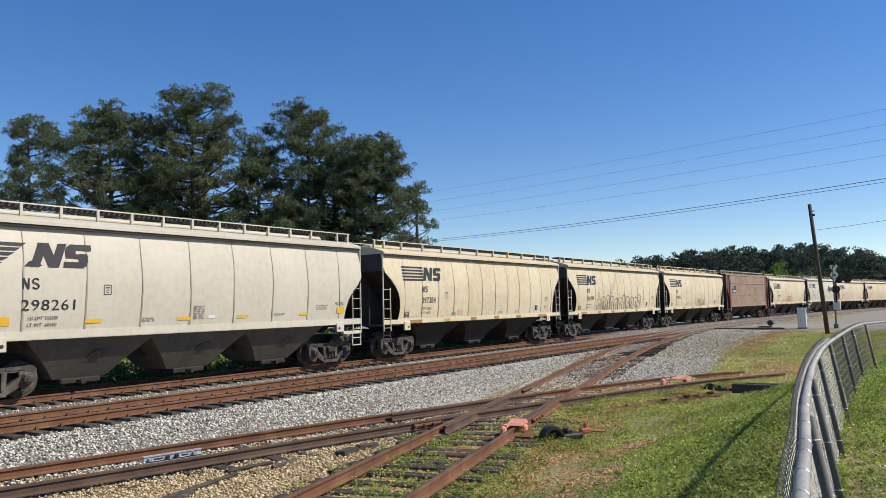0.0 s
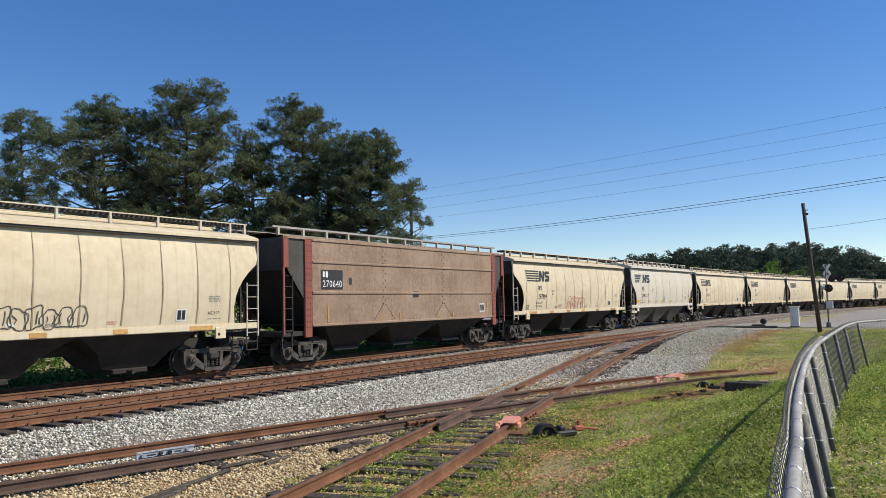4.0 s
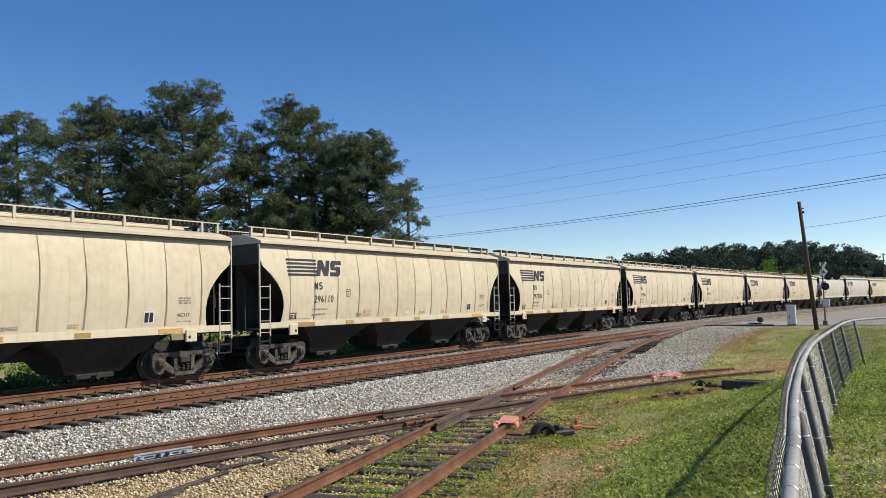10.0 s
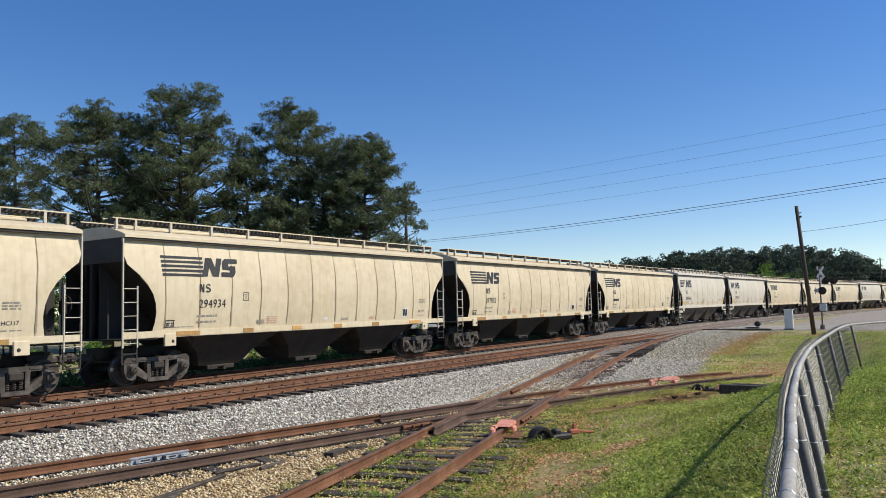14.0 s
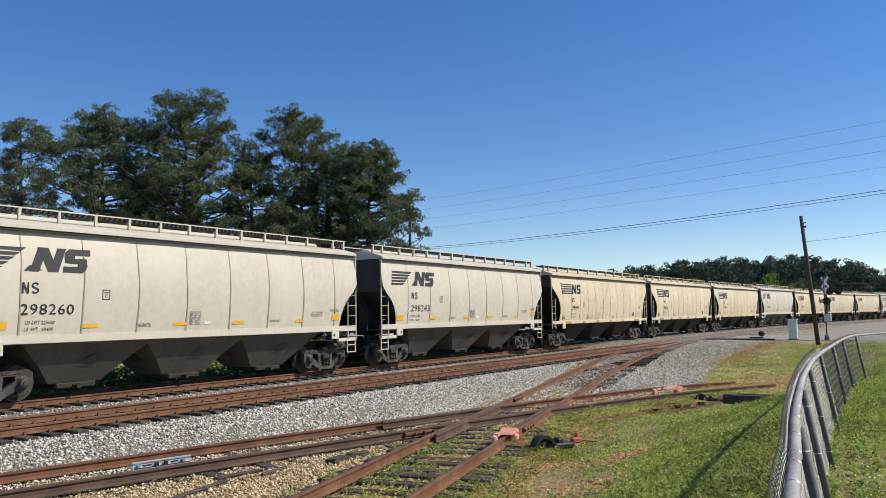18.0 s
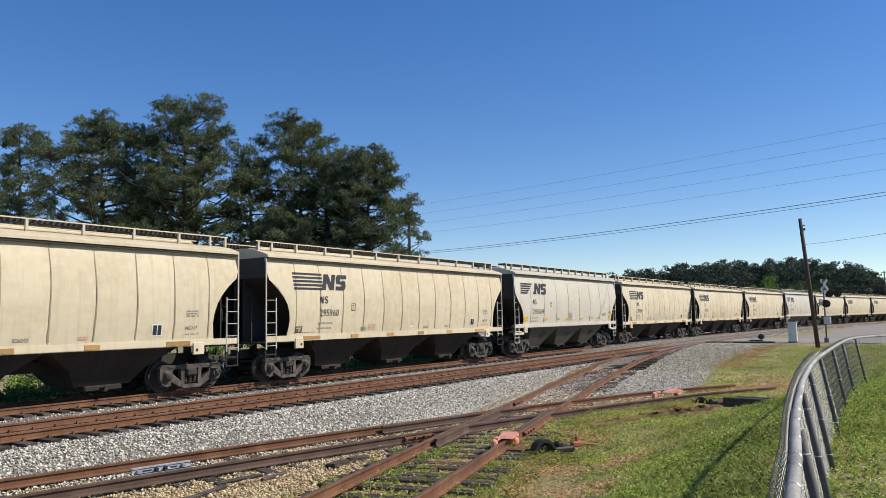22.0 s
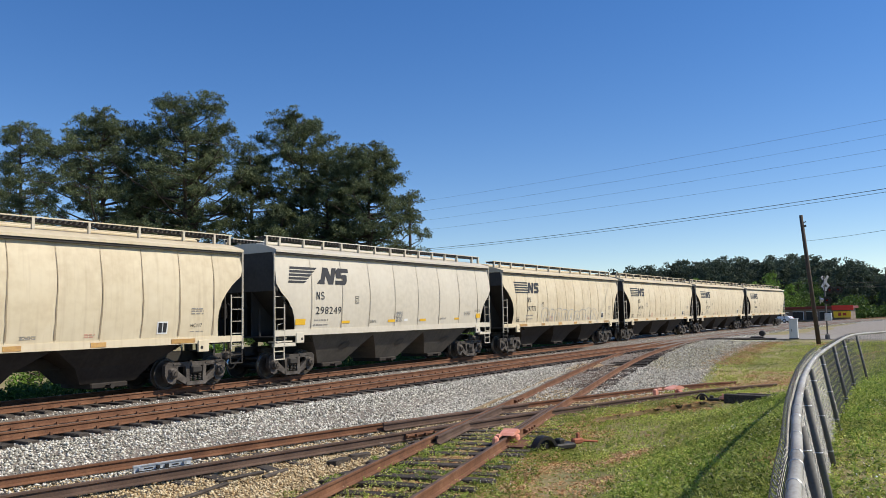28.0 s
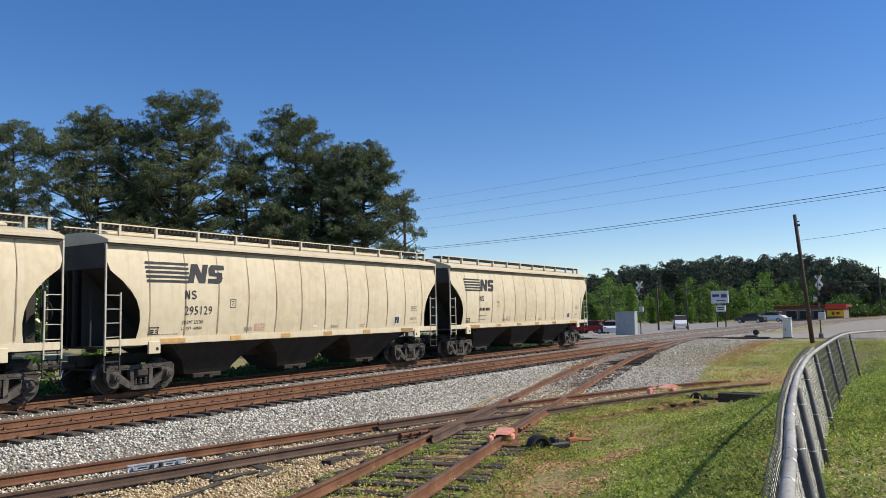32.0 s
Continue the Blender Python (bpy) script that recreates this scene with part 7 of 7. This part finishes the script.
b = np.array([w[1] for w in wires])
dv = b - a
dv /= np.linalg.norm(dv, axis=1)[:, None]
e1 = np.cross(dv, (0.3, 0.9, 0.1))
e1 /= np.linalg.norm(e1, axis=1)[:, None]
e2 = np.cross(dv, e1)
wr = 0.0024
tri = [e1 * wr, (-0.5 * e1 + 0.87 * e2) * wr, (-0.5 * e1 - 0.87 * e2) * wr]
v = np.stack([a + t for t in tri] + [b + t for t in tri], 1)
me = soup("mesh_wire", "", "", v, 6, 6, [(0, 1, 4, 3), (1, 2, 5, 4), (2, 0, 3, 5)], ZINC_WIRE)
ob = part("wire_mesh", me, ZINC_WIRE, fence, "woven chain-link wire")
ob["kind"] = "stuff"
for dist in (1.15, 3.4, 5.6, 8.0, 10.7, 13.5, 16.4, 19.3, 22.0, 24.6):
    i = min(range(n), key=lambda k: abs(run[k] - dist))
    q = FENCE[i]
    d = (FENCE[min(i + 1, n - 1)] - q).normalized()
    nr = Vector((-d.y, d.x, 0))
    top = q - nr * 0.02 + Vector((0, 0, -0.02))
    foot = Vector((q.x, q.y, 0.12)) - nr * (LEAN + 0.02)
    post = part("post", Shape().tube([foot, top], 0.028, 10), GALV_DARK, fence, smooth=True)
    for f in (0.3, 0.6, 0.9):
        c = foot.lerp(top, f)
        part("tie_wire", Shape().lathe(c - Vector((0, 0, 0.006)), (0, 0, 1), [(0, 0.031), (0.004, 0.034), (0.008, 0.031)], 10), STEEL, post)
rail_ob = [o for o in fence.children if o.name.startswith("top_rail")][0]
for dist in (0.5, 0.8, 1.35, 1.7, 2.1, 2.35, 2.9, 3.6, 4.1, 4.9, 5.8, 6.6, 7.5, 8.3, 9.4, 10.2, 11.4, 12.6):
    i = min(range(n), key=lambda k: abs(run[k] - dist))
    q = FENCE[i]
    d = (FENCE[min(i + 1, n - 1)] - q).normalized()
    part("tie_wire", Shape().lathe(q - d * 0.005, d, [(0, 0.0285), (0.003, 0.0305), (0.006, 0.0285)], 12), STEEL, rail_ob)

motions()
